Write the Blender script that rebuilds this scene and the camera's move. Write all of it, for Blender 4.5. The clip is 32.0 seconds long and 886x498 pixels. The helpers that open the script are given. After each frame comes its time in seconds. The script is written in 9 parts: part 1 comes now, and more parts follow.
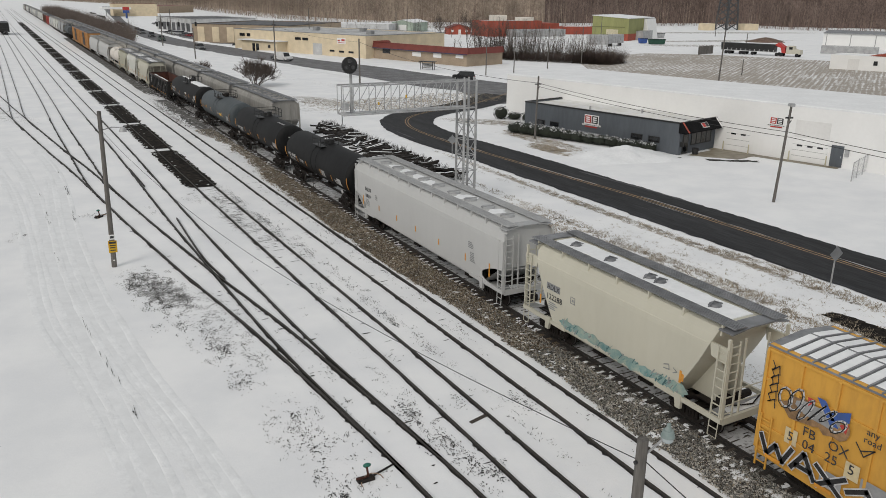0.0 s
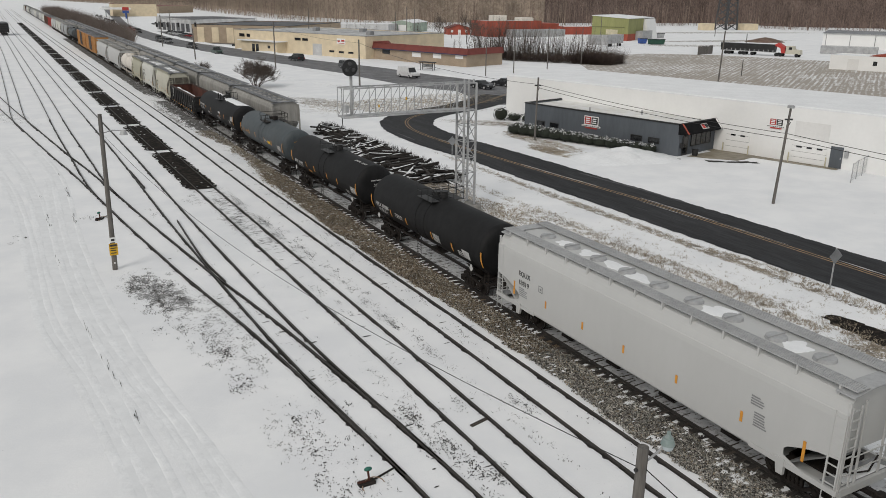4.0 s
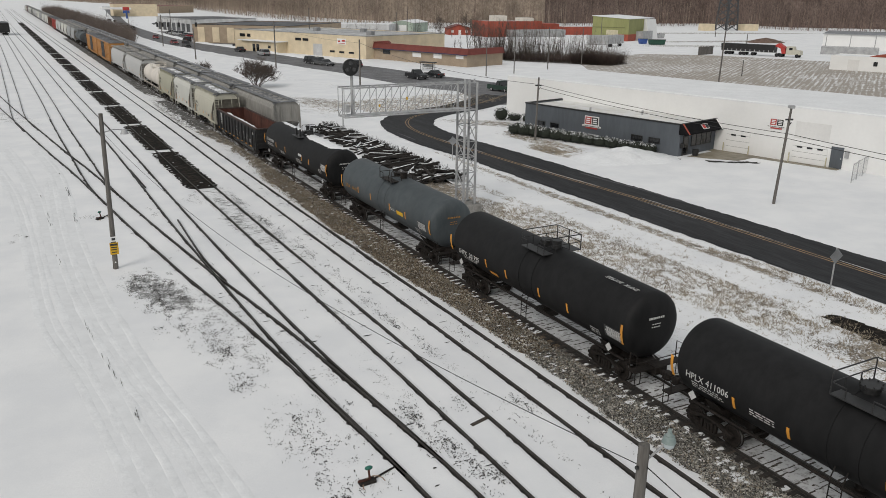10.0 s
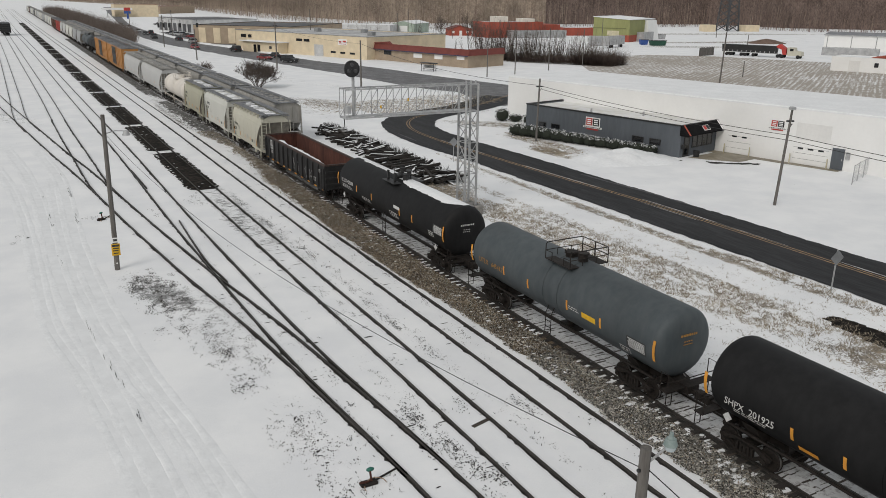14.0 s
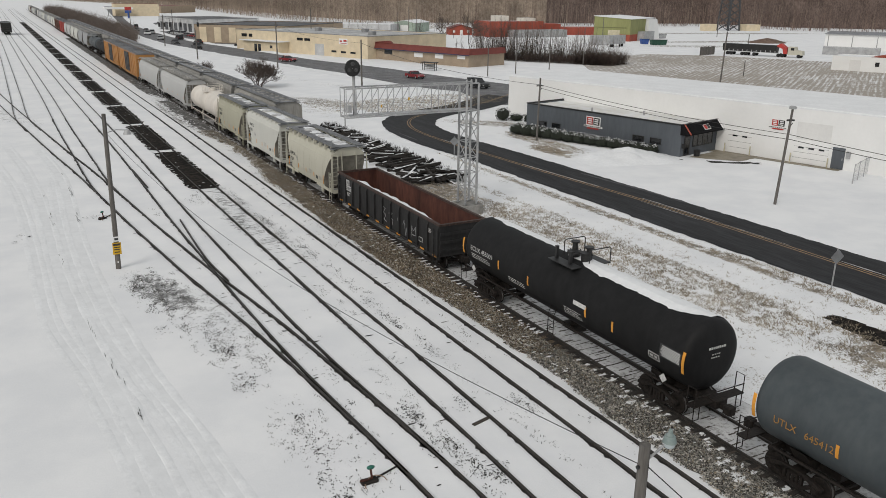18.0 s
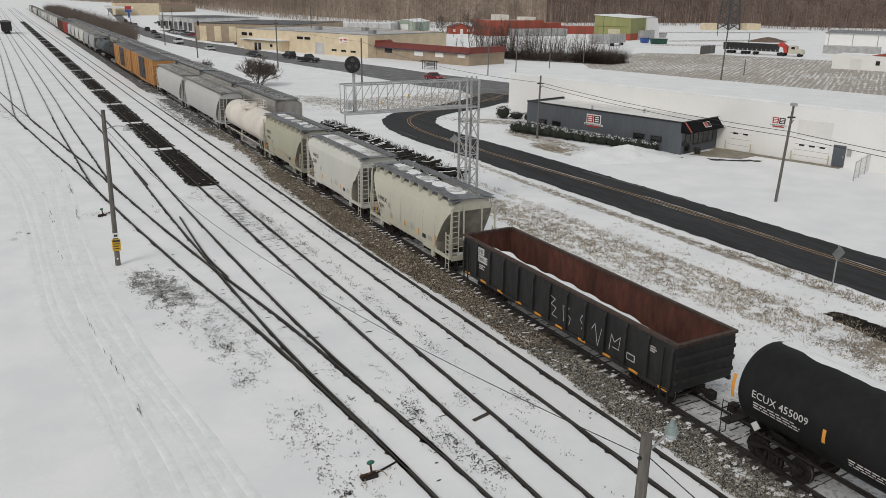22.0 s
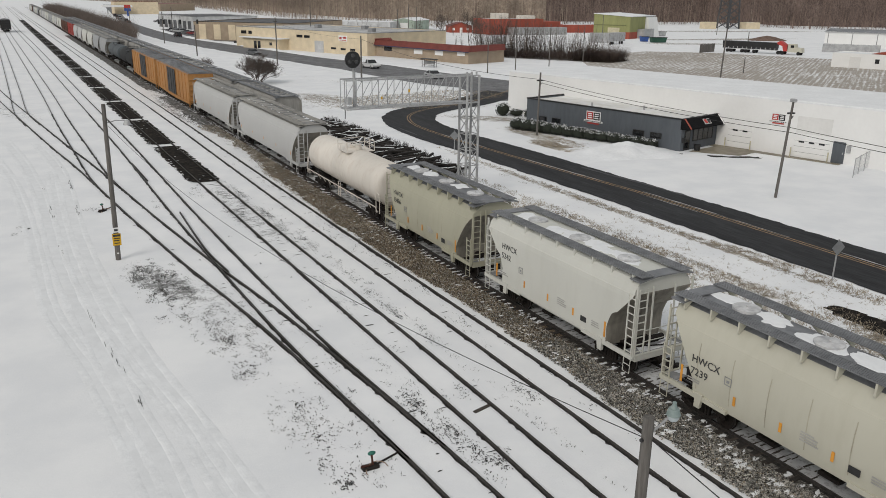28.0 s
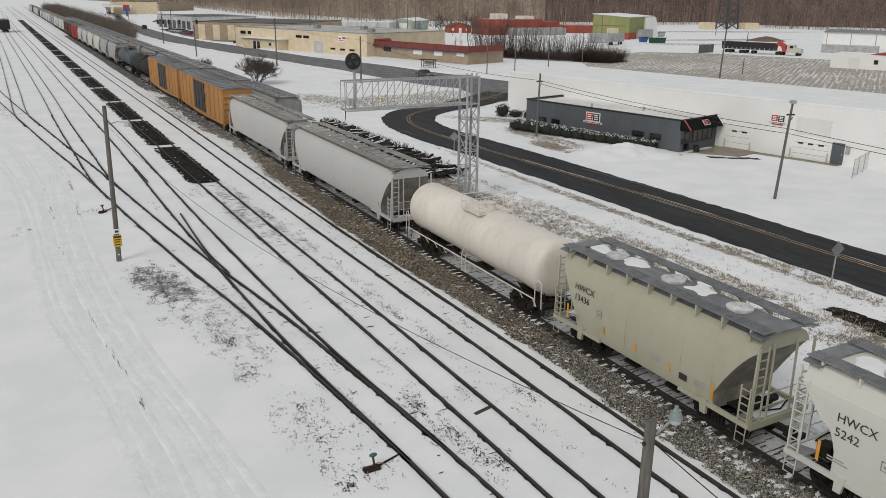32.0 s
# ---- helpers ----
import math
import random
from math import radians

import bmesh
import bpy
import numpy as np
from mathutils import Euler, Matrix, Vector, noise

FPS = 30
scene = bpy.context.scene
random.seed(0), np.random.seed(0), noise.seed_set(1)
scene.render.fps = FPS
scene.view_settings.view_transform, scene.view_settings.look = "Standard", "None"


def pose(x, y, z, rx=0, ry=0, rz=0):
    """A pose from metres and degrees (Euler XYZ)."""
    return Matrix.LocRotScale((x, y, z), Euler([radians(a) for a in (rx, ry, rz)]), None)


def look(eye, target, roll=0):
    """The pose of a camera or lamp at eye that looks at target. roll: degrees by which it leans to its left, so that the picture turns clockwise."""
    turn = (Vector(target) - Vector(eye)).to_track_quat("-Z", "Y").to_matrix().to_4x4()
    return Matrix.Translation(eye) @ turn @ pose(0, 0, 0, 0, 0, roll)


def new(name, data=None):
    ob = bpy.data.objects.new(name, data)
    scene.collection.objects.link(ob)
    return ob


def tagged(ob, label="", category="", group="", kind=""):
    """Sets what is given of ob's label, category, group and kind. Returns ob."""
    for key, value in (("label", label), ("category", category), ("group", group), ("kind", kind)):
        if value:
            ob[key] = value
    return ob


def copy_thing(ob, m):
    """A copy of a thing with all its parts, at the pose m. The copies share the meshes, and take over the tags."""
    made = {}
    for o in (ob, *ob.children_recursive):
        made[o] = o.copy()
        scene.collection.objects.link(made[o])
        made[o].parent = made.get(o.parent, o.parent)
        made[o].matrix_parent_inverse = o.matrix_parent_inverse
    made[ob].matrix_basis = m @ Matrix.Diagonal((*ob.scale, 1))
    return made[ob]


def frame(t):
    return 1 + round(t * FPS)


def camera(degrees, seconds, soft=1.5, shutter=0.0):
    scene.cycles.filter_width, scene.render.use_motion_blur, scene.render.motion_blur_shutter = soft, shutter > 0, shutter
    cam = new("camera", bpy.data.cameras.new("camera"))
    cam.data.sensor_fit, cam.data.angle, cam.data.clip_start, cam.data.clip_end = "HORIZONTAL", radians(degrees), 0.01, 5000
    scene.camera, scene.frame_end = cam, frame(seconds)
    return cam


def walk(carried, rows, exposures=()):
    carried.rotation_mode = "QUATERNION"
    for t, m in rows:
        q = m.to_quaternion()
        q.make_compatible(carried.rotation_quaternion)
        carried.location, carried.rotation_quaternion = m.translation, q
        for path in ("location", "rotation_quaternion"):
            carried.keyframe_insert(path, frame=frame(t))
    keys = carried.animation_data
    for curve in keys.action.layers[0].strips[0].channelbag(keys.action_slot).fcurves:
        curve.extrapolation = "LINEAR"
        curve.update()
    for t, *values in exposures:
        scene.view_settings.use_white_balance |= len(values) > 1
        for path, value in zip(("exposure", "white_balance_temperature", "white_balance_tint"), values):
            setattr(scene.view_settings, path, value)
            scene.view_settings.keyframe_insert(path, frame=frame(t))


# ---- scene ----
V = 4.76          # speed of the train, metres a second
TC = 0.755        # middle of the train's track

cam = camera(59.21, 32.0, soft=0.68)
PATH = [
    (0.0, -21.513, 0.000, 15.532, 72.090, -28.807, 0.664),
    (1.0, -21.546, -0.002, 15.612, 72.075, -28.810, 0.669),
    (2.0, -21.561, 0.008, 15.652, 72.087, -28.806, 0.648),
    (3.0, -21.560, -0.012, 15.698, 72.071, -28.819, 0.635),
    (3.5, -21.552, -0.015, 15.710, 72.073, -28.823, 0.624),
    (5.5, -21.572, 0.003, 15.708, 72.085, -28.837, 0.660),
    (6.0, -21.572, 0.013, 15.690, 72.088, -28.837, 0.669),
    (7.0, -21.597, 0.005, 15.642, 72.076, -28.815, 0.641),
    (8.0, -21.601, -0.006, 15.630, 72.089, -28.811, 0.639),
    (9.0, -21.587, -0.013, 15.631, 72.100, -28.810, 0.690),
    (10.0, -21.589, -0.030, 15.675, 72.094, -28.812, 0.679),
    (11.0, -21.586, -0.030, 15.728, 72.116, -28.759, 0.654),
    (12.0, -21.603, -0.041, 15.810, 72.074, -28.755, 0.655),
    (13.0, -21.616, -0.050, 15.784, 72.126, -28.752, 0.694),
    (14.0, -21.634, -0.041, 15.735, 72.132, -28.763, 0.719),
    (14.5, -21.640, -0.053, 15.731, 72.133, -28.759, 0.706),
    (16.5, -21.663, -0.074, 15.691, 72.141, -28.710, 0.691),
    (17.0, -21.666, -0.071, 15.697, 72.134, -28.715, 0.696),
    (18.0, -21.659, -0.107, 15.728, 72.088, -28.712, 0.712),
    (19.0, -21.607, -0.118, 15.665, 72.096, -28.695, 0.694),
    (20.0, -21.601, -0.059, 15.573, 72.097, -28.710, 0.720),
    (21.0, -21.619, -0.035, 15.516, 72.067, -28.718, 0.733),
    (22.0, -21.631, -0.067, 15.526, 72.054, -28.696, 0.711),
    (23.0, -21.654, -0.101, 15.516, 72.048, -28.708, 0.720),
    (24.0, -21.687, -0.118, 15.442, 72.022, -28.711, 0.722),
    (25.0, -21.693, -0.109, 15.403, 72.012, -28.721, 0.735),
    (25.5, -21.698, -0.111, 15.401, 72.009, -28.722, 0.740),
    (27.5, -21.724, -0.153, 15.273, 72.007, -28.737, 0.725),
    (28.0, -21.736, -0.144, 15.264, 72.004, -28.752, 0.735),
    (29.0, -21.784, -0.160, 15.227, 71.984, -28.789, 0.758),
    (30.0, -21.833, -0.190, 15.231, 71.985, -28.802, 0.751),
    (31.0, -21.861, -0.224, 15.303, 72.011, -28.792, 0.712),
    (32.0, -21.835, -0.156, 15.366, 72.010, -28.830, 0.772),
]
walk(cam, [(t, pose(x, y, z, tilt, 0, turn) @ pose(0, 0, 0, 0, 0, lean)) for t, x, y, z, tilt, turn, lean in PATH])


# ---- sky and light ----
world = bpy.data.worlds.new("sky")
scene.world = world
world.use_nodes = True
_n, _l = world.node_tree.nodes, world.node_tree.links
_sky = _n.new("ShaderNodeTexSky")
_sky.sky_type = "NISHITA"
_sky.sun_disc = False
_sky.sun_elevation, _sky.sun_rotation = radians(40), radians(239)
_sky.air_density, _sky.dust_density, _sky.ozone_density = 1.0, 4.0, 1.0
_soft = _n.new("ShaderNodeMixRGB")
_soft.inputs[0].default_value = 0.78
_soft.inputs[2].default_value = (5.2, 5.24, 5.1, 1)
_l.new(_sky.outputs[0], _soft.inputs[1])
_l.new(_soft.outputs[0], _n["Background"].inputs[0])
_n["Background"].inputs[1].default_value = 0.11
sun = new("sun", bpy.data.lights.new("sun", "SUN"))
sun.data.energy, sun.data.angle, sun.data.color = 0.95, radians(24), (1.0, 0.975, 0.93)
sun.matrix_world = look((-50, -30, 49), (0, 0, 0))
scene.view_settings.exposure = 0.0

# ---- materials ----
def mat(name, c1, c2=None, rough=0.7, metal=0.0, scale=4.0, stretch=(1, 1, 1), bump=0.0, big=0.25, lo=0.35, hi=0.65, spec=0.4, rand=0.0, obj=True):
    """A material mixed from two colours by fine noise, varied again by a broad one."""
    m = bpy.data.materials.new(name)
    m.use_nodes = True
    n, l = m.node_tree.nodes, m.node_tree.links
    b = n["Principled BSDF"]
    b.inputs["Roughness"].default_value, b.inputs["Metallic"].default_value = rough, metal
    b.inputs["Specular IOR Level"].default_value = spec
    c2 = c2 or tuple(v * 0.8 for v in c1)
    co = n.new("ShaderNodeTexCoord")
    mp = n.new("ShaderNodeMapping")
    mp.inputs["Scale"].default_value = stretch
    l.new(co.outputs["Object"], mp.inputs[0])
    a = n.new("ShaderNodeTexNoise")
    a.inputs["Scale"].default_value, a.inputs["Detail"].default_value, a.inputs["Roughness"].default_value = scale, 6, 0.6
    l.new(mp.outputs[0], a.inputs["Vector"])
    r = n.new("ShaderNodeMapRange")
    r.inputs["From Min"].default_value, r.inputs["From Max"].default_value = lo, hi
    l.new(a.outputs["Fac"], r.inputs["Value"])
    mix = n.new("ShaderNodeMixRGB")
    mix.inputs[1].default_value, mix.inputs[2].default_value = (*c1, 1), (*c2, 1)
    l.new(r.outputs[0], mix.inputs[0])
    g = n.new("ShaderNodeTexNoise")
    g.inputs["Scale"].default_value, g.inputs["Detail"].default_value = scale * 0.13, 3
    l.new(mp.outputs[0], g.inputs["Vector"])
    gr = n.new("ShaderNodeMapRange")
    gr.inputs["From Min"].default_value, gr.inputs["From Max"].default_value = 0.3, 0.7
    gr.inputs["To Min"].default_value, gr.inputs["To Max"].default_value = 1 - big, 1 + big * 0.5
    l.new(g.outputs["Fac"], gr.inputs["Value"])
    mul = n.new("ShaderNodeVectorMath")
    mul.operation = "SCALE"
    l.new(mix.outputs[0], mul.inputs[0])
    last = gr.outputs[0]
    if rand:
        oi = n.new("ShaderNodeObjectInfo")
        rr = n.new("ShaderNodeMapRange")
        rr.inputs["To Min"].default_value, rr.inputs["To Max"].default_value = 1 - rand, 1 + rand
        l.new(oi.outputs["Random"], rr.inputs["Value"])
        mm = n.new("ShaderNodeMath")
        mm.operation = "MULTIPLY"
        l.new(rr.outputs[0], mm.inputs[0]), l.new(last, mm.inputs[1])
        last = mm.outputs[0]
    l.new(last, mul.inputs["Scale"])
    l.new(mul.outputs[0], b.inputs["Base Color"])
    if bump:
        bp = n.new("ShaderNodeBump")
        bp.inputs["Strength"].default_value, bp.inputs["Distance"].default_value = 1.0, bump
        l.new(a.outputs["Fac"], bp.inputs["Height"])
        l.new(bp.outputs[0], b.inputs["Normal"])
    return m


SNOW = mat("snow", (0.80, 0.81, 0.82), (0.74, 0.75, 0.76), 0.85, scale=3, bump=0.03, big=0.06, spec=0.2)
RAIL = mat("rail_steel", (0.03, 0.027, 0.025), (0.062, 0.055, 0.05), 0.6, 0.2, scale=9, bump=0.004)
TIE = mat("old_tie_wood", (0.035, 0.028, 0.024), (0.09, 0.075, 0.062), 0.9, scale=14, stretch=(1, 6, 6), bump=0.01, rand=0.3)
OLDTIE = mat("tarred_old_tie", (0.014, 0.0125, 0.0115), (0.042, 0.036, 0.032), 0.9, scale=14, stretch=(6, 1, 1), bump=0.01, rand=0.3)
GREYBALLAST = mat("grey_ballast", (0.05, 0.047, 0.042), (0.3, 0.285, 0.255), 0.95, scale=15, bump=0.06, big=0.3, lo=0.42, hi=0.62)
SOOTBALLAST = mat("sooty_ballast", (0.075, 0.072, 0.068), (0.26, 0.255, 0.245), 0.95, scale=5, stretch=(1, .5, 1), bump=0.05, big=0.45, lo=0.42, hi=0.66)
BALLAST = mat("ballast", (0.045, 0.035, 0.025), (0.22, 0.165, 0.11), 0.95, scale=15, bump=0.06, big=0.35, lo=0.42, hi=0.6)
STONE = mat("ballast_stone", (0.17, 0.14, 0.1), (0.36, 0.3, 0.22), 0.95, scale=5, big=0.4)
GREYSTONE = mat("grey_ballast_stone", (0.15, 0.148, 0.135), (0.29, 0.285, 0.262), 0.95, scale=5, big=0.4)
PALESTONE = mat("pale_ballast_stone", (0.38, 0.36, 0.315), (0.56, 0.535, 0.485), 0.95, scale=5, big=0.3)
DARKSTONE = mat("dark_ballast_stone", (0.025, 0.023, 0.021), (0.07, 0.063, 0.055), 0.95, scale=5, big=0.3)
WETDIRT = mat("wet_dirt", (0.014, 0.013, 0.012), (0.04, 0.037, 0.034), 0.85, scale=8, bump=0.02)
PANBLACK = mat("oily_black_pan", (0.011, 0.01, 0.009), (0.06, 0.048, 0.038), 0.95, scale=2.5, bump=0.02, lo=0.45, hi=0.75, spec=0.1)
ASPHALT = mat("asphalt", (0.019, 0.0195, 0.021), (0.036, 0.0365, 0.039), 0.8, scale=7, stretch=(1, 0.12, 1), bump=0.006, big=0.4, spec=0.25)
WORNROAD = mat("salted_asphalt", (0.11, 0.11, 0.115), (0.2, 0.2, 0.205), 0.85, scale=3, bump=0.01, big=0.35)
YELLOWLINE = mat("yellow_paint", (0.42, 0.27, 0.12), (0.16, 0.12, 0.085), 0.8, scale=6)
WHITELINE = mat("white_paint_line", (0.5, 0.5, 0.5), (0.3, 0.3, 0.3), 0.8, scale=6)
SALTGREY = mat("dried_salt_film", (0.09, 0.09, 0.095), (0.05, 0.05, 0.053), 0.85, scale=3)
BLACKCAR = mat("black_tank_paint", (0.008, 0.008, 0.0085), (0.013, 0.013, 0.0135), 0.62, spec=0.22, scale=3, stretch=(1, 1, .4), big=0.3)
GREYTANK = mat("slate_tank_paint", (0.058, 0.07, 0.077), (0.075, 0.086, 0.092), 0.55, spec=0.3, scale=3, stretch=(1, 1, .4), big=0.2)
WHITETANK = mat("white_tank_paint", (0.71, 0.665, 0.6), (0.63, 0.56, 0.49), 0.55, scale=2.5, stretch=(1, 1, .3), big=0.15, lo=0.5, hi=0.8)
LIGHTGREY = mat("pale_grey_car_paint", (0.49, 0.492, 0.485), (0.465, 0.467, 0.46), 0.55, scale=1.6, stretch=(1, 1, .4), big=0.04, lo=0.3, hi=0.8)
CREAM = mat("cream_car_paint", (0.53, 0.51, 0.425), (0.495, 0.475, 0.39), 0.6, scale=1.6, stretch=(1, 1, .35), big=0.06, lo=0.4, hi=0.8)
CREAM4 = mat("ivory_car_paint", (0.5, 0.485, 0.405), (0.455, 0.44, 0.36), 0.6, scale=1.8, stretch=(1, 1, .3), big=0.06, lo=0.45, hi=0.8)
CREAM2 = mat("weathered_cream_paint", (0.4, 0.388, 0.3), (0.36, 0.348, 0.268), 0.6, scale=1.8, stretch=(1, 1, .3), big=0.08, lo=0.45, hi=0.8)
CREAM3 = mat("off_white_car_paint", (0.575, 0.575, 0.53), (0.54, 0.538, 0.49), 0.6, scale=1.8, stretch=(1, 1, .3), big=0.06, lo=0.45, hi=0.8)
PALEROOF = mat("dusty_pale_roof", (0.36, 0.345, 0.31), (0.25, 0.245, 0.235), 0.7, scale=1.5, big=0.3)
FAINTPRINT = mat("faded_print", (0.36, 0.355, 0.335), (0.42, 0.41, 0.385), 0.7, scale=9)
ROOFGREY = mat("galvanised_roof", (0.17, 0.175, 0.185), (0.25, 0.255, 0.265), 0.5, 0.3, scale=2, big=0.25)
GREYPART = mat("grey_fitting_paint", (0.30, 0.305, 0.31), (0.24, 0.245, 0.25), 0.6, scale=4)
STEEL = mat("dark_running_gear", (0.011, 0.0095, 0.0085), (0.032, 0.025, 0.021), 0.7, 0.3, scale=9, bump=0.005)
BRIGHTSTEEL = mat("worn_wheel_tread", (0.16, 0.15, 0.145), (0.25, 0.24, 0.23), 0.4, 0.8, scale=8)
RUST = mat("rusty_gondola_floor", (0.06, 0.022, 0.016), (0.115, 0.042, 0.028), 0.9, scale=3, stretch=(1, 1, .3), bump=0.01, big=0.35)
GONBLACK = mat("black_gondola_paint", (0.014, 0.014, 0.0145), (0.026, 0.025, 0.025), 0.7, scale=4, stretch=(1, 1, .3), big=0.3)
BOXYELLOW = mat("yellow_boxcar_paint", (0.62, 0.33, 0.055), (0.5, 0.26, 0.05), 0.65, scale=3, stretch=(1, 1, .3), big=0.15, lo=0.45, hi=0.75)
BOXORANGE = mat("orange_boxcar_paint", (0.47, 0.235, 0.075), (0.4, 0.19, 0.06), 0.7, scale=3, stretch=(1, 1, .3), big=0.2)
BOXBROWN = mat("dark_brown_boxcar_paint", (0.1, 0.05, 0.035), (0.15, 0.075, 0.05), 0.7, scale=3)
DULLGREY = mat("dull_grey_car_paint", (0.36, 0.37, 0.375), (0.31, 0.315, 0.32), 0.6, scale=2, big=0.1)
BOXRED = mat("red_boxcar_paint", (0.42, 0.06, 0.045), (0.3, 0.05, 0.04), 0.7, scale=3)
REFLECT = mat("amber_reflector", (0.75, 0.34, 0.04), (0.65, 0.28, 0.04), 0.5, scale=6)
LETTERW = mat("white_lettering", (0.62, 0.62, 0.6), (0.5, 0.5, 0.5), 0.6, scale=8)
LETTERK = mat("black_lettering", (0.03, 0.03, 0.035), (0.06, 0.06, 0.06), 0.6, scale=8)
LETTERY = mat("ochre_lettering", (0.42, 0.22, 0.05), (0.3, 0.16, 0.05), 0.6, scale=8)
SPRAYK = mat("black_spray_paint", (0.015, 0.015, 0.017), (0.03, 0.03, 0.03), 0.5, scale=5)
SPRAYW = mat("white_spray_paint", (0.6, 0.6, 0.6), (0.45, 0.45, 0.46), 0.6, scale=5)
SPRAYT = mat("teal_spray_paint", (0.12, 0.27, 0.27), (0.3, 0.4, 0.37), 0.7, scale=3)
SPRAYB = mat("brown_spray_paint", (0.2, 0.12, 0.06), (0.33, 0.2, 0.1), 0.7, scale=5)
RED = mat("red_paint", (0.5, 0.05, 0.045), (0.42, 0.05, 0.04), 0.6, scale=4)
BLUE = mat("blue_paint", (0.04, 0.1, 0.35), (0.05, 0.1, 0.28), 0.6, scale=4)
WOODPOLE = mat("weathered_pole_wood", (0.1, 0.092, 0.084), (0.19, 0.178, 0.165), 0.9, scale=10, stretch=(1, 1, .12), bump=0.006)
GALV = mat("galvanised_steel", (0.46, 0.465, 0.47), (0.36, 0.365, 0.37), 0.6, 0.15, scale=6)
CONCRETE = mat("concrete", (0.33, 0.32, 0.3), (0.24, 0.23, 0.215), 0.9, scale=4, bump=0.01)
SIGNBACK = mat("bare_aluminium_sign", (0.36, 0.37, 0.38), (0.3, 0.31, 0.32), 0.45, 0.5, scale=5)
YELLOWSIGN = mat("yellow_sign_board", (0.75, 0.45, 0.02), (0.62, 0.36, 0.02), 0.6, scale=6)
GLASS = mat("dark_window_glass", (0.012, 0.013, 0.015), (0.02, 0.022, 0.024), 0.12, scale=2, spec=0.6)
OFFICE = mat("slate_grey_cladding", (0.105, 0.118, 0.132), (0.09, 0.1, 0.115), 0.7, scale=3, stretch=(1, 1, .2), big=0.12)
BLACKTRIM = mat("black_metal_trim", (0.018, 0.018, 0.019), (0.03, 0.03, 0.03), 0.5, scale=5)
WHITEWALL = mat("white_painted_block", (0.81, 0.81, 0.8), (0.79, 0.79, 0.78), 0.85, scale=3, big=0.03)
TAN = mat("pale_yellow_brick_paint", (0.72, 0.61, 0.44), (0.66, 0.56, 0.4), 0.85, scale=4, big=0.12)
BROWNWALL = mat("tan_brick", (0.4, 0.32, 0.235), (0.34, 0.27, 0.2), 0.85, scale=4, big=0.15)
REDROOF = mat("dark_red_metal_roof", (0.2, 0.045, 0.035), (0.15, 0.04, 0.032), 0.6, scale=4, big=0.2)
REDWALL = mat("barn_red_cladding", (0.38, 0.085, 0.055), (0.3, 0.075, 0.05), 0.75, scale=3, stretch=(1, 1, .2), big=0.2)
GREENWALL = mat("olive_green_cladding", (0.3, 0.31, 0.13), (0.26, 0.27, 0.115), 0.7, scale=3, stretch=(1, 1, .2), big=0.12)
PALEGREEN = mat("pale_green_cladding", (0.42, 0.5, 0.42), (0.36, 0.43, 0.37), 0.7, scale=3)
GREYROOF = mat("grey_felt_roof", (0.3, 0.305, 0.31), (0.56, 0.56, 0.56), 0.85, scale=0.6, big=0.2)
TWIG = mat("bare_twig_bark", (0.075, 0.06, 0.052), (0.13, 0.105, 0.09), 0.95, scale=3)
WOODS2 = mat("distant_brown_wood", (0.085, 0.062, 0.053), (0.2, 0.15, 0.13), 0.95, scale=1.4, stretch=(1, 1, .55), big=0.35)
WOODS = mat("distant_bare_wood", (0.2, 0.155, 0.118), (0.36, 0.295, 0.235), 0.95, scale=0.7, stretch=(1, 1, .8), big=0.4)
DRYGRASS = mat("dry_grass", (0.44, 0.38, 0.29), (0.24, 0.2, 0.15), 0.95, scale=2)
DARKGRASS = mat("dead_weed", (0.03, 0.028, 0.025), (0.075, 0.068, 0.057), 0.95, scale=4)
HEDGE = mat("evergreen_hedge", (0.016, 0.022, 0.016), (0.04, 0.045, 0.033), 0.9, scale=14, bump=0.05)
SOILBITS = mat("bare_soil_bits", (0.1, 0.082, 0.062), (0.19, 0.155, 0.115), 0.95, scale=3)
SIGNALGREY = mat("weathered_signal_iron", (0.035, 0.036, 0.037), (0.11, 0.112, 0.115), 0.8, scale=12)
TYRE = mat("tyre_rubber", (0.015, 0.015, 0.016), (0.03, 0.03, 0.03), 0.85, scale=6)
TRACKSNOW = mat("packed_tyre_snow", (0.71, 0.72, 0.73), (0.78, 0.79, 0.8), 0.75, scale=1.2, bump=0.03, big=0.03)
LAMPGREEN = mat("verdigris_lamp_hood", (0.2, 0.27, 0.26), (0.3, 0.35, 0.34), 0.6, scale=7)
WIRE = mat("black_cable", (0.02, 0.02, 0.02), (0.03, 0.03, 0.03), 0.7, scale=3)
TANPATCH = mat("pale_overpaint", (0.6, 0.5, 0.3), (0.5, 0.42, 0.27), 0.7, scale=4)
SPRAYT2 = mat("pale_teal_spray", (0.38, 0.45, 0.38), (0.2, 0.33, 0.32), 0.7, scale=3)
TEALDARK = mat("dark_teal_spray", (0.06, 0.13, 0.14), (0.1, 0.2, 0.2), 0.7, scale=4)
WALLGREY = mat("snow_dusted_lid", (0.66, 0.66, 0.66), (0.4, 0.4, 0.41), 0.8, scale=3)
PALEBOARD = mat("pale_grating", (0.4, 0.405, 0.41), (0.33, 0.335, 0.34), 0.6, scale=5, big=0.15)
SEAMTAN = mat("rusty_seam", (0.38, 0.35, 0.27), (0.45, 0.43, 0.35), 0.8, scale=4)
# end sheet colour with grime and the shade under the car end mixed in
GRIMESHADEEND = mat("grime_and_shade_end_paint", (0.34, 0.315, 0.265), (0.2, 0.185, 0.16), 0.8, scale=2.2, stretch=(1, 1, .4), big=0.35)
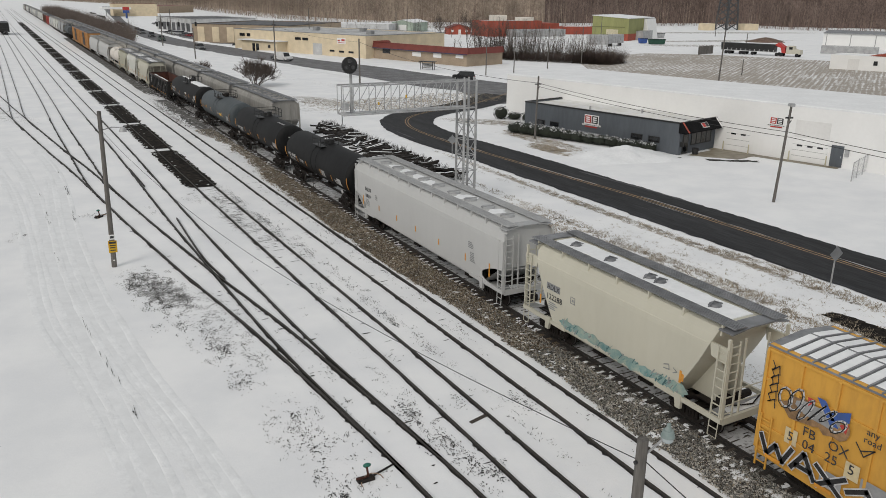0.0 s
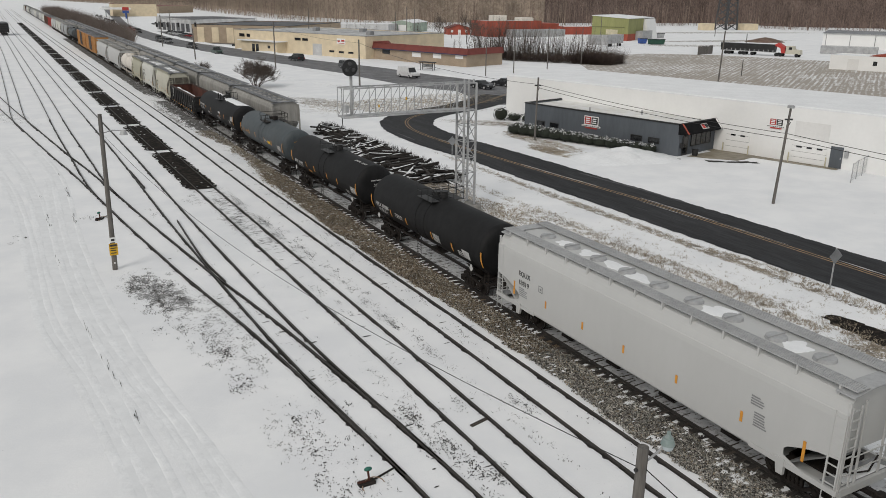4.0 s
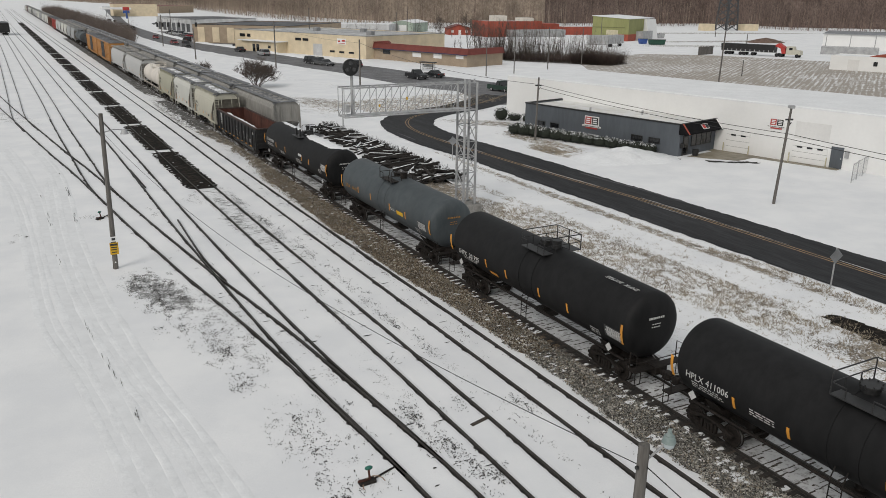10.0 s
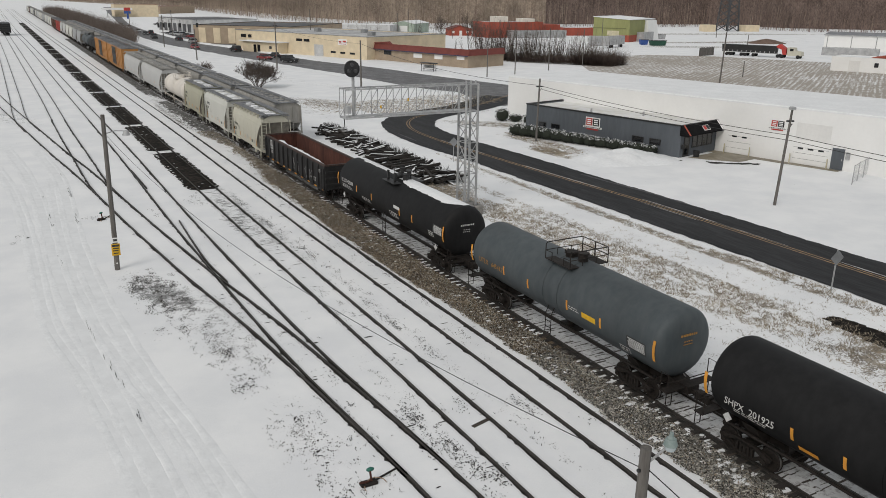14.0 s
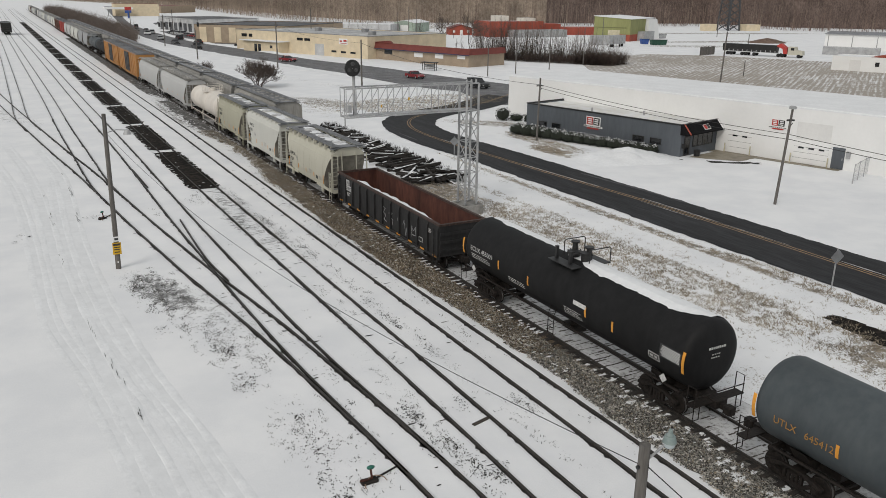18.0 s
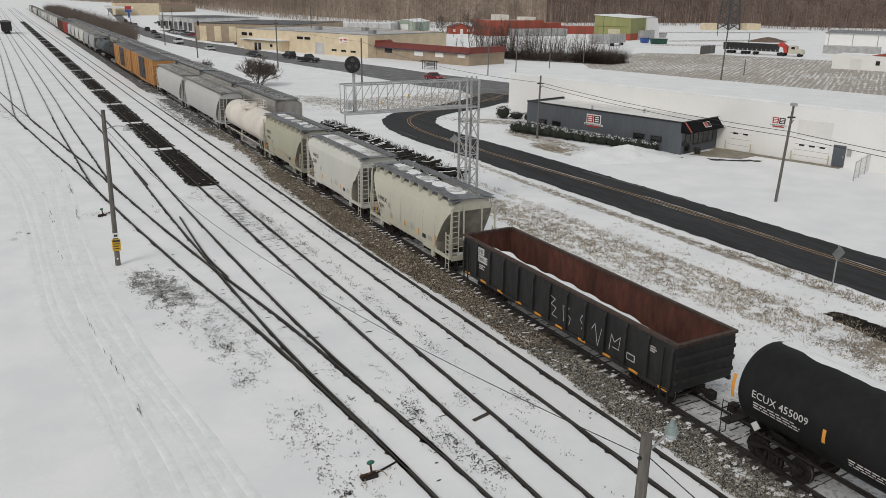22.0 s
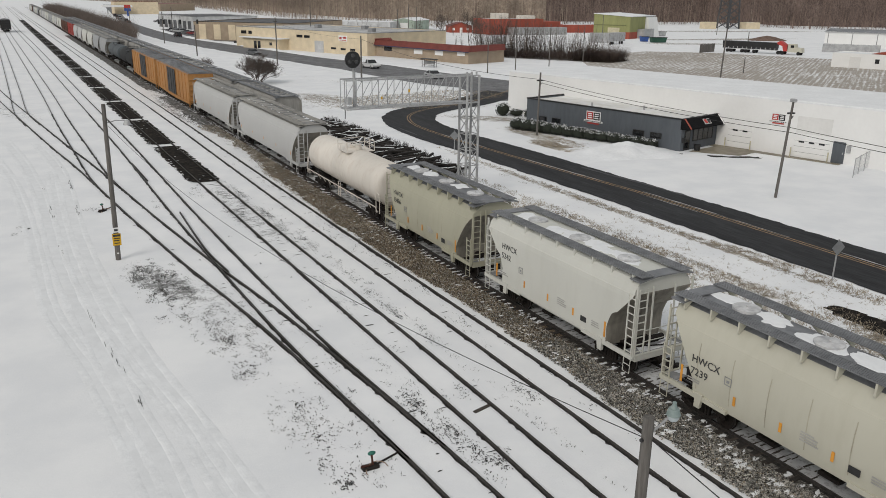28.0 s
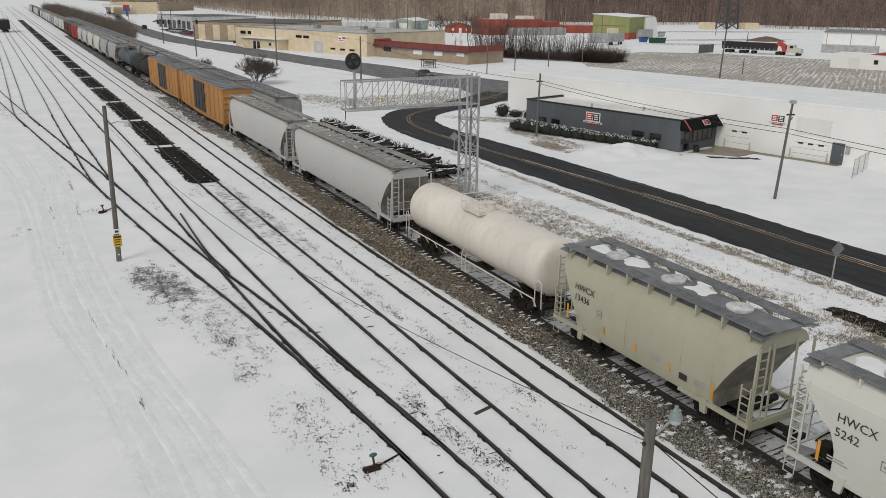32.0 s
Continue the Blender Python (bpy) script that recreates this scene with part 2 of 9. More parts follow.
DIRTYGREY = mat("dirty_grey_car_paint", (0.35, 0.34, 0.315), (0.26, 0.25, 0.232), 0.7, scale=2.5, stretch=(1, 1, .3), big=0.2)

# ---- mesh helpers ----
class M:
    """Collects the faces of one mesh."""

    def __init__(self, smooth=False):
        self.v, self.f, self.smooth = [], [], smooth

    def add(self, vs, fs):
        o = len(self.v)
        self.v += [tuple(p) for p in vs]
        self.f += [tuple(i + o for i in q) for q in fs]
        return self

    def bb(self, x0, x1, y0, y1, z0, z1):
        return self.add([(x0, y0, z0), (x1, y0, z0), (x1, y1, z0), (x0, y1, z0), (x0, y0, z1), (x1, y0, z1), (x1, y1, z1), (x0, y1, z1)],
                        [(3, 2, 1, 0), (4, 5, 6, 7), (0, 1, 5, 4), (1, 2, 6, 5), (2, 3, 7, 6), (3, 0, 4, 7)])

    def box(self, c, s, rz=0.0, rx=0.0, ry=0.0):
        m = Matrix.Translation(c) @ Euler((rx, ry, rz)).to_matrix().to_4x4()
        h = [k / 2 for k in s]
        vs = [m @ Vector((a * h[0], b * h[1], d * h[2])) for d in (-1, 1) for a, b in ((-1, -1), (1, -1), (1, 1), (-1, 1))]
        return self.add(vs, [(3, 2, 1, 0), (4, 5, 6, 7), (0, 1, 5, 4), (1, 2, 6, 5), (2, 3, 7, 6), (3, 0, 4, 7)])

    def bev(self, x0, x1, y0, y1, z0, z1, b=0.03):
        """A box with all its upper and upright edges cut off."""
        def ring(i, z):
            a, c, d, e = x0 + i, x1 - i, y0 + i, y1 - i
            return [(a + b, d, z), (c - b, d, z), (c, d + b, z), (c, e - b, z), (c - b, e, z), (a + b, e, z), (a, e - b, z), (a, d + b, z)]
        return self.loft([ring(0, z0), ring(0, z1 - b), ring(b, z1)])

    def loft(self, rings, caps=True, closed=True):
        n, o = len(rings[0]), len(self.v)
        for r in rings:
            self.v += [tuple(p) for p in r]
        for k in range(len(rings) - 1):
            for i in range(n if closed else n - 1):
                j = (i + 1) % n
                self.f.append((o + k * n + i, o + k * n + j, o + (k + 1) * n + j, o + (k + 1) * n + i))
        if caps:
            self.f.append(tuple(o + i for i in range(n - 1, -1, -1)))
            self.f.append(tuple(o + (len(rings) - 1) * n + i for i in range(n)))
        return self

    def cyl(self, a, b, r, r2=None, n=10, caps=True):
        a, b = Vector(a), Vector(b)
        d = (b - a).normalized()
        u = d.orthogonal().normalized()
        w = d.cross(u)
        r2 = r if r2 is None else r2
        ring = lambda c, q: [c + (u * math.cos(2 * math.pi * i / n) + w * math.sin(2 * math.pi * i / n)) * q for i in range(n)]
        return self.loft([ring(a, r), ring(b, r2)], caps)

    def tube(self, pts, r, n=6):
        P = [Vector(p) for p in pts]
        rings, u = [], None
        for i, p in enumerate(P):
            d = (P[min(i + 1, len(P) - 1)] - P[max(i - 1, 0)]).normalized()
            u = d.orthogonal().normalized() if u is None else (u - d * u.dot(d)).normalized()
            w = d.cross(u)
            rings.append([p + (u * math.cos(2 * math.pi * k / n) + w * math.sin(2 * math.pi * k / n)) * r for k in range(n)])
        return self.loft(rings)

    def bar(self, a, b, s):
        """A square bar from a to b."""
        a, b = Vector(a), Vector(b)
        d = (b - a).normalized()
        u = (d.cross(Vector((0, 0, 1))) if abs(d.z) < 0.95 else d.cross(Vector((0, 1, 0)))).normalized() * s / 2
        w = d.cross(u).normalized() * s / 2
        return self.loft([[c + u + w, c - u + w, c - u - w, c + u - w] for c in (a, b)])

    def prism(self, poly, lo, hi, axis="x"):
        """A polygon of (a, b) pulled along an axis."""
        put = {"x": lambda a, b, k: (k, a, b), "y": lambda a, b, k: (a, k, b), "z": lambda a, b, k: (a, b, k)}[axis]
        return self.loft([[put(a, b, lo) for a, b in poly], [put(a, b, hi) for a, b in poly]])

    def sphere(self, c, r, n=10, m=6, sq=(1, 1, 1)):
        rings = []
        for j in range(m + 1):
            t = math.pi * min(max(j / m, 0.02), 0.98)
            rings.append([(c[0] + r * sq[0] * math.sin(t) * math.cos(2 * math.pi * i / n), c[1] + r * sq[1] * math.sin(t) * math.sin(2 * math.pi * i / n), c[2] - r * sq[2] * math.cos(t)) for i in range(n)])
        return self.loft(rings)

    def mesh(self, name, material):
        me = bpy.data.meshes.new(name)
        me.from_pydata(self.v, [], self.f)
        if not len(me.materials):
            me.materials.append(material)
        if self.smooth:
            me.polygons.foreach_set("use_smooth", [True] * len(me.polygons))
            me.set_sharp_from_angle(angle=radians(40))
        bm = bmesh.new()
        bm.from_mesh(me)
        bmesh.ops.recalc_face_normals(bm, faces=bm.faces)
        bm.to_mesh(me)
        bm.free()
        return me


def part(name, m, material, parent, label=""):
    """Links a mesh as one part under a thing or a part."""
    ob = new(name, m.mesh(name, material) if isinstance(m, M) else m)
    ob.parent = parent
    return tagged(ob, label)


def thing(name, m, label, category, group="", kind=""):
    """An Empty that carries parts, at the pose m."""
    ob = new(name)
    ob.empty_display_size = 0.3
    ob.matrix_world = m
    return tagged(ob, label, category, group, kind)


def solid(name, m, material, label="", category="", group="", kind="", at=None):
    """A thing or a piece of the setting that is one mesh."""
    ob = new(name, m.mesh(name, material))
    if at is not None:
        ob.matrix_world = at
    return tagged(ob, label, category, group, kind)


def lettering(text, size):
    """A flat mesh of words in the xy plane, its left lower corner at 0."""
    cu = bpy.data.curves.new("words", "FONT")
    cu.body, cu.size, cu.extrude, cu.resolution_u = text, size, 0.004, 2
    ob = bpy.data.objects.new("words", cu)
    me = bpy.data.meshes.new_from_object(ob)
    bpy.data.objects.remove(ob)
    return me


def spline(pts, step=2.0):
    """Points along a smooth curve through pts (x, y), about step apart."""
    out, n = [], len(pts)
    P = [Vector((*p, 0)) for p in pts]
    for i in range(n - 1):
        a, b = P[i], P[i + 1]
        ta = (P[i + 1] - P[i - 1]) / ((P[i + 1] - P[i - 1]).length) if i else (b - a).normalized()
        tb = (P[i + 2] - P[i]) / ((P[i + 2] - P[i]).length) if i + 2 < n else (b - a).normalized()
        d = (b - a).length
        k = max(1, int(d / step))
        for j in range(k):
            s = j / k
            h = (2 * s**3 - 3 * s**2 + 1) * a + (s**3 - 2 * s**2 + s) * d * ta + (3 * s**2 - 2 * s**3) * b + (s**3 - s**2) * d * tb
            out.append((h.x, h.y))
    return out + [tuple(pts[-1])]


def offset(line, d):
    """The line moved d to its right."""
    out = []
    for i, p in enumerate(line):
        a, b = line[max(0, i - 1)], line[min(len(line) - 1, i + 1)]
        t = Vector((b[0] - a[0], b[1] - a[1])).normalized()
        out.append((p[0] + t.y * d, p[1] - t.x * d))
    return out


def ribbon(left, right, z, thick=0.0, m=None):
    m = m or M()
    o, n = len(m.v), len(left)
    m.v += [(x, y, z) for x, y in left] + [(x, y, z) for x, y in right]
    m.f += [(o + i, o + n + i, o + n + i + 1, o + i + 1) for i in range(n - 1)]
    return m


rnd = random.Random(7)

# ---- ground, roads and tracks ----
GZ = -0.13        # top of the snow
TRACKFILL = mat("trodden_track_snow", (0.6, 0.605, 0.61), (0.2, 0.19, 0.18), 0.85, scale=5.5, bump=0.03, big=0.2, lo=0.5, hi=0.72)


def ground_material():
    m = bpy.data.materials.new("snowy_ground")
    m.use_nodes = True
    n, l = m.node_tree.nodes, m.node_tree.links
    b = n["Principled BSDF"]
    b.inputs["Roughness"].default_value, b.inputs["Specular IOR Level"].default_value = 0.85, 0.2
    geo = n.new("ShaderNodeNewGeometry")

    def noise_of(scale, detail=6, stretch=(1, 1, 1), rough=0.6):
        mp = n.new("ShaderNodeMapping")
        mp.inputs["Scale"].default_value = stretch
        t = n.new("ShaderNodeTexNoise")
        t.inputs["Scale"].default_value, t.inputs["Detail"].default_value, t.inputs["Roughness"].default_value = scale, detail, rough
        l.new(geo.outputs["Position"], mp.inputs[0]), l.new(mp.outputs[0], t.inputs["Vector"])
        return t.outputs["Fac"]

    def math2(op, a, c, clamp=False):
        k = n.new("ShaderNodeMath")
        k.operation, k.use_clamp = op, clamp
        for i, s in enumerate((a, c)):
            if isinstance(s, (int, float)):
                k.inputs[i].default_value = s
            else:
                l.new(s, k.inputs[i])
        return k.outputs[0]

    def remap(s, a, c, d=0.0, e=1.0):
        k = n.new("ShaderNodeMapRange")
        k.interpolation_type = "SMOOTHSTEP"
        for i, w in zip(("From Min", "From Max", "To Min", "To Max"), (a, c, d, e)):
            k.inputs[i].default_value = w
        l.new(s, k.inputs["Value"])
        return k.outputs[0]

    def spot(cx, cy, rx, ry, amount, turn=0.0):
        """A soft oval on the ground where more bare soil and grass shows."""
        mp = n.new("ShaderNodeMapping")
        mp.vector_type = "TEXTURE"
        mp.inputs["Location"].default_value, mp.inputs["Scale"].default_value = (cx, cy, 0), (rx, ry, 1000)
        mp.inputs["Rotation"].default_value = (0, 0, radians(turn))
        l.new(geo.outputs["Position"], mp.inputs[0])
        k = n.new("ShaderNodeVectorMath")
        k.operation = "LENGTH"
        l.new(mp.outputs[0], k.inputs[0])
        return remap(k.outputs["Value"], 0.45, 1.25, amount, 0.0)

    fine, mid, wide = noise_of(11.0, 8, rough=0.7), noise_of(1.3, 6), noise_of(0.09, 3)
    total = None
    # bare places: cx, cy, half width, half length, amount, turn
    for s in ((-15.9, 43.2, 1.6, 4.9, 0.35, 18), (-14.6, 40.0, 2.2, 8.0, 0.2, 20), (-13.9, 34.0, 1.1, 4.5, 0.18, 12), (-13.3, 24, 1.8, 5, 0.12, 0), (-9.3, 26.5, 0.8, 7, 0.14, 0),
              (-5.9, 36, 0.5, 24, 0.14, 1), (-3.9, 38, 0.9, 14, 0.1, 0), (10.6, 39, 1.9, 15, 0.13, -6), (13.4, 36, 0.9, 28, 0.1, 0), (12, 30, 6, 30, 0.14, 0), (235, 232, 45, 7, 0.36, -8), (195, 212, 25, 9, 0.3, -20), (300, 290, 70, 10, 0.34, -15), (150, 330, 60, 8, 0.34, -30), (215, 150, 14, 30, 0.2, 10), (17.4, 44, 0.7, 30, 0.34, 0),
              (13, 17, 4, 6, 0.4, 0), (31.5, 73, 1.6, 9, 0.3, 10), (33, 88, 3, 8, 0.35, 40), (21, 116, 5, 12, 0.32, 20), (31, 107, 17, 9, 0.24, -29), (17, 112, 5, 14, 0.2, 0), (29.2, 67.8, 1.7, 4.6, 0.36, 10),
              (-2.4, 55, 0.8, 25, 0.26, 0), (9.5, 58, 3, 6, 0.42, 0), (-22, 118, 3, 10, 0.22, 12), (-7.9, 56, 1.7, 12, 0.25, 1), (4.5, 40, 3, 60, 0.2, 0), (28, 150, 3, 35, 0.15, 12), (-2.0, 112, 1.9, 24, 0.36, 0), (-1.6, 82, 1.2, 8, 0.2, 0)):
        o = spot(*s)
        total = o if total is None else math2("MAXIMUM", total, o)
    sum1 = math2("ADD", math2("MULTIPLY", fine, 0.62), math2("MULTIPLY", mid, 0.38))
    sum2 = math2("ADD", sum1, math2("MULTIPLY", total, 0.55))
    sum3 = math2("ADD", sum2, math2("MULTIPLY", math2("SUBTRACT", wide, 0.5), 0.12))
    dirt = remap(sum3, 0.64, 0.715)
    soil = n.new("ShaderNodeMixRGB")
    soil.inputs[1].default_value, soil.inputs[2].default_value = (0.15, 0.133, 0.112, 1), (0.34, 0.3, 0.245, 1)
    l.new(remap(noise_of(2.3), 0.35, 0.65), soil.inputs[0])
    gravel = n.new("ShaderNodeMixRGB")
    gravel.inputs[1].default_value, gravel.inputs[2].default_value = (0.1, 0.1, 0.1, 1), (0.4, 0.4, 0.395, 1)
    l.new(remap(noise_of(16.0), 0.4, 0.65), gravel.inputs[0])
    axis = n.new("ShaderNodeSeparateXYZ")
    l.new(geo.outputs["Position"], axis.inputs[0])
    bare = n.new("ShaderNodeMixRGB")
    l.new(remap(axis.outputs[0], -6.0, 4.0), bare.inputs[0]), l.new(gravel.outputs[0], bare.inputs[1]), l.new(soil.outputs[0], bare.inputs[2])
    snow = n.new("ShaderNodeMixRGB")
    snow.inputs[1].default_value, snow.inputs[2].default_value = (0.74, 0.75, 0.765, 1), (0.82, 0.825, 0.83, 1)
    l.new(remap(noise_of(0.25, 5), 0.3, 0.7), snow.inputs[0])
    mix = n.new("ShaderNodeMixRGB")
    l.new(dirt, mix.inputs[0]), l.new(snow.outputs[0], mix.inputs[1]), l.new(bare.outputs[0], mix.inputs[2])
    l.new(mix.outputs[0], b.inputs["Base Color"])
    bp = n.new("ShaderNodeBump")
    bp.inputs["Distance"].default_value = 0.06
    bp.inputs["Strength"].default_value = 0.4
    l.new(math2("ADD", math2("MULTIPLY", mid, 0.6), math2("MULTIPLY", fine, 0.4)), bp.inputs["Height"])
    l.new(bp.outputs[0], b.inputs["Normal"])
    return m


def ground():
    m = M()
    xs = [-2500, -600, -200, -80, -30, 0, 40, 90, 160, 300, 700, 2500]
    ys = [-2500, -300, -60, 0, 40, 90, 160, 300, 600, 1200, 2500]
    vs = [(x, y, GZ) for y in ys for x in xs]
    w = len(xs)
    m.add(vs, [(j * w + i, j * w + i + 1, (j + 1) * w + i + 1, (j + 1) * w + i) for j in range(len(ys) - 1) for i in range(w - 1)])
    solid("ground", m, ground_material(), "snow covered yard ground with bare patches of soil and grass", "ground", kind="structure")


ground()


def rail_pair(name, line, label, gauge=1.51, z=0.0, parent=None):
    """Two rails of I section along a middle line, each with a dark strip that paints the wet melted snow and the rail's
    shadow.
    """
    tr = thing(name, Matrix(), label, "railway track", kind="structure")
    prof = [(-0.037, 0), (0.037, 0), (0.037, -0.035), (0.012, -0.05), (0.012, -0.14), (0.07, -0.155), (0.07, -0.17), (-0.07, -0.17), (-0.07, -0.155), (-0.012, -0.14), (-0.012, -0.05), (-0.037, -0.035)]
    for s in (-1, 1):
        side = offset(line, s * gauge / 2)
        rings = []
        for i, p in enumerate(side):
            a, b = side[max(0, i - 1)], side[min(len(side) - 1, i + 1)]
            t = Vector((b[0] - a[0], b[1] - a[1])).normalized()
            rings.append([(p[0] + t.y * u, p[1] - t.x * u, z + w) for u, w in prof])
        part("rail", M().loft(rings), RAIL, tr)
        fine = []
        for a, b in zip(side, side[1:]):
            k = max(1, int(math.dist(a, b) / 0.16)) if a[1] < 70 else max(1, int(math.dist(a, b) / 0.5)) if a[1] < 110 else 1
            fine += [(a[0] + (b[0] - a[0]) * j / k, a[1] + (b[1] - a[1]) * j / k) for j in range(k)]
        fine.append(side[-1])
        def ragged_edge(p, k, base, amp, side):
            x, y = p
            e = base + amp * max(0, noise.noise((x * 0.5, y * 0.45, k)) + 0.25) + amp * 0.9 * max(0, noise.noise((x * 2, y * 1.9, k + 3)))
            if rnd.random() < 0.07:
                e += rnd.uniform(0.02, 0.11)
            return x + side * (e + 0.02 * rnd.random()), y
        lo = [ragged_edge(p, s, 0.035, 0.07, -1) for p in fine]
        hi = [ragged_edge(p, 5 + s, 0.036, 0.022, 1) for p in fine]
        if name != "track_main":
            cutoff = sum(1 for p in lo if p[1] < 115)
            lo, hi = lo[:cutoff], hi[:cutoff]
        if len(lo) < 2:
            continue
        # dark colour for wet melt and the rail's shadow, wider on the -x side
        part("melt_shade_strip", ribbon(hi, lo, GZ + 0.006), WETDIRT, tr)
    return tr


FAR = 900.0
lines = {
    "main": [(TC, -60), (TC, 40), (TC, 160), (TC, 400), (TC, FAR)],
    "first": [(-3.5, -20), (-3.65, 18), (-3.75, 30), (-4.0, 50), (-4.15, 72), (-4.3, 100), (-4.7, 135), (-5.5, 230), (-7, 400), (-11, FAR)],
    "second": [(-7.5, -20), (-7.55, 20), (-7.62, 30), (-7.85, 46), (-8.1, 66), (-8.5, 104), (-8.8, 137), (-9.6, 230), (-11.2, 400), (-15.5, FAR)],
    "third": [(-9.6, 0), (-10.65, 21), (-11.3, 30), (-11.6, 37), (-11.8, 46), (-12.0, 57), (-12.2, 87), (-13.0, 138), (-14.5, 250), (-17, 400), (-22, FAR)],
    "lead": [(-10.65, 21), (-11.35, 28.5), (-12.0, 35), (-12.6, 39.5), (-13.25, 44), (-13.95, 50), (-14.8, 57.5), (-15.65, 66), (-17.0, 79), (-18.0, 87), (-20.1, 106), (-22.7, 130), (-25.5, 160), (-31, 230)],
    "fifth": [(-15.6, 65), (-16.1, 72), (-16.4, 86.5), (-16.75, 104.5), (-17.1, 140), (-18.5, 230), (-21, 400), (-26, FAR)],
    "sixth": [(-20.1, 105), (-21.1, 116), (-21.4, 142), (-22.5, 230), (-25, 400), (-30, FAR)],
}
labels = {"main": "running track in brown ballast under the train", "first": "snow covered yard track beside the running track", "second": "yard track with black pans between its rails",
          "third": "snow covered yard track through a turnout", "lead": "curved lead track of a turnout in snow", "fifth": "half buried siding in the snow", "sixth": "half buried siding in the snow"}
track = {}
for key, pts in lines.items():
    track[key] = rail_pair("track_" + key, spline(pts, 2.5), labels[key])
rail_pair("track_parked", spline([(5.0, 40), (4.9, 90), (4.9, 200), (4.9, FAR)], 4), "track under the parked hopper cars")


def ties():
    """Sleepers: single parts on the near running track, joined ones elsewhere."""
    one = M().bev(-1.3, 1.3, -0.11, 0.11, -0.22, -0.085, 0.015).mesh("tie", TIE)
    y = 14.0
    while y < 152:
        t = new("tie", one)
        t.parent = track["main"]
        t.matrix_basis = pose(TC + rnd.uniform(-0.06, 0.06), y + rnd.uniform(-0.04, 0.04), 0, 0, 0, rnd.uniform(-1.5, 1.5))
        y += 0.56
    m = M()
    while y < 420:
        m.box((TC, y, -0.15), (2.6, 0.23, 0.13))
        y += 0.56
    tagged(part("far_ties", m, TIE, track["main"]), kind="stuff")
    for key, lo, hi, chance in (("first", 14, 90, 0.12), ("second", 14, 68, 0.1), ("third", 14, 40, 0.14), ("lead", 22, 60, 0.05)):
        m = M()
        ln = spline(lines[key], 0.56)
        for a, b in zip(ln, ln[1:]):
            d = math.dist(a, b)
            if not lo < a[1] < hi or d < 0.05:
                continue
            c = chance * (0.1 + 2.2 * max(0, noise.noise((a[0] * 0.1, a[1] * 0.13, 3)) + 0.3))
            if key == "second" and 42 < a[1] < 68:
                c = 0.8 * min(1, (a[1] - 38) / 12)
            if key == "first" and 34 < a[1] < 70:
                c += 0.12
            ang = math.atan2(b[1] - a[1], b[0] - a[0]) - math.pi / 2
            for k in range(3):
                if rnd.random() < c:
                    near = rnd.choice((-0.76, 0.76, 0.0))
                    u0 = near + rnd.uniform(-0.55, 0.1)
                    u1 = min(1.3, u0 + (rnd.uniform(0.3, 1.3) if key == "second" and a[1] > 42 else rnd.uniform(0.15, 0.6)))
                    off = rnd.choice((-0.1, 0.1)) + rnd.uniform(-0.03, 0.03)
                    turn, w = ang + rnd.uniform(-0.07, 0.07), rnd.uniform(0.02, 0.065)
                    pts = []
                    for u, q in ((u0, 0.0), (u0 + (u1 - u0) * 0.3, rnd.uniform(0.5, 1)), (u0 + (u1 - u0) * 0.7, rnd.uniform(0.5, 1)), (u1, 0.0)):
                        pts.append((u, off + q * w, off - q * w))
                    top = [(u, v) for u, v, _ in pts] + [(u, v) for u, _, v in reversed(pts[1:-1])]
                    m.add([(a[0] + u * math.cos(turn) - v * math.sin(turn), a[1] + u * math.sin(turn) + v * math.cos(turn), GZ + 0.012) for u, v in top], [tuple(range(len(top)))])
        tagged(part("bared_ties", m, WETDIRT, track[key], "dark edges of ties in the snow"), kind="stuff")
    # one bare tie that lies in the second track
    part("bared_tie", M().box((-7.2, 22.9, GZ), (1.0, 0.16, 0.07), 0.25), TIE, track["second"], "bare dark tie in the snow")


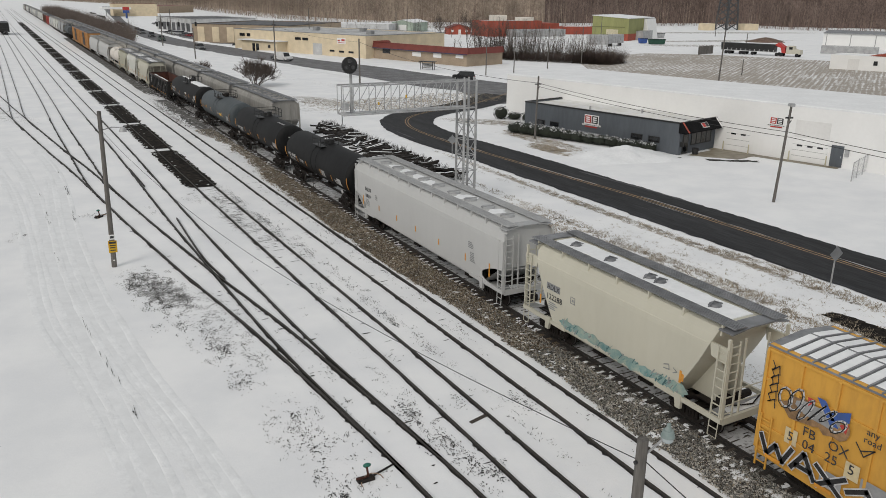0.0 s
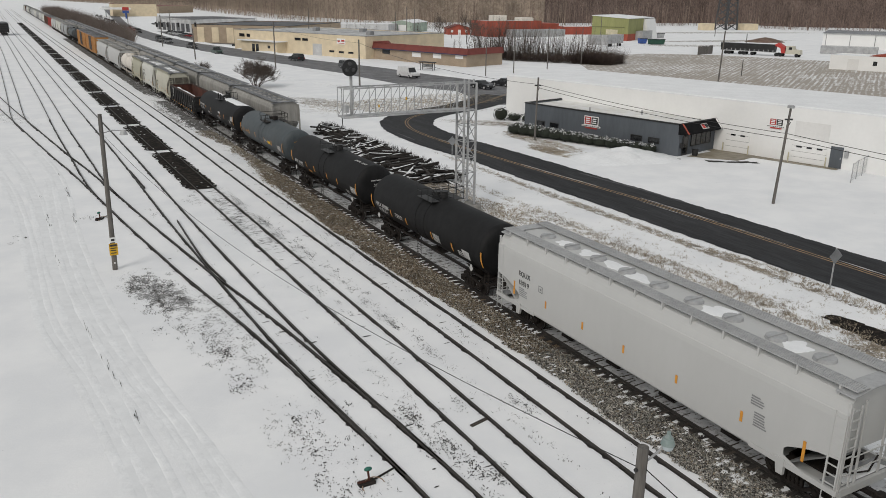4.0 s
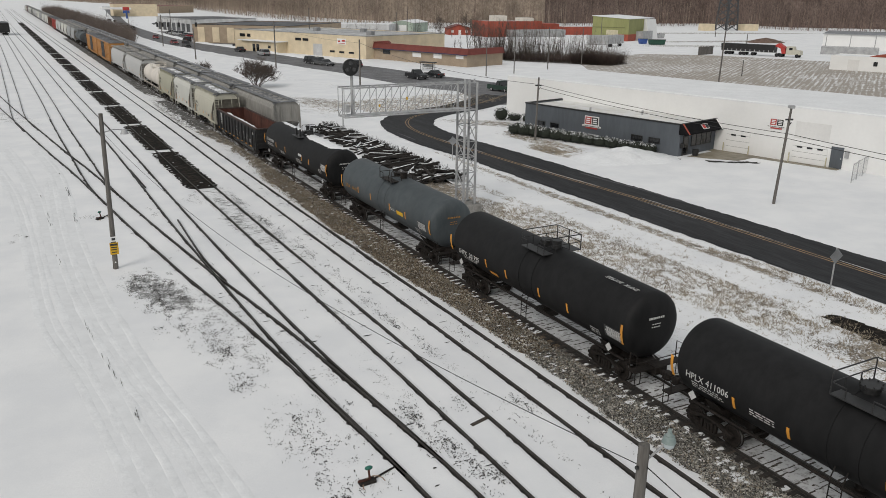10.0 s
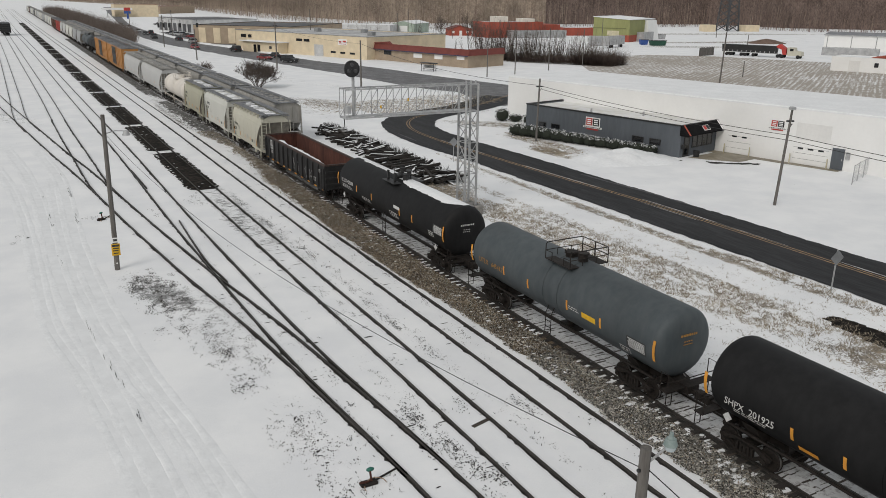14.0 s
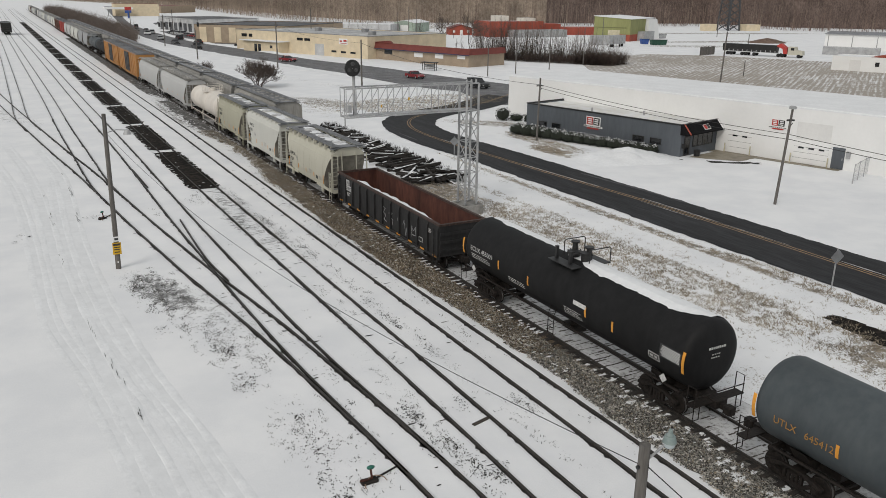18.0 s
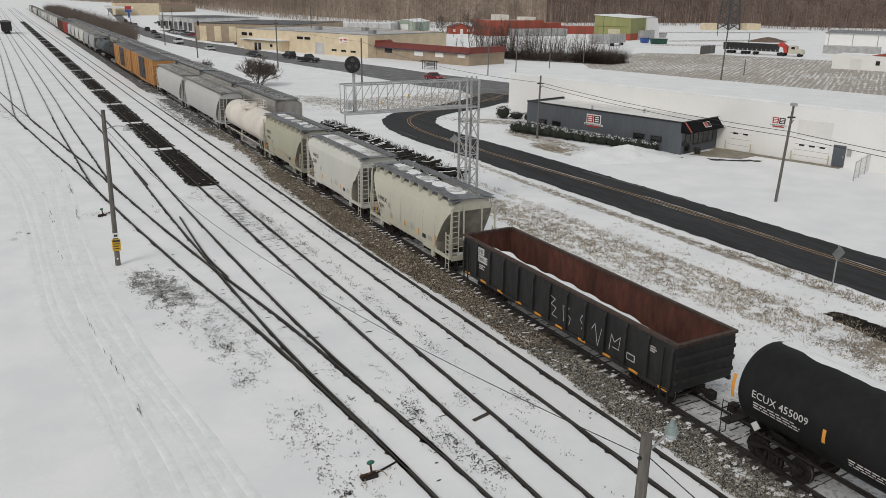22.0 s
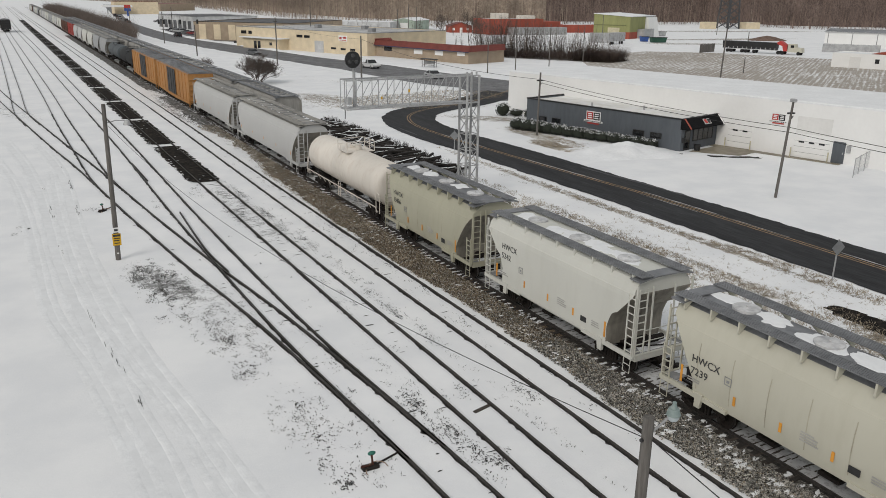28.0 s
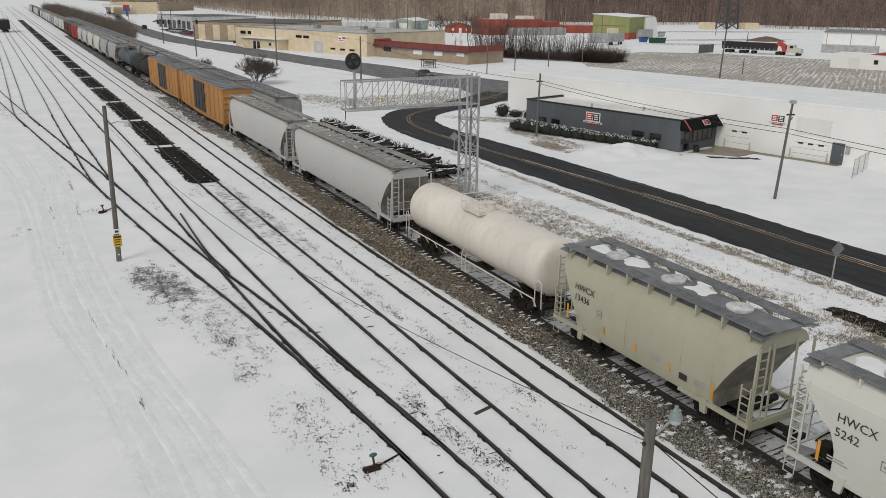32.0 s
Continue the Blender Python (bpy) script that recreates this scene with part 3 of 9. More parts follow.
def ballast():
    m = M()
    ys = [8 + i * 0.45 for i in range(700)]
    L, R = [], []
    for y in ys:
        w = noise.noise((0.0, y * 0.22, 0.3)) * 0.35 + noise.noise((2.0, y * 1.1, 0.3)) * 0.16
        left = -2.3 + w if y < 30 else (-2.3 - 0.5 * min(1, (y - 30) / 14) + w * 0.6)
        if 68 < y < 96:
            left += 1.7 * min(1, (y - 68) / 8, (96 - y) / 6) * (0.75 + 0.5 * noise.noise((5, y * 0.3, 1)))
        if y > 88:
            edge = -2.75 + 0.9 * w if y < 128 else -0.9
            left = left + (edge - left + 0.35 * w) * min(1, (y - 88) / 9, max(0.25, (140 - y) / 10))
        left += 0.22 * noise.noise((8, y * 2.7, 1)) + 0.3 * noise.noise((9, y * 0.9, 1)) * (1 if y > 70 else 0.3) + 0.1 * noise.noise((3, y * 7.7, 1))
        L.append((left, y)), R.append((2.6 + 0.5 * w, y))
    k, k2 = 42, 170
    bed = solid("ballast_bed", ribbon(R[k:k2 + 1], L[k:k2 + 1], -0.115, m=m), BALLAST, "brown and grey crushed stone ballast along the running track", "ballast", kind="structure")
    part("sooty_ballast", ribbon(R[k2:], L[k2:], -0.115), SOOTBALLAST, bed, "dark grey sooty stone and thin snow")
    part("grey_ballast", ribbon(R[:k + 1], L[:k + 1], -0.115), GREYBALLAST, bed, "grey crushed stone")
    dark = [(-0.16 - 0.1 * noise.noise((3, y * 1.5, 1)) - 0.08 * rnd.random(), y) for y in ys]
    part("tie_end_dirt", ribbon([(-0.03, y) for y in ys], dark, -0.107), WETDIRT, bed, "black dirt round the tie ends")
    # snow fills the space between the rails and lies to their far side
    sl = M()
    for a, b in ((0.09, 1.42), (1.6, 3.2)):
        ribbon([(b + 0.04 * rnd.random(), y) for y in ys], [(a - 0.04 * rnd.random(), y) for y in ys], -0.079, m=sl)
    tagged(part("snow_between_rails", sl, TRACKFILL, track["main"], "trodden snow between the rails"), kind="stuff")
    lines_ = M()
    for i in range(270):
        y = 13.8 + i * 0.56
        for d in (-0.1, 0.1):
            x = 0.1
            while x < 1.4:
                k = rnd.uniform(0.12, 0.6)
                if rnd.random() < 0.55:
                    lines_.box((x + k / 2, y + d + rnd.uniform(-0.03, 0.03), -0.08), (min(k, 1.42 - x), rnd.uniform(0.02, 0.09), 0.02), rnd.uniform(-0.04, 0.04))
                x += k
            if rnd.random() < 0.6:
                k = rnd.uniform(0.2, 0.9)
                lines_.box((1.65 + k / 2, y + d, -0.08), (k, rnd.uniform(0.02, 0.08), 0.02), rnd.uniform(-0.05, 0.05))
    tagged(part("tie_edges", lines_, TIE, track["main"], "dark tie edges showing through thin snow"), kind="stuff")
    ends = M()
    for i in range(246):
        y = 14.0 + i * 0.56
        k = rnd.uniform(0.3, 0.62)
        ends.box((-0.06 - k / 2, y + rnd.uniform(-0.05, 0.05), -0.1), (k, rnd.uniform(0.14, 0.24), 0.06), rnd.uniform(-0.08, 0.08))
    caps = M()
    for i in range(246):
        y = 14.28 + i * 0.56
        if noise.noise((2, y * 0.35, 6)) < -0.12:
            continue
        for _ in range(2):
            x, rx, ry = rnd.uniform(-0.6, -0.16), rnd.uniform(0.06, 0.2), rnd.uniform(0.05, 0.13)
            ring = [(x + rx * math.cos(a * 0.7) * rnd.uniform(0.6, 1.2), y + rnd.uniform(-0.04, 0.04) + ry * math.sin(a * 0.7) * rnd.uniform(0.6, 1.2)) for a in range(9)]
            caps.add([(u, v, -0.1) for u, v in ring] + [(x, y, -0.068)], [(i2, (i2 + 1) % 9, 9) for i2 in range(9)])
    tagged(part("tie_snow", caps, SNOW, track["main"], "snow between the tie ends"), kind="stuff")
    tagged(part("tie_ends", ends, OLDTIE, track["main"], "tarred tie ends between the stones"), kind="stuff")
    r = random.Random(3)
    sets = [M(), M(), M(), M()]
    for _ in range(52000):
        y = 12 + 85 * r.random() ** 1.75
        i = min(len(L) - 1, max(0, int((y - 8) / 0.45)))
        x = L[i][0] - 0.12 + (-0.42 - L[i][0]) * r.random() ** 0.95
        k = r.uniform(0.022, 0.055)
        c = Vector((x, y, -0.112 + k * 0.25))
        p = [c + Vector((r.uniform(-1, 1), r.uniform(-1, 1), r.uniform(-0.6, 0.9))) * k * 1.3 for _ in range(3)]
        sets[r.choice((0, 0, 0, 0, 0, 1, 1, 2) if y + r.gauss(0, 5) > 30 else (0, 1, 1, 1, 3, 3, 3, 2, 2))].add([*p, c + Vector((0, 0, k))], [(0, 1, 2), (0, 1, 3), (1, 2, 3), (2, 0, 3)])
    for m2, mt in zip(sets, (STONE, PALESTONE, DARKSTONE, GREYSTONE)):
        solid("ballast_stones", m2, mt, "loose brown and grey ballast stones", "stones", kind="stuff")
    sn = M()
    for _ in range(900):
        y = 12 + 150 * r.random() ** 1.4
        x = -0.4 + r.gauss(0, 0.16) if r.random() < 0.6 else r.uniform(-2.4, -0.6)
        if noise.noise((x * 0.7, y * 0.4, 9)) < -0.05:
            continue
        rx, ry = r.uniform(0.04, 0.22), r.uniform(0.03, 0.08)
        turn = r.uniform(-0.5, 0.5)
        ring = [(rx * math.cos(a * 0.571) * r.uniform(0.45, 1.3), ry * math.sin(a * 0.571) * r.uniform(0.45, 1.3)) for a in range(11)]
        sn.add([(x + u * math.cos(turn) - v * math.sin(turn), y + u * math.sin(turn) + v * math.cos(turn), -0.085) for u, v in ring] + [(x, y, -0.055)],
               [(i, (i + 1) % 11, 11) for i in range(11)])
    for _ in range(140):
        y, x = r.uniform(11, 25), r.uniform(-2.3, -0.7)
        if noise.noise((x * 1.2, y * 0.5, 12)) < 0.0 or r.random() < (y - 11) / 20:
            continue
        k = r.uniform(0.06, 0.3)
        ring = [(x + k * math.cos(a * 0.483) * r.uniform(0.4, 1.2), y + 0.7 * k * math.sin(a * 0.483) * r.uniform(0.4, 1.2)) for a in range(13)]
        sn.add([(u, v, -0.09) for u, v in ring] + [(x, y, -0.055)], [(i, (i + 1) % 13, 13) for i in range(13)])
    for _ in range(1100):
        y = 58 + 80 * r.random()
        i = int((y - 8) / 0.45)
        x = L[i][0] + abs(r.gauss(0, 0.35 if y > 74 else 0.14)) - 0.05
        rx, ry = r.uniform(0.04, 0.2), r.uniform(0.05, 0.35)
        ring = [(x + rx * math.cos(a * 0.698) * r.uniform(0.4, 1.2), y + ry * math.sin(a * 0.698) * r.uniform(0.4, 1.2)) for a in range(9)]
        sn.add([(u, v, -0.11) for u, v in ring] + [(x, y, -0.085)], [(i2, (i2 + 1) % 9, 9) for i2 in range(9)])
    solid("snow_scraps", sn, SNOW, "scraps of snow left on the tie ends", "snow", kind="stuff")


def pans():
    """Black drip pans that lie in the second track, with ragged snow over their rims."""
    ln = spline(lines["second"], 1.0)
    y0 = 66.6
    at = lambda y: min(ln, key=lambda p: abs(p[1] - y))[0]
    r = random.Random(21)
    rim = M()
    while y0 < 480:
        y1 = y0 + 18.3
        ys = [y0 + (y1 - y0) * i / 76 for i in range(77)]
        cut = lambda y: min(1, (y - y0) / 1.0 + 0.5, (y1 - y) / 1.0 + 0.5)
        L = [(at(y) - (1.36 + 0.22 * noise.noise((1, y * 0.5, 2)) + 0.22 * noise.noise((2, y * 2.3, 6)) + 0.16 * r.random()) * cut(y), y + (0.3 * noise.noise((4, y, 2)))) for y in ys]
        R = [(at(y) + (1.1 + 0.2 * noise.noise((7, y * 0.5, 2)) + 0.2 * noise.noise((3, y * 2.3, 6)) + 0.16 * r.random()) * cut(y), y) for y in ys]
        solid("drip_pan", ribbon(R, L, GZ + 0.025), PANBLACK, "black wet drip pan between the rails of a yard track", "drip pan", "drip pans in the yard track")
        for _ in range(60 if y0 < 200 else 24):
            y = r.uniform(y0 - 0.6, y1 + 0.6)
            edge = r.random()
            x = at(y) + (-1.4 + abs(r.gauss(0, 0.16)) if edge < 0.45 else 1.18 - abs(r.gauss(0, 0.15)) if edge < 0.8 else r.uniform(-1, 0.9))
            if edge >= 0.8 and min(y - y0, y1 - y) > 2.5 and noise.noise((x, y * 0.4, 3)) < 0.15:
                continue
            rx, ry = r.uniform(0.06, 0.24), r.uniform(0.03, 0.1)
            ring = [(x + rx * math.cos(a * 0.698) * r.uniform(0.4, 1.2), y + ry * math.sin(a * 0.698) * r.uniform(0.4, 1.2)) for a in range(9)]
            rim.add([(u, v, GZ + 0.029) for u, v in ring] + [(x, y, GZ + 0.05)], [(i, (i + 1) % 9, 9) for i in range(9)])
        y0 += 19.6
    solid("pan_snow", rim, SNOW, "scraps of snow along the rims of the drip pans", "snow", kind="stuff")


ties()
ballast()
pans()


def roads():
    mid = spline([(22.3, -120), (22.4, 24), (22.2, 50), (21.9, 68), (21.3, 79), (22.2, 88.5), (25.4, 95.3), (31, 99.6), (38, 102.6), (46, 108), (56, 116)], 0.5)
    road = thing("road_side", Matrix(), "wet black two lane side road curving to the main street", "road", kind="structure")
    wob = lambda q, k, c: [(x + c * (0.22 * max(-0.3, noise.noise((k, y * 0.35, x * 0.35))) + 0.16 * noise.noise((k + 5, y * 1.4, x * 1.4))) + rnd.uniform(-0.05, 0.05), y) for x, y in q]
    part("asphalt", ribbon(wob(offset(mid, 3.5), 2, 1.0), wob(offset(mid, -3.45), 9, -1.0), GZ + 0.03), ASPHALT, road)
    centre = spline([(23.05, -120), (23.05, 30), (23.1, 40), (22.95, 48), (22.5, 54), (22.0, 62), (21.55, 72), (21.35, 80), (22.2, 88.5), (25.4, 95.3), (31, 99.6), (38, 102.6), (46, 108), (56, 116)], 0.5)
    for d in (0.17, -0.17):
        part("yellow_line", ribbon(offset(centre, d + 0.06), offset(centre, d - 0.06), GZ + 0.036), YELLOWLINE, road, "worn yellow centre line")
    # salt dried along the middle and broken at the near edge
    for x, lo, hi, w in ((0.42, 39, 48, 0.2), (0.35, 32.5, 39.5, 0.1), (0.5, 20, 29.5, 0.24), (0.28, 52, 64, 0.22), (-0.42, 40, 47, 0.1), (0.3, 70, 80, 0.14), (-2.1, 43, 46, 0.1), (-1.9, 40, 42, 0.12), (2.6, 44, 58, 0.5), (-2.6, 80, 86, 0.5)):
        seg = [p for p in offset(centre, x) if lo < p[1] < hi]
        edge = lambda k: [(px + (k * w / 2) * (0.35 + 1.1 * abs(noise.noise((k, py * 0.8, x)))) * min(1, (py - lo) / 1.5 + 0.1, (hi - py) / 1.5 + 0.1), py) for px, py in seg]
        part("salt_streak", ribbon(edge(1), edge(-1), GZ + 0.04), WHITELINE if abs(x) < 1 else SALTGREY, road, "dried salt on the asphalt")
    near = spline([(66, 60), (57, 95), (49, 118), (44.6, 128), (43.2, 137), (42.1, 148), (40.7, 160.5), (38.8, 173), (36.6, 187), (34.2, 203), (31.4, 221), (28.6, 245), (25.7, 272), (24.7, 296), (24.8, 325), (29.6, 399), (36, 484), (60, 750), (90, 1073)], 3)
    far = spline([(80, 60), (72, 95), (64, 122), (59, 143), (57.1, 152.6), (55.6, 164.7), (53.0, 177), (50.3, 186), (47.6, 198), (45.4, 216), (42.7, 235), (39.8, 257), (36.4, 279), (34.7, 322), (36.2, 404), (40.8, 484), (68, 750), (100, 1073)], 3)
    k = min(len(near), len(far))
    rs = lambda q: [q[round(i * (len(q) - 1) / 200)] for i in range(201)]
    near, far = rs(near), rs(far)
    st = thing("road_street", Matrix(), "grey salted main street with slush at its edges", "street", kind="structure")
    part("asphalt", ribbon(far, near, GZ + 0.034), WORNROAD, st)
    solid("pavement_store_lot", M().add([(39.5, 276, GZ + 0.02), (49, 262, GZ + 0.02), (52, 330, GZ + 0.02), (46, 372, GZ + 0.02), (38.5, 372, GZ + 0.02), (37.8, 322, GZ + 0.02)], [(0, 1, 2, 3, 4, 5)]), WORNROAD, "salted asphalt lot before the store block", "car park", kind="structure")
    # ploughed snow heaped along both sides of the street
    for line, side, lo, hi, hgt in ((far, 1, 192, 380, 0.55), (near, -1, 150, 330, 0.3), (far, 1, 140, 176, 0.35)):
        seg = [p for p in line if lo < p[1] < hi]
        seg = [(seg[i][0] + (seg[i + 1][0] - seg[i][0]) * j / 5, seg[i][1] + (seg[i + 1][1] - seg[i][1]) * j / 5) for i in range(len(seg) - 1) for j in range(5)]
        rows = []
        for i, p in enumerate(seg):
            k = hgt * (0.75 + 0.8 * noise.noise((p[0] * 0.3, p[1] * 0.25, 4))) * min(1, i / 4, (len(seg) - 1 - i) / 4)
            rows.append([(p[0] + side * d, p[1], GZ + 0.03 + max(0, z * k)) for d, z in ((0.0, 0), (0.5, 0.8), (1.2, 1.0), (2.0, 0.7), (3.0, 0.0))])
        solid("snow_berm", M(True).loft(rows, caps=False, closed=False), SNOW, "ploughed snow ridge along the street", "snow", kind="structure")
    solid("pavement_apron", M().add([(42, 103, GZ + 0.02), (60, 100, GZ + 0.02), (64, 122, GZ + 0.02), (49, 127, GZ + 0.02), (45.5, 113, GZ + 0.02)], [(0, 1, 2, 3, 4)]), WORNROAD, "salted asphalt of the street junction", "road", kind="structure")


roads()


def stub_rail(pts):
    """A single loose-looking rail of the turnout."""
    prof = [(-0.037, 0), (0.037, 0), (0.037, -0.14), (-0.037, -0.14)]
    part("stub_rail", M().loft([[(x + u, y, w) for u, w in prof] for x, y in spline(pts, 1.0)]), RAIL, track["lead"], "short turnout rail in the snow")


stub_rail([(-12.17, 57.4), (-12.37, 51.3), (-12.43, 46.6), (-12.2, 43.0)])

# ---- the train ----
def truck_mesh():
    """Meshes of one two-axle truck, its middle at 0 on the rail."""
    fr = M()
    for s in (-1, 1):
        x0, x1 = sorted((s * 0.98, s * 1.1))
        # arched top member, tension member below, two columns and the journal boxes
        fr.prism([(-1.12, 0.5), (-1.12, 0.62), (-0.5, 0.78), (0.5, 0.78), (1.12, 0.62), (1.12, 0.5), (0.72, 0.54), (0.42, 0.66), (-0.42, 0.66), (-0.72, 0.54)], x0, x1, "x")
        fr.prism([(-0.8, 0.46), (-0.7, 0.54), (-0.36, 0.3), (0.36, 0.3), (0.7, 0.54), (0.8, 0.46), (0.42, 0.19), (-0.42, 0.19)], x0, x1, "x")
        for y in (-0.33, 0.33):
            fr.bb(x0, x1, y - 0.05, y + 0.05, 0.28, 0.7)
        for y in (-0.89, 0.89):
            fr.bb(x0 - 0.02, x1 + 0.02, y - 0.14, y + 0.14, 0.34, 0.6)
            fr.cyl((s * 1.1, y, 0.44), (s * 1.17, y, 0.44), 0.1, n=10)
        for y in (-0.16, 0.0, 0.16):
            fr.cyl((s * 1.04, y, 0.3), (s * 1.04, y, 0.56), 0.065, n=8)
    fr.bb(-1.1, 1.1, -0.2, 0.2, 0.56, 0.7)
    for y in (-1.28, 1.28):
        fr.bar((-0.85, y * 0.98, 0.42), (0.85, y * 0.98, 0.42), 0.08)
    wh = M(True).cyl((0, 0, 0), (0.12, 0, 0), 0.43, n=24).cyl((-0.025, 0, 0), (0.0, 0, 0), 0.46, n=24)
    wh.cyl((0.12, 0, 0), (0.135, 0, 0), 0.43, 0.37, n=24, caps=False).cyl((0.135, 0, 0), (0.1, 0, 0), 0.37, 0.34, n=24, caps=False).cyl((0.1, 0, 0), (0.17, 0, 0), 0.15, 0.12, n=14)
    hub = M(True).cyl((0.1, 0, 0), (0.2, 0, 0), 0.11, n=10)
    ax = M(True).cyl((-1.0, 0, 0), (1.0, 0, 0), 0.075, n=8)
    tread = M(True).cyl((0.02, 0, 0), (0.1, 0, 0), 0.433, n=24, caps=False)
    return [fr.mesh("truck_frame", STEEL), wh.mesh("wheel", STEEL), hub.mesh("hub", STEEL), ax.mesh("axle", STEEL), tread.mesh("tread", BRIGHTSTEEL)]


TRUCK = truck_mesh()


def far_truck():
    m = M()
    for a in (-0.89, 0.89):
        for s in (-1, 1):
            m.cyl((s * 0.7, a, 0.43), (s * 0.84, a, 0.43), 0.44, n=14)
        m.cyl((-0.8, a, 0.43), (0.8, a, 0.43), 0.075, n=6)
    return m.mesh("wheelset", STEEL)


FARWHEELS = far_truck()
LITE = False


def trucks(car, c):
    if LITE:
        for y in (-c, c):
            fr = part("truck_frame", TRUCK[0], None, car)
            fr.location = (0, y, 0)
            part("wheelset", FARWHEELS, None, fr)
        return
    for y in (-c, c):
        fr = part("truck_frame", TRUCK[0], None, car)
        fr.location = (0, y, 0)
        for a in (-0.89, 0.89):
            o = part("axle", TRUCK[3], None, fr)
            o.location = (0, a, 0.43)
            for s in (-1, 1):
                w = part("wheel", TRUCK[1], None, fr)
                w.matrix_basis = pose(s * 0.7, a, 0.43, 0, 0, 0 if s > 0 else 180)
                w = part("tread", TRUCK[4], None, fr, "polished wheel tread")
                w.matrix_basis = pose(s * 0.7, a, 0.43, 0, 0, 0 if s > 0 else 180)


def couplers(car, h):
    for s in (-1, 1):
        m = M().bb(-0.09, 0.09, *sorted((s * (h - 0.9), s * (h + 0.35))), 0.72, 0.92)
        m.bev(-0.17, 0.17, *sorted((s * (h + 0.3), s * (h + 0.68))), 0.66, 1.0, 0.04)
        part("coupler", m, STEEL, car)
        hose = M().tube([(0.28, s * (h - 0.1), 0.8), (0.3, s * (h + 0.2), 0.55), (0.25, s * (h + 0.45), 0.42), (0.12, s * (h + 0.7), 0.55)], 0.025)
        part("air_hose", hose, BLACKTRIM, car)


def words(car, text, size, y, z, mt, x=-1.61, flip=False, squash=1.0):
    """Lettering on the side that faces -x; it reads towards -y."""
    me = lettering(text, size)
    me.materials.clear()
    me.materials.append(mt)
    ob = part("lettering", me, None, car)
    ob.matrix_basis = Matrix.Translation((x, y, z)) @ Matrix(((0, 0, -1, 0), (-1, 0, 0, 0), (0, 1, 0, 0), (0, 0, 0, 1))) @ Matrix.Diagonal((squash, 1, 1, 1))
    return ob


def bars(car, y, z, w, rows, mt, x=-1.612, h=0.05, gap=0.045):
    """Lines of small print that nobody can read."""
    m = M()
    for i in range(rows):
        k = w * rnd.uniform(0.6, 1.0)
        m.bb(x - 0.003, x + 0.003, y - k, y, z - i * (h + gap) - h, z - i * (h + gap))
    part("small_print", m, mt, car)


def reflectors(car, ys, z, x, h=0.42, w=0.11):
    for y in ys:
        part("reflector", M().bb(x - 0.006, x + 0.004, y - w / 2, y + w / 2, z - h / 2, z + h / 2), REFLECT, car)


def ladder(car, x, y, z0, z1, mt, along="y", w=0.45, n=7):
    m = M()
    d = (0, w / 2, 0) if along == "y" else (w / 2, 0, 0)
    for s in (-1, 1):
        m.bar((x + s * d[0], y + s * d[1], z0), (x + s * d[0], y + s * d[1], z1), 0.05)
    for i in range(n):
        z = z0 + (z1 - z0) * (i + 0.5) / n
        m.bar((x - d[0], y - d[1], z), (x + d[0], y + d[1], z), 0.035)
    part("ladder", m, mt, car)


def snow_blob(m, cx, cy, rx, ry, z, h=0.05, n=11):
    n, sd = 26, rnd.uniform(0, 90)
    k = [0.85 + 0.55 * noise.noise((math.cos(2 * math.pi * i / n) * 1.3, math.sin(2 * math.pi * i / n) * 1.3, sd)) + rnd.uniform(-0.06, 0.06) for i in range(n)]
    r = [(max(-0.68, min(1.25, cx + rx * math.cos(2 * math.pi * i / n) * k[i])), cy + ry * math.sin(2 * math.pi * i / n) * k[i]) for i in range(n)]
    o = len(m.v)
    m.v += [(x, y, z) for x, y in r] + [(cx + (x - cx) * 0.8, cy + (y - cy) * 0.85, z + h) for x, y in r]
    m.f += [(o + i, o + (i + 1) % n, o + n + (i + 1) % n, o + n + i) for i in range(n)] + [tuple(o + n + i for i in range(n))]


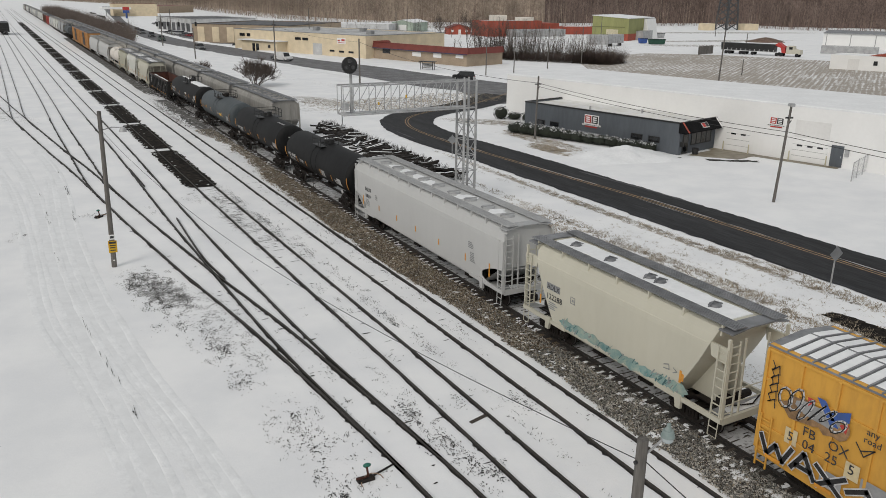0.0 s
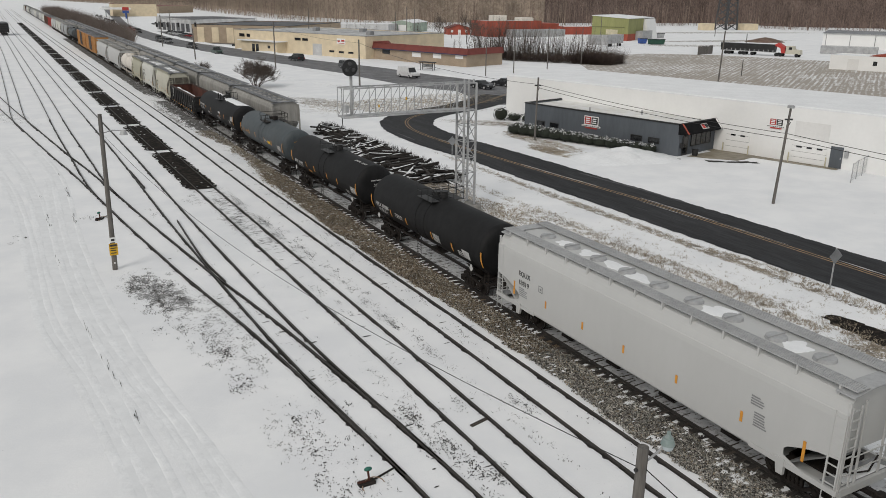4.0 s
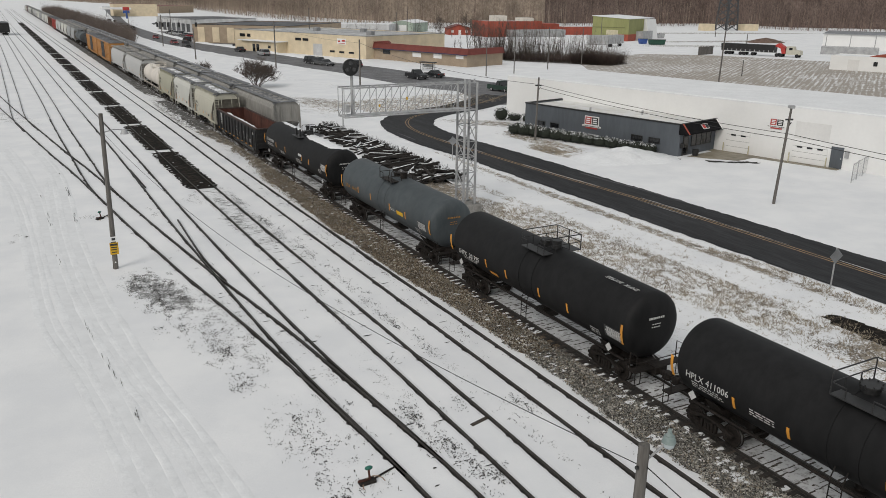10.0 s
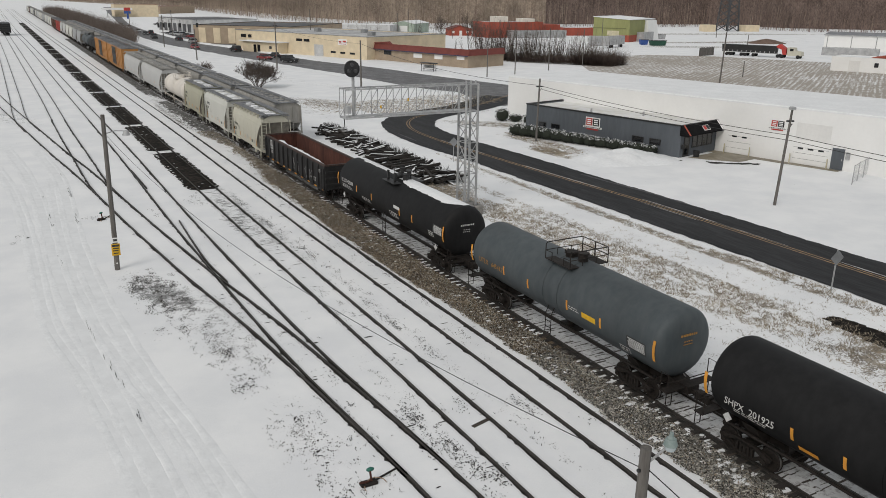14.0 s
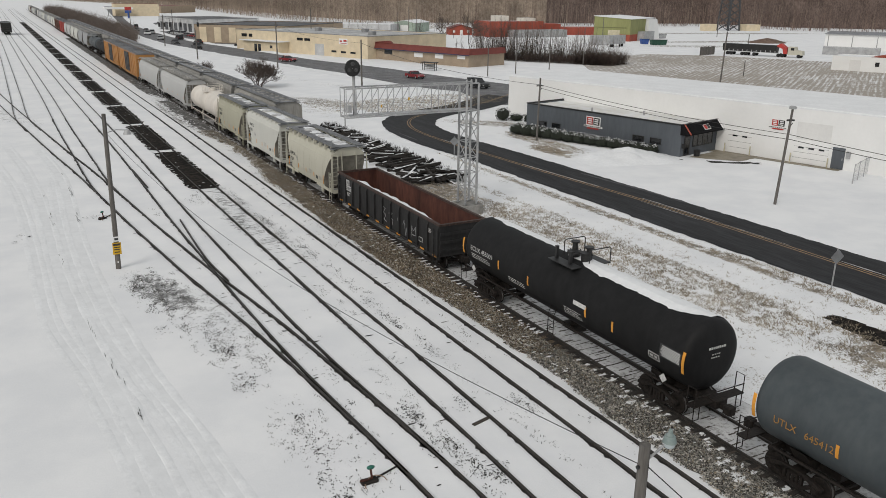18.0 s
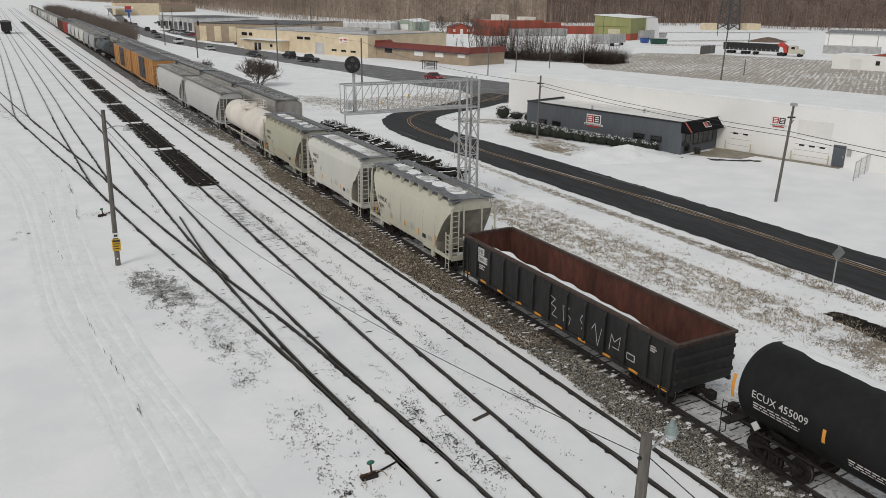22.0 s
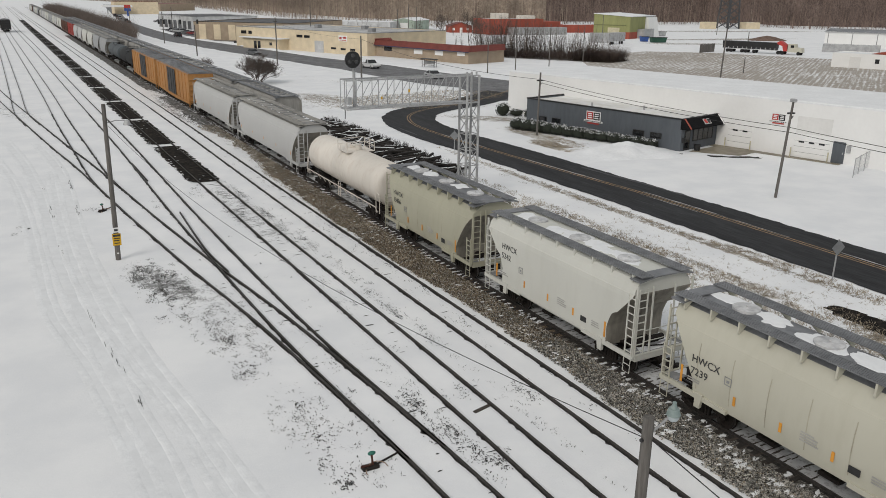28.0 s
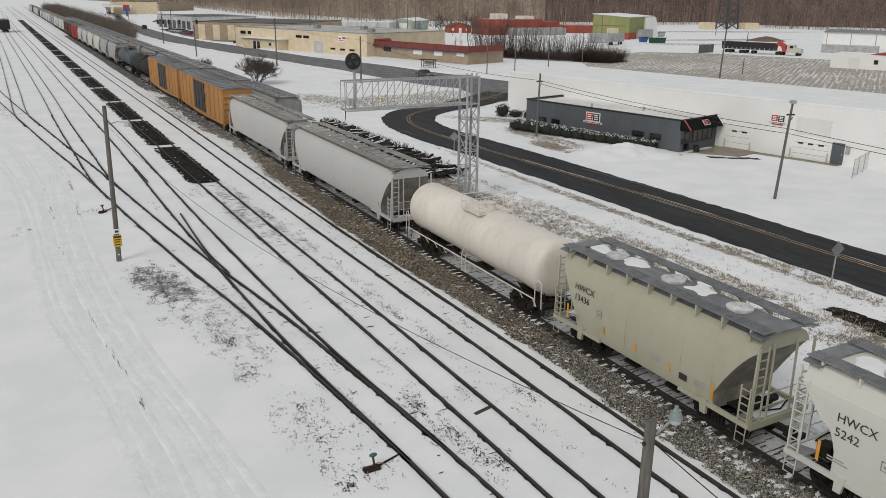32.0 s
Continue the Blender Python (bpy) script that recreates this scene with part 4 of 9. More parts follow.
def hopper(label, L, paint, roof, style, H=4.55, bays=3, name="covered_hopper_car", snow=0.6, gussets=12):
    """A covered hopper car. style: 'long' has full flat sides with a low opening at each end, 'diag' has sides cut off aslant,
    'flow' has bowed sides with a round opening at each end, 'taper' has flat sides that narrow below the eaves at the ends."""
    car = thing(name, Matrix(), label, "railway car", "cars of the freight train")
    h, w = L / 2, 1.58
    if style == "flow":
        sec = [(1.3, 1.0), (1.5, 1.1), (1.55, 1.4), (1.585, 1.75), (1.6, 2.05), (1.6, 2.4), (1.59, 2.7), (1.565, 2.95), (1.54, 3.15), (1.525, 3.24), (1.52, 3.27), (1.44, 3.6), (1.41, 3.62), (1.26, H - 0.55), (1.05, H - 0.32), (0.7, H - 0.15), (0.25, H - 0.08)]
    else:
        sec = [(1.46, 1.0), (w, 1.12), (w, 1.45), (w, 1.8), (w, 2.1), (w, 2.4), (w, 2.7), (w, 3.0), (w, 3.3), (w, 3.6), (w - 0.02, 3.82), (w - 0.05, 3.85), (w - 0.16, H - 0.4), (w - 0.34, H - 0.2), (0.9, H - 0.09), (0.25, H - 0.05)]

    def end(z):
        """How far from the middle the side reaches at a height."""
        k = min(1, max(0, (H - 0.35 - z) / (H - 0.35 - 1.0)))
        if style == "long":
            return h - 0.16 - 1.9 * min(1, max(0, (2.3 - z) / 0.55)) ** 0.6 * (1 if z > 1.46 else max(0, (z - 1.1) / 0.36) ** 0.5 if z > 1.1 else 0)
        if style == "diag":
            return h - 0.85 - 1.75 * k ** 1.3
        if style == "taper":
            return h - 0.3 - 1.0 * min(1, max(0, (3.75 - z) / 1.1)) - 0.45 * min(1, max(0, (2.75 - z) / 0.8)) ** 0.5
        u = min(1, max(0, (z - 1.7) / 2.1))
        return h - 0.28 - 1.45 * (1 - u) ** 0.8
    # side skin from end to end, then the end sheets in strips between the two sides
    fine = []
    for (xa, za), (xb, zb) in zip(sec, sec[1:]):
        k = max(1, int((zb - za) / 0.09))
        fine += [(xa + (xb - xa) * i / k, za + (zb - za) * i / k) for i in range(k)]
    fine.append(sec[-1])
    full = fine + [(-x, z) for x, z in reversed(fine)]
    body = M(style == "flow").loft([[(x, f * end(z), z) for x, z in full] for f in (-1, -0.6, -0.2, 0.2, 0.6, 1)], caps=False)
    part("body", body, paint, car)
    for s in (-1, 1):
        up, low = M(), M()
        for (xa, za), (xb, zb) in zip(fine, fine[1:]):
            steep = abs(end(za) - end(zb)) < 0.004 and zb > 2.2
            ya, yb = (min(end(z), h - 0.3) if style == "long" else end(z) for z in (za, zb))
            if style == "long" and zb < 2.3:
                ya, yb = (h - 0.3 - 1.75 * min(1, (2.35 - z) / 1.25) for z in (za, zb))
                steep = False
            (up if steep else low).add([(xa - 0.004, s * ya, za), (-xa + 0.004, s * ya, za), (-xb + 0.004, s * yb, zb), (xb - 0.004, s * yb, zb)], [(0, 1, 2, 3)])
        if up.v:
            part("end_sheet", up, paint, car)
        # flow and taper ends get the darker paint: grime plus painted shade
        part("slope_sheet", low, GRIMESHADEEND if style in ("flow", "taper") else paint, car, "sloping end sheet, on some cars toned with grime and shade")
        for q in (-1, 1):
            part("side_sill", M().bb(*sorted((q * 1.48, q * 1.6)), *sorted((s * (h - 3.4), s * (h - 0.05))), 1.04, 1.22), paint, car)
            part("jacking_pad", M().prism([(s * (h - 2.3), 1.3), (s * (h - 1.95), 1.3), (s * (h - 1.95), 0.72), (s * (h - 2.2), 0.72)], *sorted((q * 1.5, q * 1.63)), "x"), paint, car)
        part("end_platform", M().bb(-0.75, 0.75, *sorted((s * (h - 2.4), s * (h - 0.05))), 1.02, 1.1), STEEL, car)
        part("end_sill", M().bb(-1.44, 1.44, *sorted((s * (h - 0.16), s * (h - 0.04))), 0.95, 1.22), paint, car)
        if not LITE:
            part("platform_snow", M().add([(-1.0, s * (h - 0.2), 1.225), (1.2, s * (h - 0.2), 1.225), (1.0, s * (h - 0.62), 1.225), (0.1, s * (h - 0.5), 1.235), (-0.8, s * (h - 0.66), 1.225)], [(0, 1, 2, 3, 4)]), SNOW, car, "thin snow on the end platform")
            part("end_grating", M().bb(-1.42, 1.42, *sorted((s * (h - 0.75), s * (h - 0.17))), 1.19, 1.22), GREYPART, car)
        for q in (-1, 1):
            top = H - 0.3 if style != "flow" else H - 0.55
            part("corner_post", M().bar((q * 1.5, s * (h - 0.12), 1.2), (q * (1.5 if style != "flow" else 1.44), s * (h - 0.14), top), 0.1 if style == "diag" else 0.075), paint, car)
            if LITE:
                continue
            # tall ladder on the side and the stirrup below it
            ladder(car, q * 1.57, s * (h - 0.34), 1.2, 2.6 if q > 0 or style == "flow" else H - 0.7, paint, "y", 0.4, 5 if style == "flow" else 8)
            st = M().tube([(q * 1.57, s * (h - 0.14), 1.2), (q * 1.6, s * (h - 0.14), 0.42), (q * 1.6, s * (h - 0.54), 0.42), (q * 1.57, s * (h - 0.54), 1.2)], 0.02)
            st.bar((q * 1.6, s * (h - 0.14), 0.78), (q * 1.6, s * (h - 0.54), 0.78), 0.03)
            part("stirrup", st, paint, car)
            part("end_brace", M().bar((q * 0.6, s * (h - 0.14), 1.15), (q * 0.6, s * (h - 0.2), H - 0.45), 0.06), paint, car)
        if not LITE:
            ladder(car, -1.2, s * (h - 0.1), 1.2, H - 0.45, paint, "x", 0.44, 9)
            rail = M()
            for z in (1.75, 2.25):
                rail.tube([(-0.98, s * (h - 0.1), z), (1.5, s * (h - 0.1), z)], 0.02)
            part("end_handrail", rail, paint, car)
        # open grating across the end of the roof
        part("end_walk", M().prism([(-1.45, H - 0.12), (-0.5, H + 0.02), (0.5, H + 0.02), (1.45, H - 0.12), (1.45, H - 0.17), (0.5, H - 0.03), (-0.5, H - 0.03), (-1.45, H - 0.17)], *sorted((s * (h - 0.75), s * (h - 0.1))), "y"), roof, car)
        part("bolster", M().prism([(-1.2, 1.1), (1.2, 1.1), (0.5, 0.75), (-0.5, 0.75)], *sorted((s * (h - 2.3), s * (h - 2.0))), "y"), STEEL, car)
        part("brake_gear", M().bev(-0.75, -0.3, *sorted((s * (h - 1.1), s * (h - 0.6))), 1.1, 1.5, 0.05), STEEL, car)
        part("brake_cylinder", M(True).cyl((0.2, s * (h - 0.95), 1.3), (0.9, s * (h - 0.95), 1.3), 0.15, n=10), STEEL, car)
        part("brake_pipe", M().tube([(-0.2, s * (h - 1.0), 1.25), (-0.5, s * (h - 0.4), 1.35), (0.3, s * (h - 0.25), 1.3), (1.1, s * (h - 0.5), 1.5)], 0.03), STEEL, car)
    # bays underneath
    span = L - 6.6
    for i in range(bays):
        y = -span / 2 + span * (i + 0.5) / bays
        d = span / bays / 2 - 0.15
        part("discharge_bay", M().loft([[(-1.3, y - d, 1.15), (1.3, y - d, 1.15), (1.3, y + d, 1.15), (-1.3, y + d, 1.15)], [(-0.5, y - 0.35, 0.42), (0.5, y - 0.35, 0.42), (0.5, y + 0.35, 0.42), (-0.5, y + 0.35, 0.42)]]), paint, car)
        part("outlet_gate", M().bev(-0.75, 0.75, y - 0.4, y + 0.4, 0.32, 0.46, 0.03), STEEL, car)
    part("centre_sill", M().bb(-0.2, 0.2, -h + 0.3, h - 0.3, 0.72, 1.02), STEEL, car)
    # roof, with a raised walkway along each side of it
    top = H - 0.05
    part("roof", M().prism([(-1.05, H - 0.32), (-0.6, top - 0.03), (0, top), (0.6, top - 0.03), (1.05, H - 0.32)], -h + 0.5, h - 0.5, "y"), paint if style in ("taper", "diag") else roof, car)
    zb = H + 0.02
    for q in (-1, 1):
        if LITE:
            part("running_board", M().bb(*sorted((q * 0.72, q * 1.34)), -h + 0.12, h - 0.12, zb, zb + 0.045), roof, car, "steel grating walkway")
            continue
        board = M()
        for k in range(7):
            x = q * (0.74 + 0.097 * k)
            board.bb(x - 0.028, x + 0.028, -h + 0.12, h - 0.12, zb, zb + 0.04)
        for k in range(int(L / 0.3)):
            y = -h + 0.15 + k * 0.3
            board.bb(*sorted((q * 0.72, q * 1.34)), y - 0.02, y + 0.02, zb + 0.005, zb + 0.035)
        part("running_board", board, roof, car, "steel grating walkway")
    n = int((L - 2) / 1.9)
    if style == "diag":
        k = 48
        for s in (-1, 1):
            for q in (-0.45, 0.45):
                part("end_web", M().prism([(s * (h - 2.6), 1.1), (s * (h - 0.95), 1.1), (s * (h - 1.0), 2.3), (s * (h - 1.35), 2.9)], q - 0.03, q + 0.03, "x"), paint, car)
            for q in (-1, 1):
                part("shear_plate", M().prism([(s * (h - 1.0), 3.9), (s * (h - 0.2), 3.9), (s * (h - 0.2), 3.3), (s * (h - 0.9), 3.4)], *sorted((q * 1.4, q * 1.5)), "x"), paint, car)
        yy = [-h + 1.0 + (L - 2.0) * i / k for i in range(k + 1)]
        wl = [-0.62 + 0.3 * max(0, noise.noise((1, y * 0.8, 3))) + 0.05 * rnd.random() for y in yy]
        wr = [0.66 - 0.35 * max(0, noise.noise((4, y * 0.7, 3))) - 0.05 * rnd.random() for y in yy]
        part("roof_snow", M().loft([[(wl[i], y, top - 0.03), (wl[i] + 0.06, y, top + 0.035), (wr[i] - 0.06, y, top + 0.035), (wr[i], y, top - 0.03)] for i, y in enumerate(yy)]), SNOW, car, "long strip of snow on the roof")
        for y in (-4.1, -1.2, -0.6, 1.9, 4.3):
            part("hatch_lock", M(True).cyl((-0.1, y, top + 0.03), (-0.1, y, top + 0.12), 0.26, 0.22, n=12).tube([(-0.45, y, top + 0.05), (-0.1, y + 0.05, top + 0.2), (0.3, y, top + 0.05)], 0.03), roof, car)
        snow, n = 0.0, 0
    for i in range(n):
        y = -h + 1.2 + (L - 2.4) * (i + 0.5) / n
        if (LITE and i % 2) or style in ("flow", "taper"):
            continue
        part("hatch", M(True).cyl((-0.05, y, top - 0.02), (-0.05, y, top + 0.1), 0.4, 0.36, n=16), roof, car)
        part("hatch_bar", M().bar((-0.5, y, top + 0.12), (0.4, y, top + 0.12), 0.05), roof, car)
    if style == "flow" and bays > 2:
        part("trough_hatch", M().bev(-0.42, 0.42, -h + 1.0, h - 1.0, top - 0.04, top + 0.06, 0.03), roof, car, "long trough hatch cover")
        for i in range(int(L / 1.3)):
            y = -h + 1.4 + i * 1.3
            if y < h - 1.2:
                part("hatch_clamp", M().bar((-0.62, y, top + 0.03), (0.62, y, top + 0.1), 0.07), GREYPART, car)
    sn = M()
    for i in range(n):
        y = -h + 1.2 + (L - 2.4) * (i + 0.5) / n
        if rnd.random() < snow:
            snow_blob(sn, rnd.uniform(-0.1, 0.15), y + rnd.uniform(-0.3, 0.3) + (0.9 if style == "long" else 0), rnd.uniform(0.5, 0.7), rnd.uniform(0.5, 1.0), top - 0.035 + 0.0013 * i, 0.05)
        if style in ("flow", "taper") and rnd.random() < snow:
            snow_blob(sn, rnd.uniform(-0.1, 0.2), y + rnd.uniform(0.3, 0.9), rnd.uniform(0.5, 0.7), rnd.uniform(0.7, 1.5), top - 0.029 + 0.0013 * i, 0.05)
    if sn.v:
        tagged(part("roof_snow", sn, SNOW, car, "patches of snow on the roof"), kind="stuff")
    if gussets and not LITE:
        for i in range(gussets):
            y = -h + 0.7 + (L - 1.4) * i / (gussets - 1)
            for q in (-1, 1):
                part("eave_bracket", M().prism([(q * 0.8, zb), (q * 1.34, zb), (q * 1.34, zb - 0.06), (q * 1.36, zb - 0.42), (q * 1.29, zb - 0.46), (q * 0.9, zb - 0.12)], y - 0.035, y + 0.035, "y"), paint, car)
    trucks(car, h - 1.9)
    couplers(car, h)
    return car


def tank(label, L, paint, R=1.5, zc=2.6, name="tank_car", snow=False, fit=None, frame=False, dome_y=0.0, rails=True):
    car = thing(name, Matrix(), label, "railway car", "cars of the freight train")
    h = L / 2
    tl = h - 0.35
    fit = fit or BLACKTRIM
    rings, n = [], 32
    ring = lambda y, r: [(r * math.sin(2 * math.pi * i / n), y, zc - r * math.cos(2 * math.pi * i / n)) for i in range(n)]
    hd = 0.44
    prof = [(-tl + hd * (1 - math.sin(a)), R * math.cos(a) ** 0.37) for a in [math.pi / 2 * k / 7 for k in (6.98, 6.9, 6.6, 6, 5, 4, 3, 2, 1, 0)]]
    body = [ring(y, r) for y, r in prof] + [ring(y, R) for y in (-tl / 2, 0, tl / 2)] + [ring(-y, r) for y, r in reversed(prof)]
    part("tank", M(True).loft(body), paint, car)
    bands = M(True)
    for y in () if snow else (-0.55 + dome_y, 0.55 + dome_y):
        bands.loft([ring(y - 0.04, R), ring(y - 0.04, R + 0.02), ring(y + 0.04, R + 0.02), ring(y + 0.04, R)], caps=False)
    if bands.v:
        part("tank_band", bands, paint, car)
    for s in (-1, 1):
        part("stub_sill", M().bb(-0.3, 0.3, *sorted((s * (h - 3.3), s * (h + 0.25))), 0.72, 1.05), STEEL, car)
        part("saddle", M().prism([(-1.2, 1.55), (-0.9, 1.25), (0.9, 1.25), (1.2, 1.55), (0.7, 0.85), (-0.7, 0.85)], *sorted((s * (h - 2.5), s * (h - 1.9))), "y"), STEEL, car)
        part("end_platform", M().bb(-1.35, 1.35, *sorted((s * (h - 0.3), s * (h + 0.12))), 0.95, 1.0), STEEL, car)
        for q in (-1, 1):
            rail = M()
            rail.tube([(q * 1.3, s * (h + 0.1), 0.98), (q * 1.3, s * (h + 0.1), 1.75), (q * 1.3, s * (h - 0.3), 1.75), (q * 1.3, s * (h - 0.3), 0.98)], 0.022)
            rail.tube([(q * 1.3, s * (h + 0.08), 1.0), (q * 1.3, s * (h + 0.08), 0.4), (q * 1.0, s * (h + 0.08), 0.4), (q * 1.0, s * (h + 0.08), 1.0)], 0.022)
            part("end_handrail", rail, STEEL, car)
        part("crossover_rail", M().tube([(-1.3, s * (h + 0.12), 1.4), (1.3, s * (h + 0.12), 1.4)], 0.022), STEEL, car)
        part("brake_gear", M().cyl((-0.9, s * (h - 1.0), 0.9), (-0.3, s * (h - 1.0), 0.9), 0.13, n=8), STEEL, car)
    # top platform and fittings
    zt = zc + R
    for q in (-1, 1):
        pf = M().bb(*sorted((q * 0.55, q * 1.12)), dome_y - 0.95, dome_y + 0.95, zt - 0.14, zt - 0.1)
        part("top_platform", pf, fit, car)
    for s in (-1, 1) if rails else ():
        y = dome_y + s * 0.95
        rl = M()
        wide = 1.1 if rails is True else 0.62
        off = 0.0 if rails is True else 0.45
        rl.tube([(off - wide, y, zt - 0.12), (off - wide, y, zt + 0.58), (off - wide + 0.08, y, zt + 0.66), (off + wide - 0.08, y, zt + 0.66), (off + wide, y, zt + 0.58), (off + wide, y, zt - 0.12)], 0.026)
        if rails is True:
            rl.tube([(-1.1, y, zt + 0.28), (1.1, y, zt + 0.28)], 0.022)
            for x in (-0.4, 0.4):
                rl.bar((x, y, zt - 0.05), (x, y, zt + 0.3), 0.03)
        part("end_railing", rl, fit, car, "bent pipe railing")
        if rails is True:
            part("near_railing", M().tube([(-1.1, y, zt + 0.28), (-1.1, y - s * 0.5, zt + 0.28), (-1.1, y - s * 0.5, zt - 0.1)], 0.022), fit, car)
    if rails is True:
        rl = M().bar((1.1, dome_y, zt - 0.12), (1.1, dome_y, zt + 0.66), 0.045)
        for z in (0.28, 0.64):
            rl.tube([(1.1, dome_y - 0.95, zt + z), (1.1, dome_y + 0.95, zt + z)], 0.022)
        part("side_railing", rl, fit, car)
    elif rails:
        # stout posts with the valve stacks between them
        for y in (dome_y - 0.3, dome_y + 0.75):
            part("stout_post", M().bar((-0.75, y, zt - 0.2), (-0.75, y, zt + 0.5), 0.14), fit, car)
            part("valve_stack", M(True).cyl((0.25, y - 0.1, zt - 0.05), (0.25, y - 0.1, zt + 0.55), 0.17, 0.13, n=12).cyl((0.25, y - 0.1, zt + 0.55), (0.25, y - 0.1, zt + 0.62), 0.22, n=12), fit, car)
        part("hose_arm", M().tube([(-0.4, dome_y + 0.2, zt + 0.1), (-0.2, dome_y - 0.2, zt + 0.3), (0.3, dome_y - 0.6, zt + 0.25)], 0.05), fit, car)
    part("manway", M(True).cyl((0, dome_y + 0.35, zt - 0.1), (0, dome_y + 0.35, zt + 0.16), 0.3, n=16).cyl((0, dome_y + 0.35, zt + 0.16), (0, dome_y + 0.35, zt + 0.22), 0.35, n=16), fit, car)
    bolts = M()
    for i in range(8):
        a = i * math.pi / 4
        bolts.cyl((0.33 * math.cos(a), dome_y + 0.35 + 0.33 * math.sin(a), zt + 0.1), (0.33 * math.cos(a), dome_y + 0.35 + 0.33 * math.sin(a), zt + 0.28), 0.03, n=5)
    tagged(part("manway_bolts", bolts, fit, car), kind="stuff")
    part("valve_box", M(True).cyl((0, dome_y - 0.5, zt - 0.1), (0, dome_y - 0.5, zt + 0.36), 0.24, n=14).cyl((0, dome_y - 0.5, zt + 0.36), (0, dome_y - 0.5, zt + 0.4), 0.28, n=14), fit, car)
    for q in (-1, 1):
        lad = M()
        for s in (-1, 1):
            lad.tube([(q * 1.3, dome_y + s * 0.22, 1.85), (q * 1.45, dome_y + s * 0.22, 1.5), (q * 1.45, dome_y + s * 0.22, 0.5)], 0.022)
        for i in range(4):
            z = 0.55 + i * 0.3
            lad.bar((q * 1.45, dome_y - 0.22, z), (q * 1.45, dome_y + 0.22, z), 0.025)
        part("side_ladder", lad, STEEL if paint is not WHITETANK else paint, car)
    part("sill_pipe", M(True).cyl((-0.95, -h + 1.0, 1.02), (-0.95, h - 1.0, 1.02), 0.06, n=8), STEEL, car)
    part("bottom_outlet", M(True).cyl((0, dome_y, zc - R + 0.05), (0, dome_y, 0.55), 0.22, n=10).bb(-0.35, 0.35, dome_y - 0.5, dome_y + 0.5, 0.5, 0.75), STEEL, car)
    if frame:
        for q in (-1, 1):
            k = 12
            for i in range(k + 1):
                y = -h + 0.6 + (L - 1.2) * i / k
                part("rail_post", M().bar((q * 1.3, y, 0.9), (q * 1.52, y, 1.3), 0.045), fit, car)
            part("side_handrail", M().tube([(q * 1.42, -h + 0.4, 0.9), (q * 1.52, -h + 0.5, 1.3), (q * 1.52, h - 0.5, 1.3), (q * 1.42, h - 0.4, 0.9)], 0.035), fit, car)
            for e in (-1, 1):
                part("end_hoop", M().tube([(q * 1.45, e * (h - 0.5), 0.9), (q * 1.45, e * (h - 0.5), 2.1), (q * 1.4, e * (h - 0.3), 2.3), (q * 1.4, e * (h - 0.05), 2.2), (q * 1.4, e * h, 0.9)], 0.03), fit, car)
    if snow:
        m, k = M(), 90
        arc = [(0.1 + 1.0 * j / 4) for j in range(5)]
        L1 = []
        for i in range(k + 1):
            y = -tl + 0.5 + (2 * tl - 1.0) * i / k
            e = 0.1 * noise.noise((1, y * 1.2, 4)) + 0.05 * noise.noise((5, y * 4.0, 4)) + 0.12 * max(0, abs(y) - tl + 1.6) + (0.14 if y > dome_y + 0.6 else 0.0) - 0.2 * min(1, max(0, (dome_y - 0.4 - y) / 0.8)) * min(1, max(0, (y + tl - 0.6) / 1.0))
            L1.append([((R + (0.05 if 0 < j < 4 else 0.004)) * math.sin(a + e - 0.25), y, zc + (R + (0.05 if 0 < j < 4 else 0.004)) * math.cos(a + e - 0.25)) for j, a in enumerate(arc)])
        m.loft(L1, caps=False, closed=False)
        part("top_snow", m, SNOW, car, "long drift of snow on top of the tank")
    trucks(car, h - 2.1)
    couplers(car, h + 0.15)
    return car


RIMBROWN = mat("worn_rim_paint", (0.04, 0.024, 0.02), (0.08, 0.05, 0.04), 0.75, scale=5)


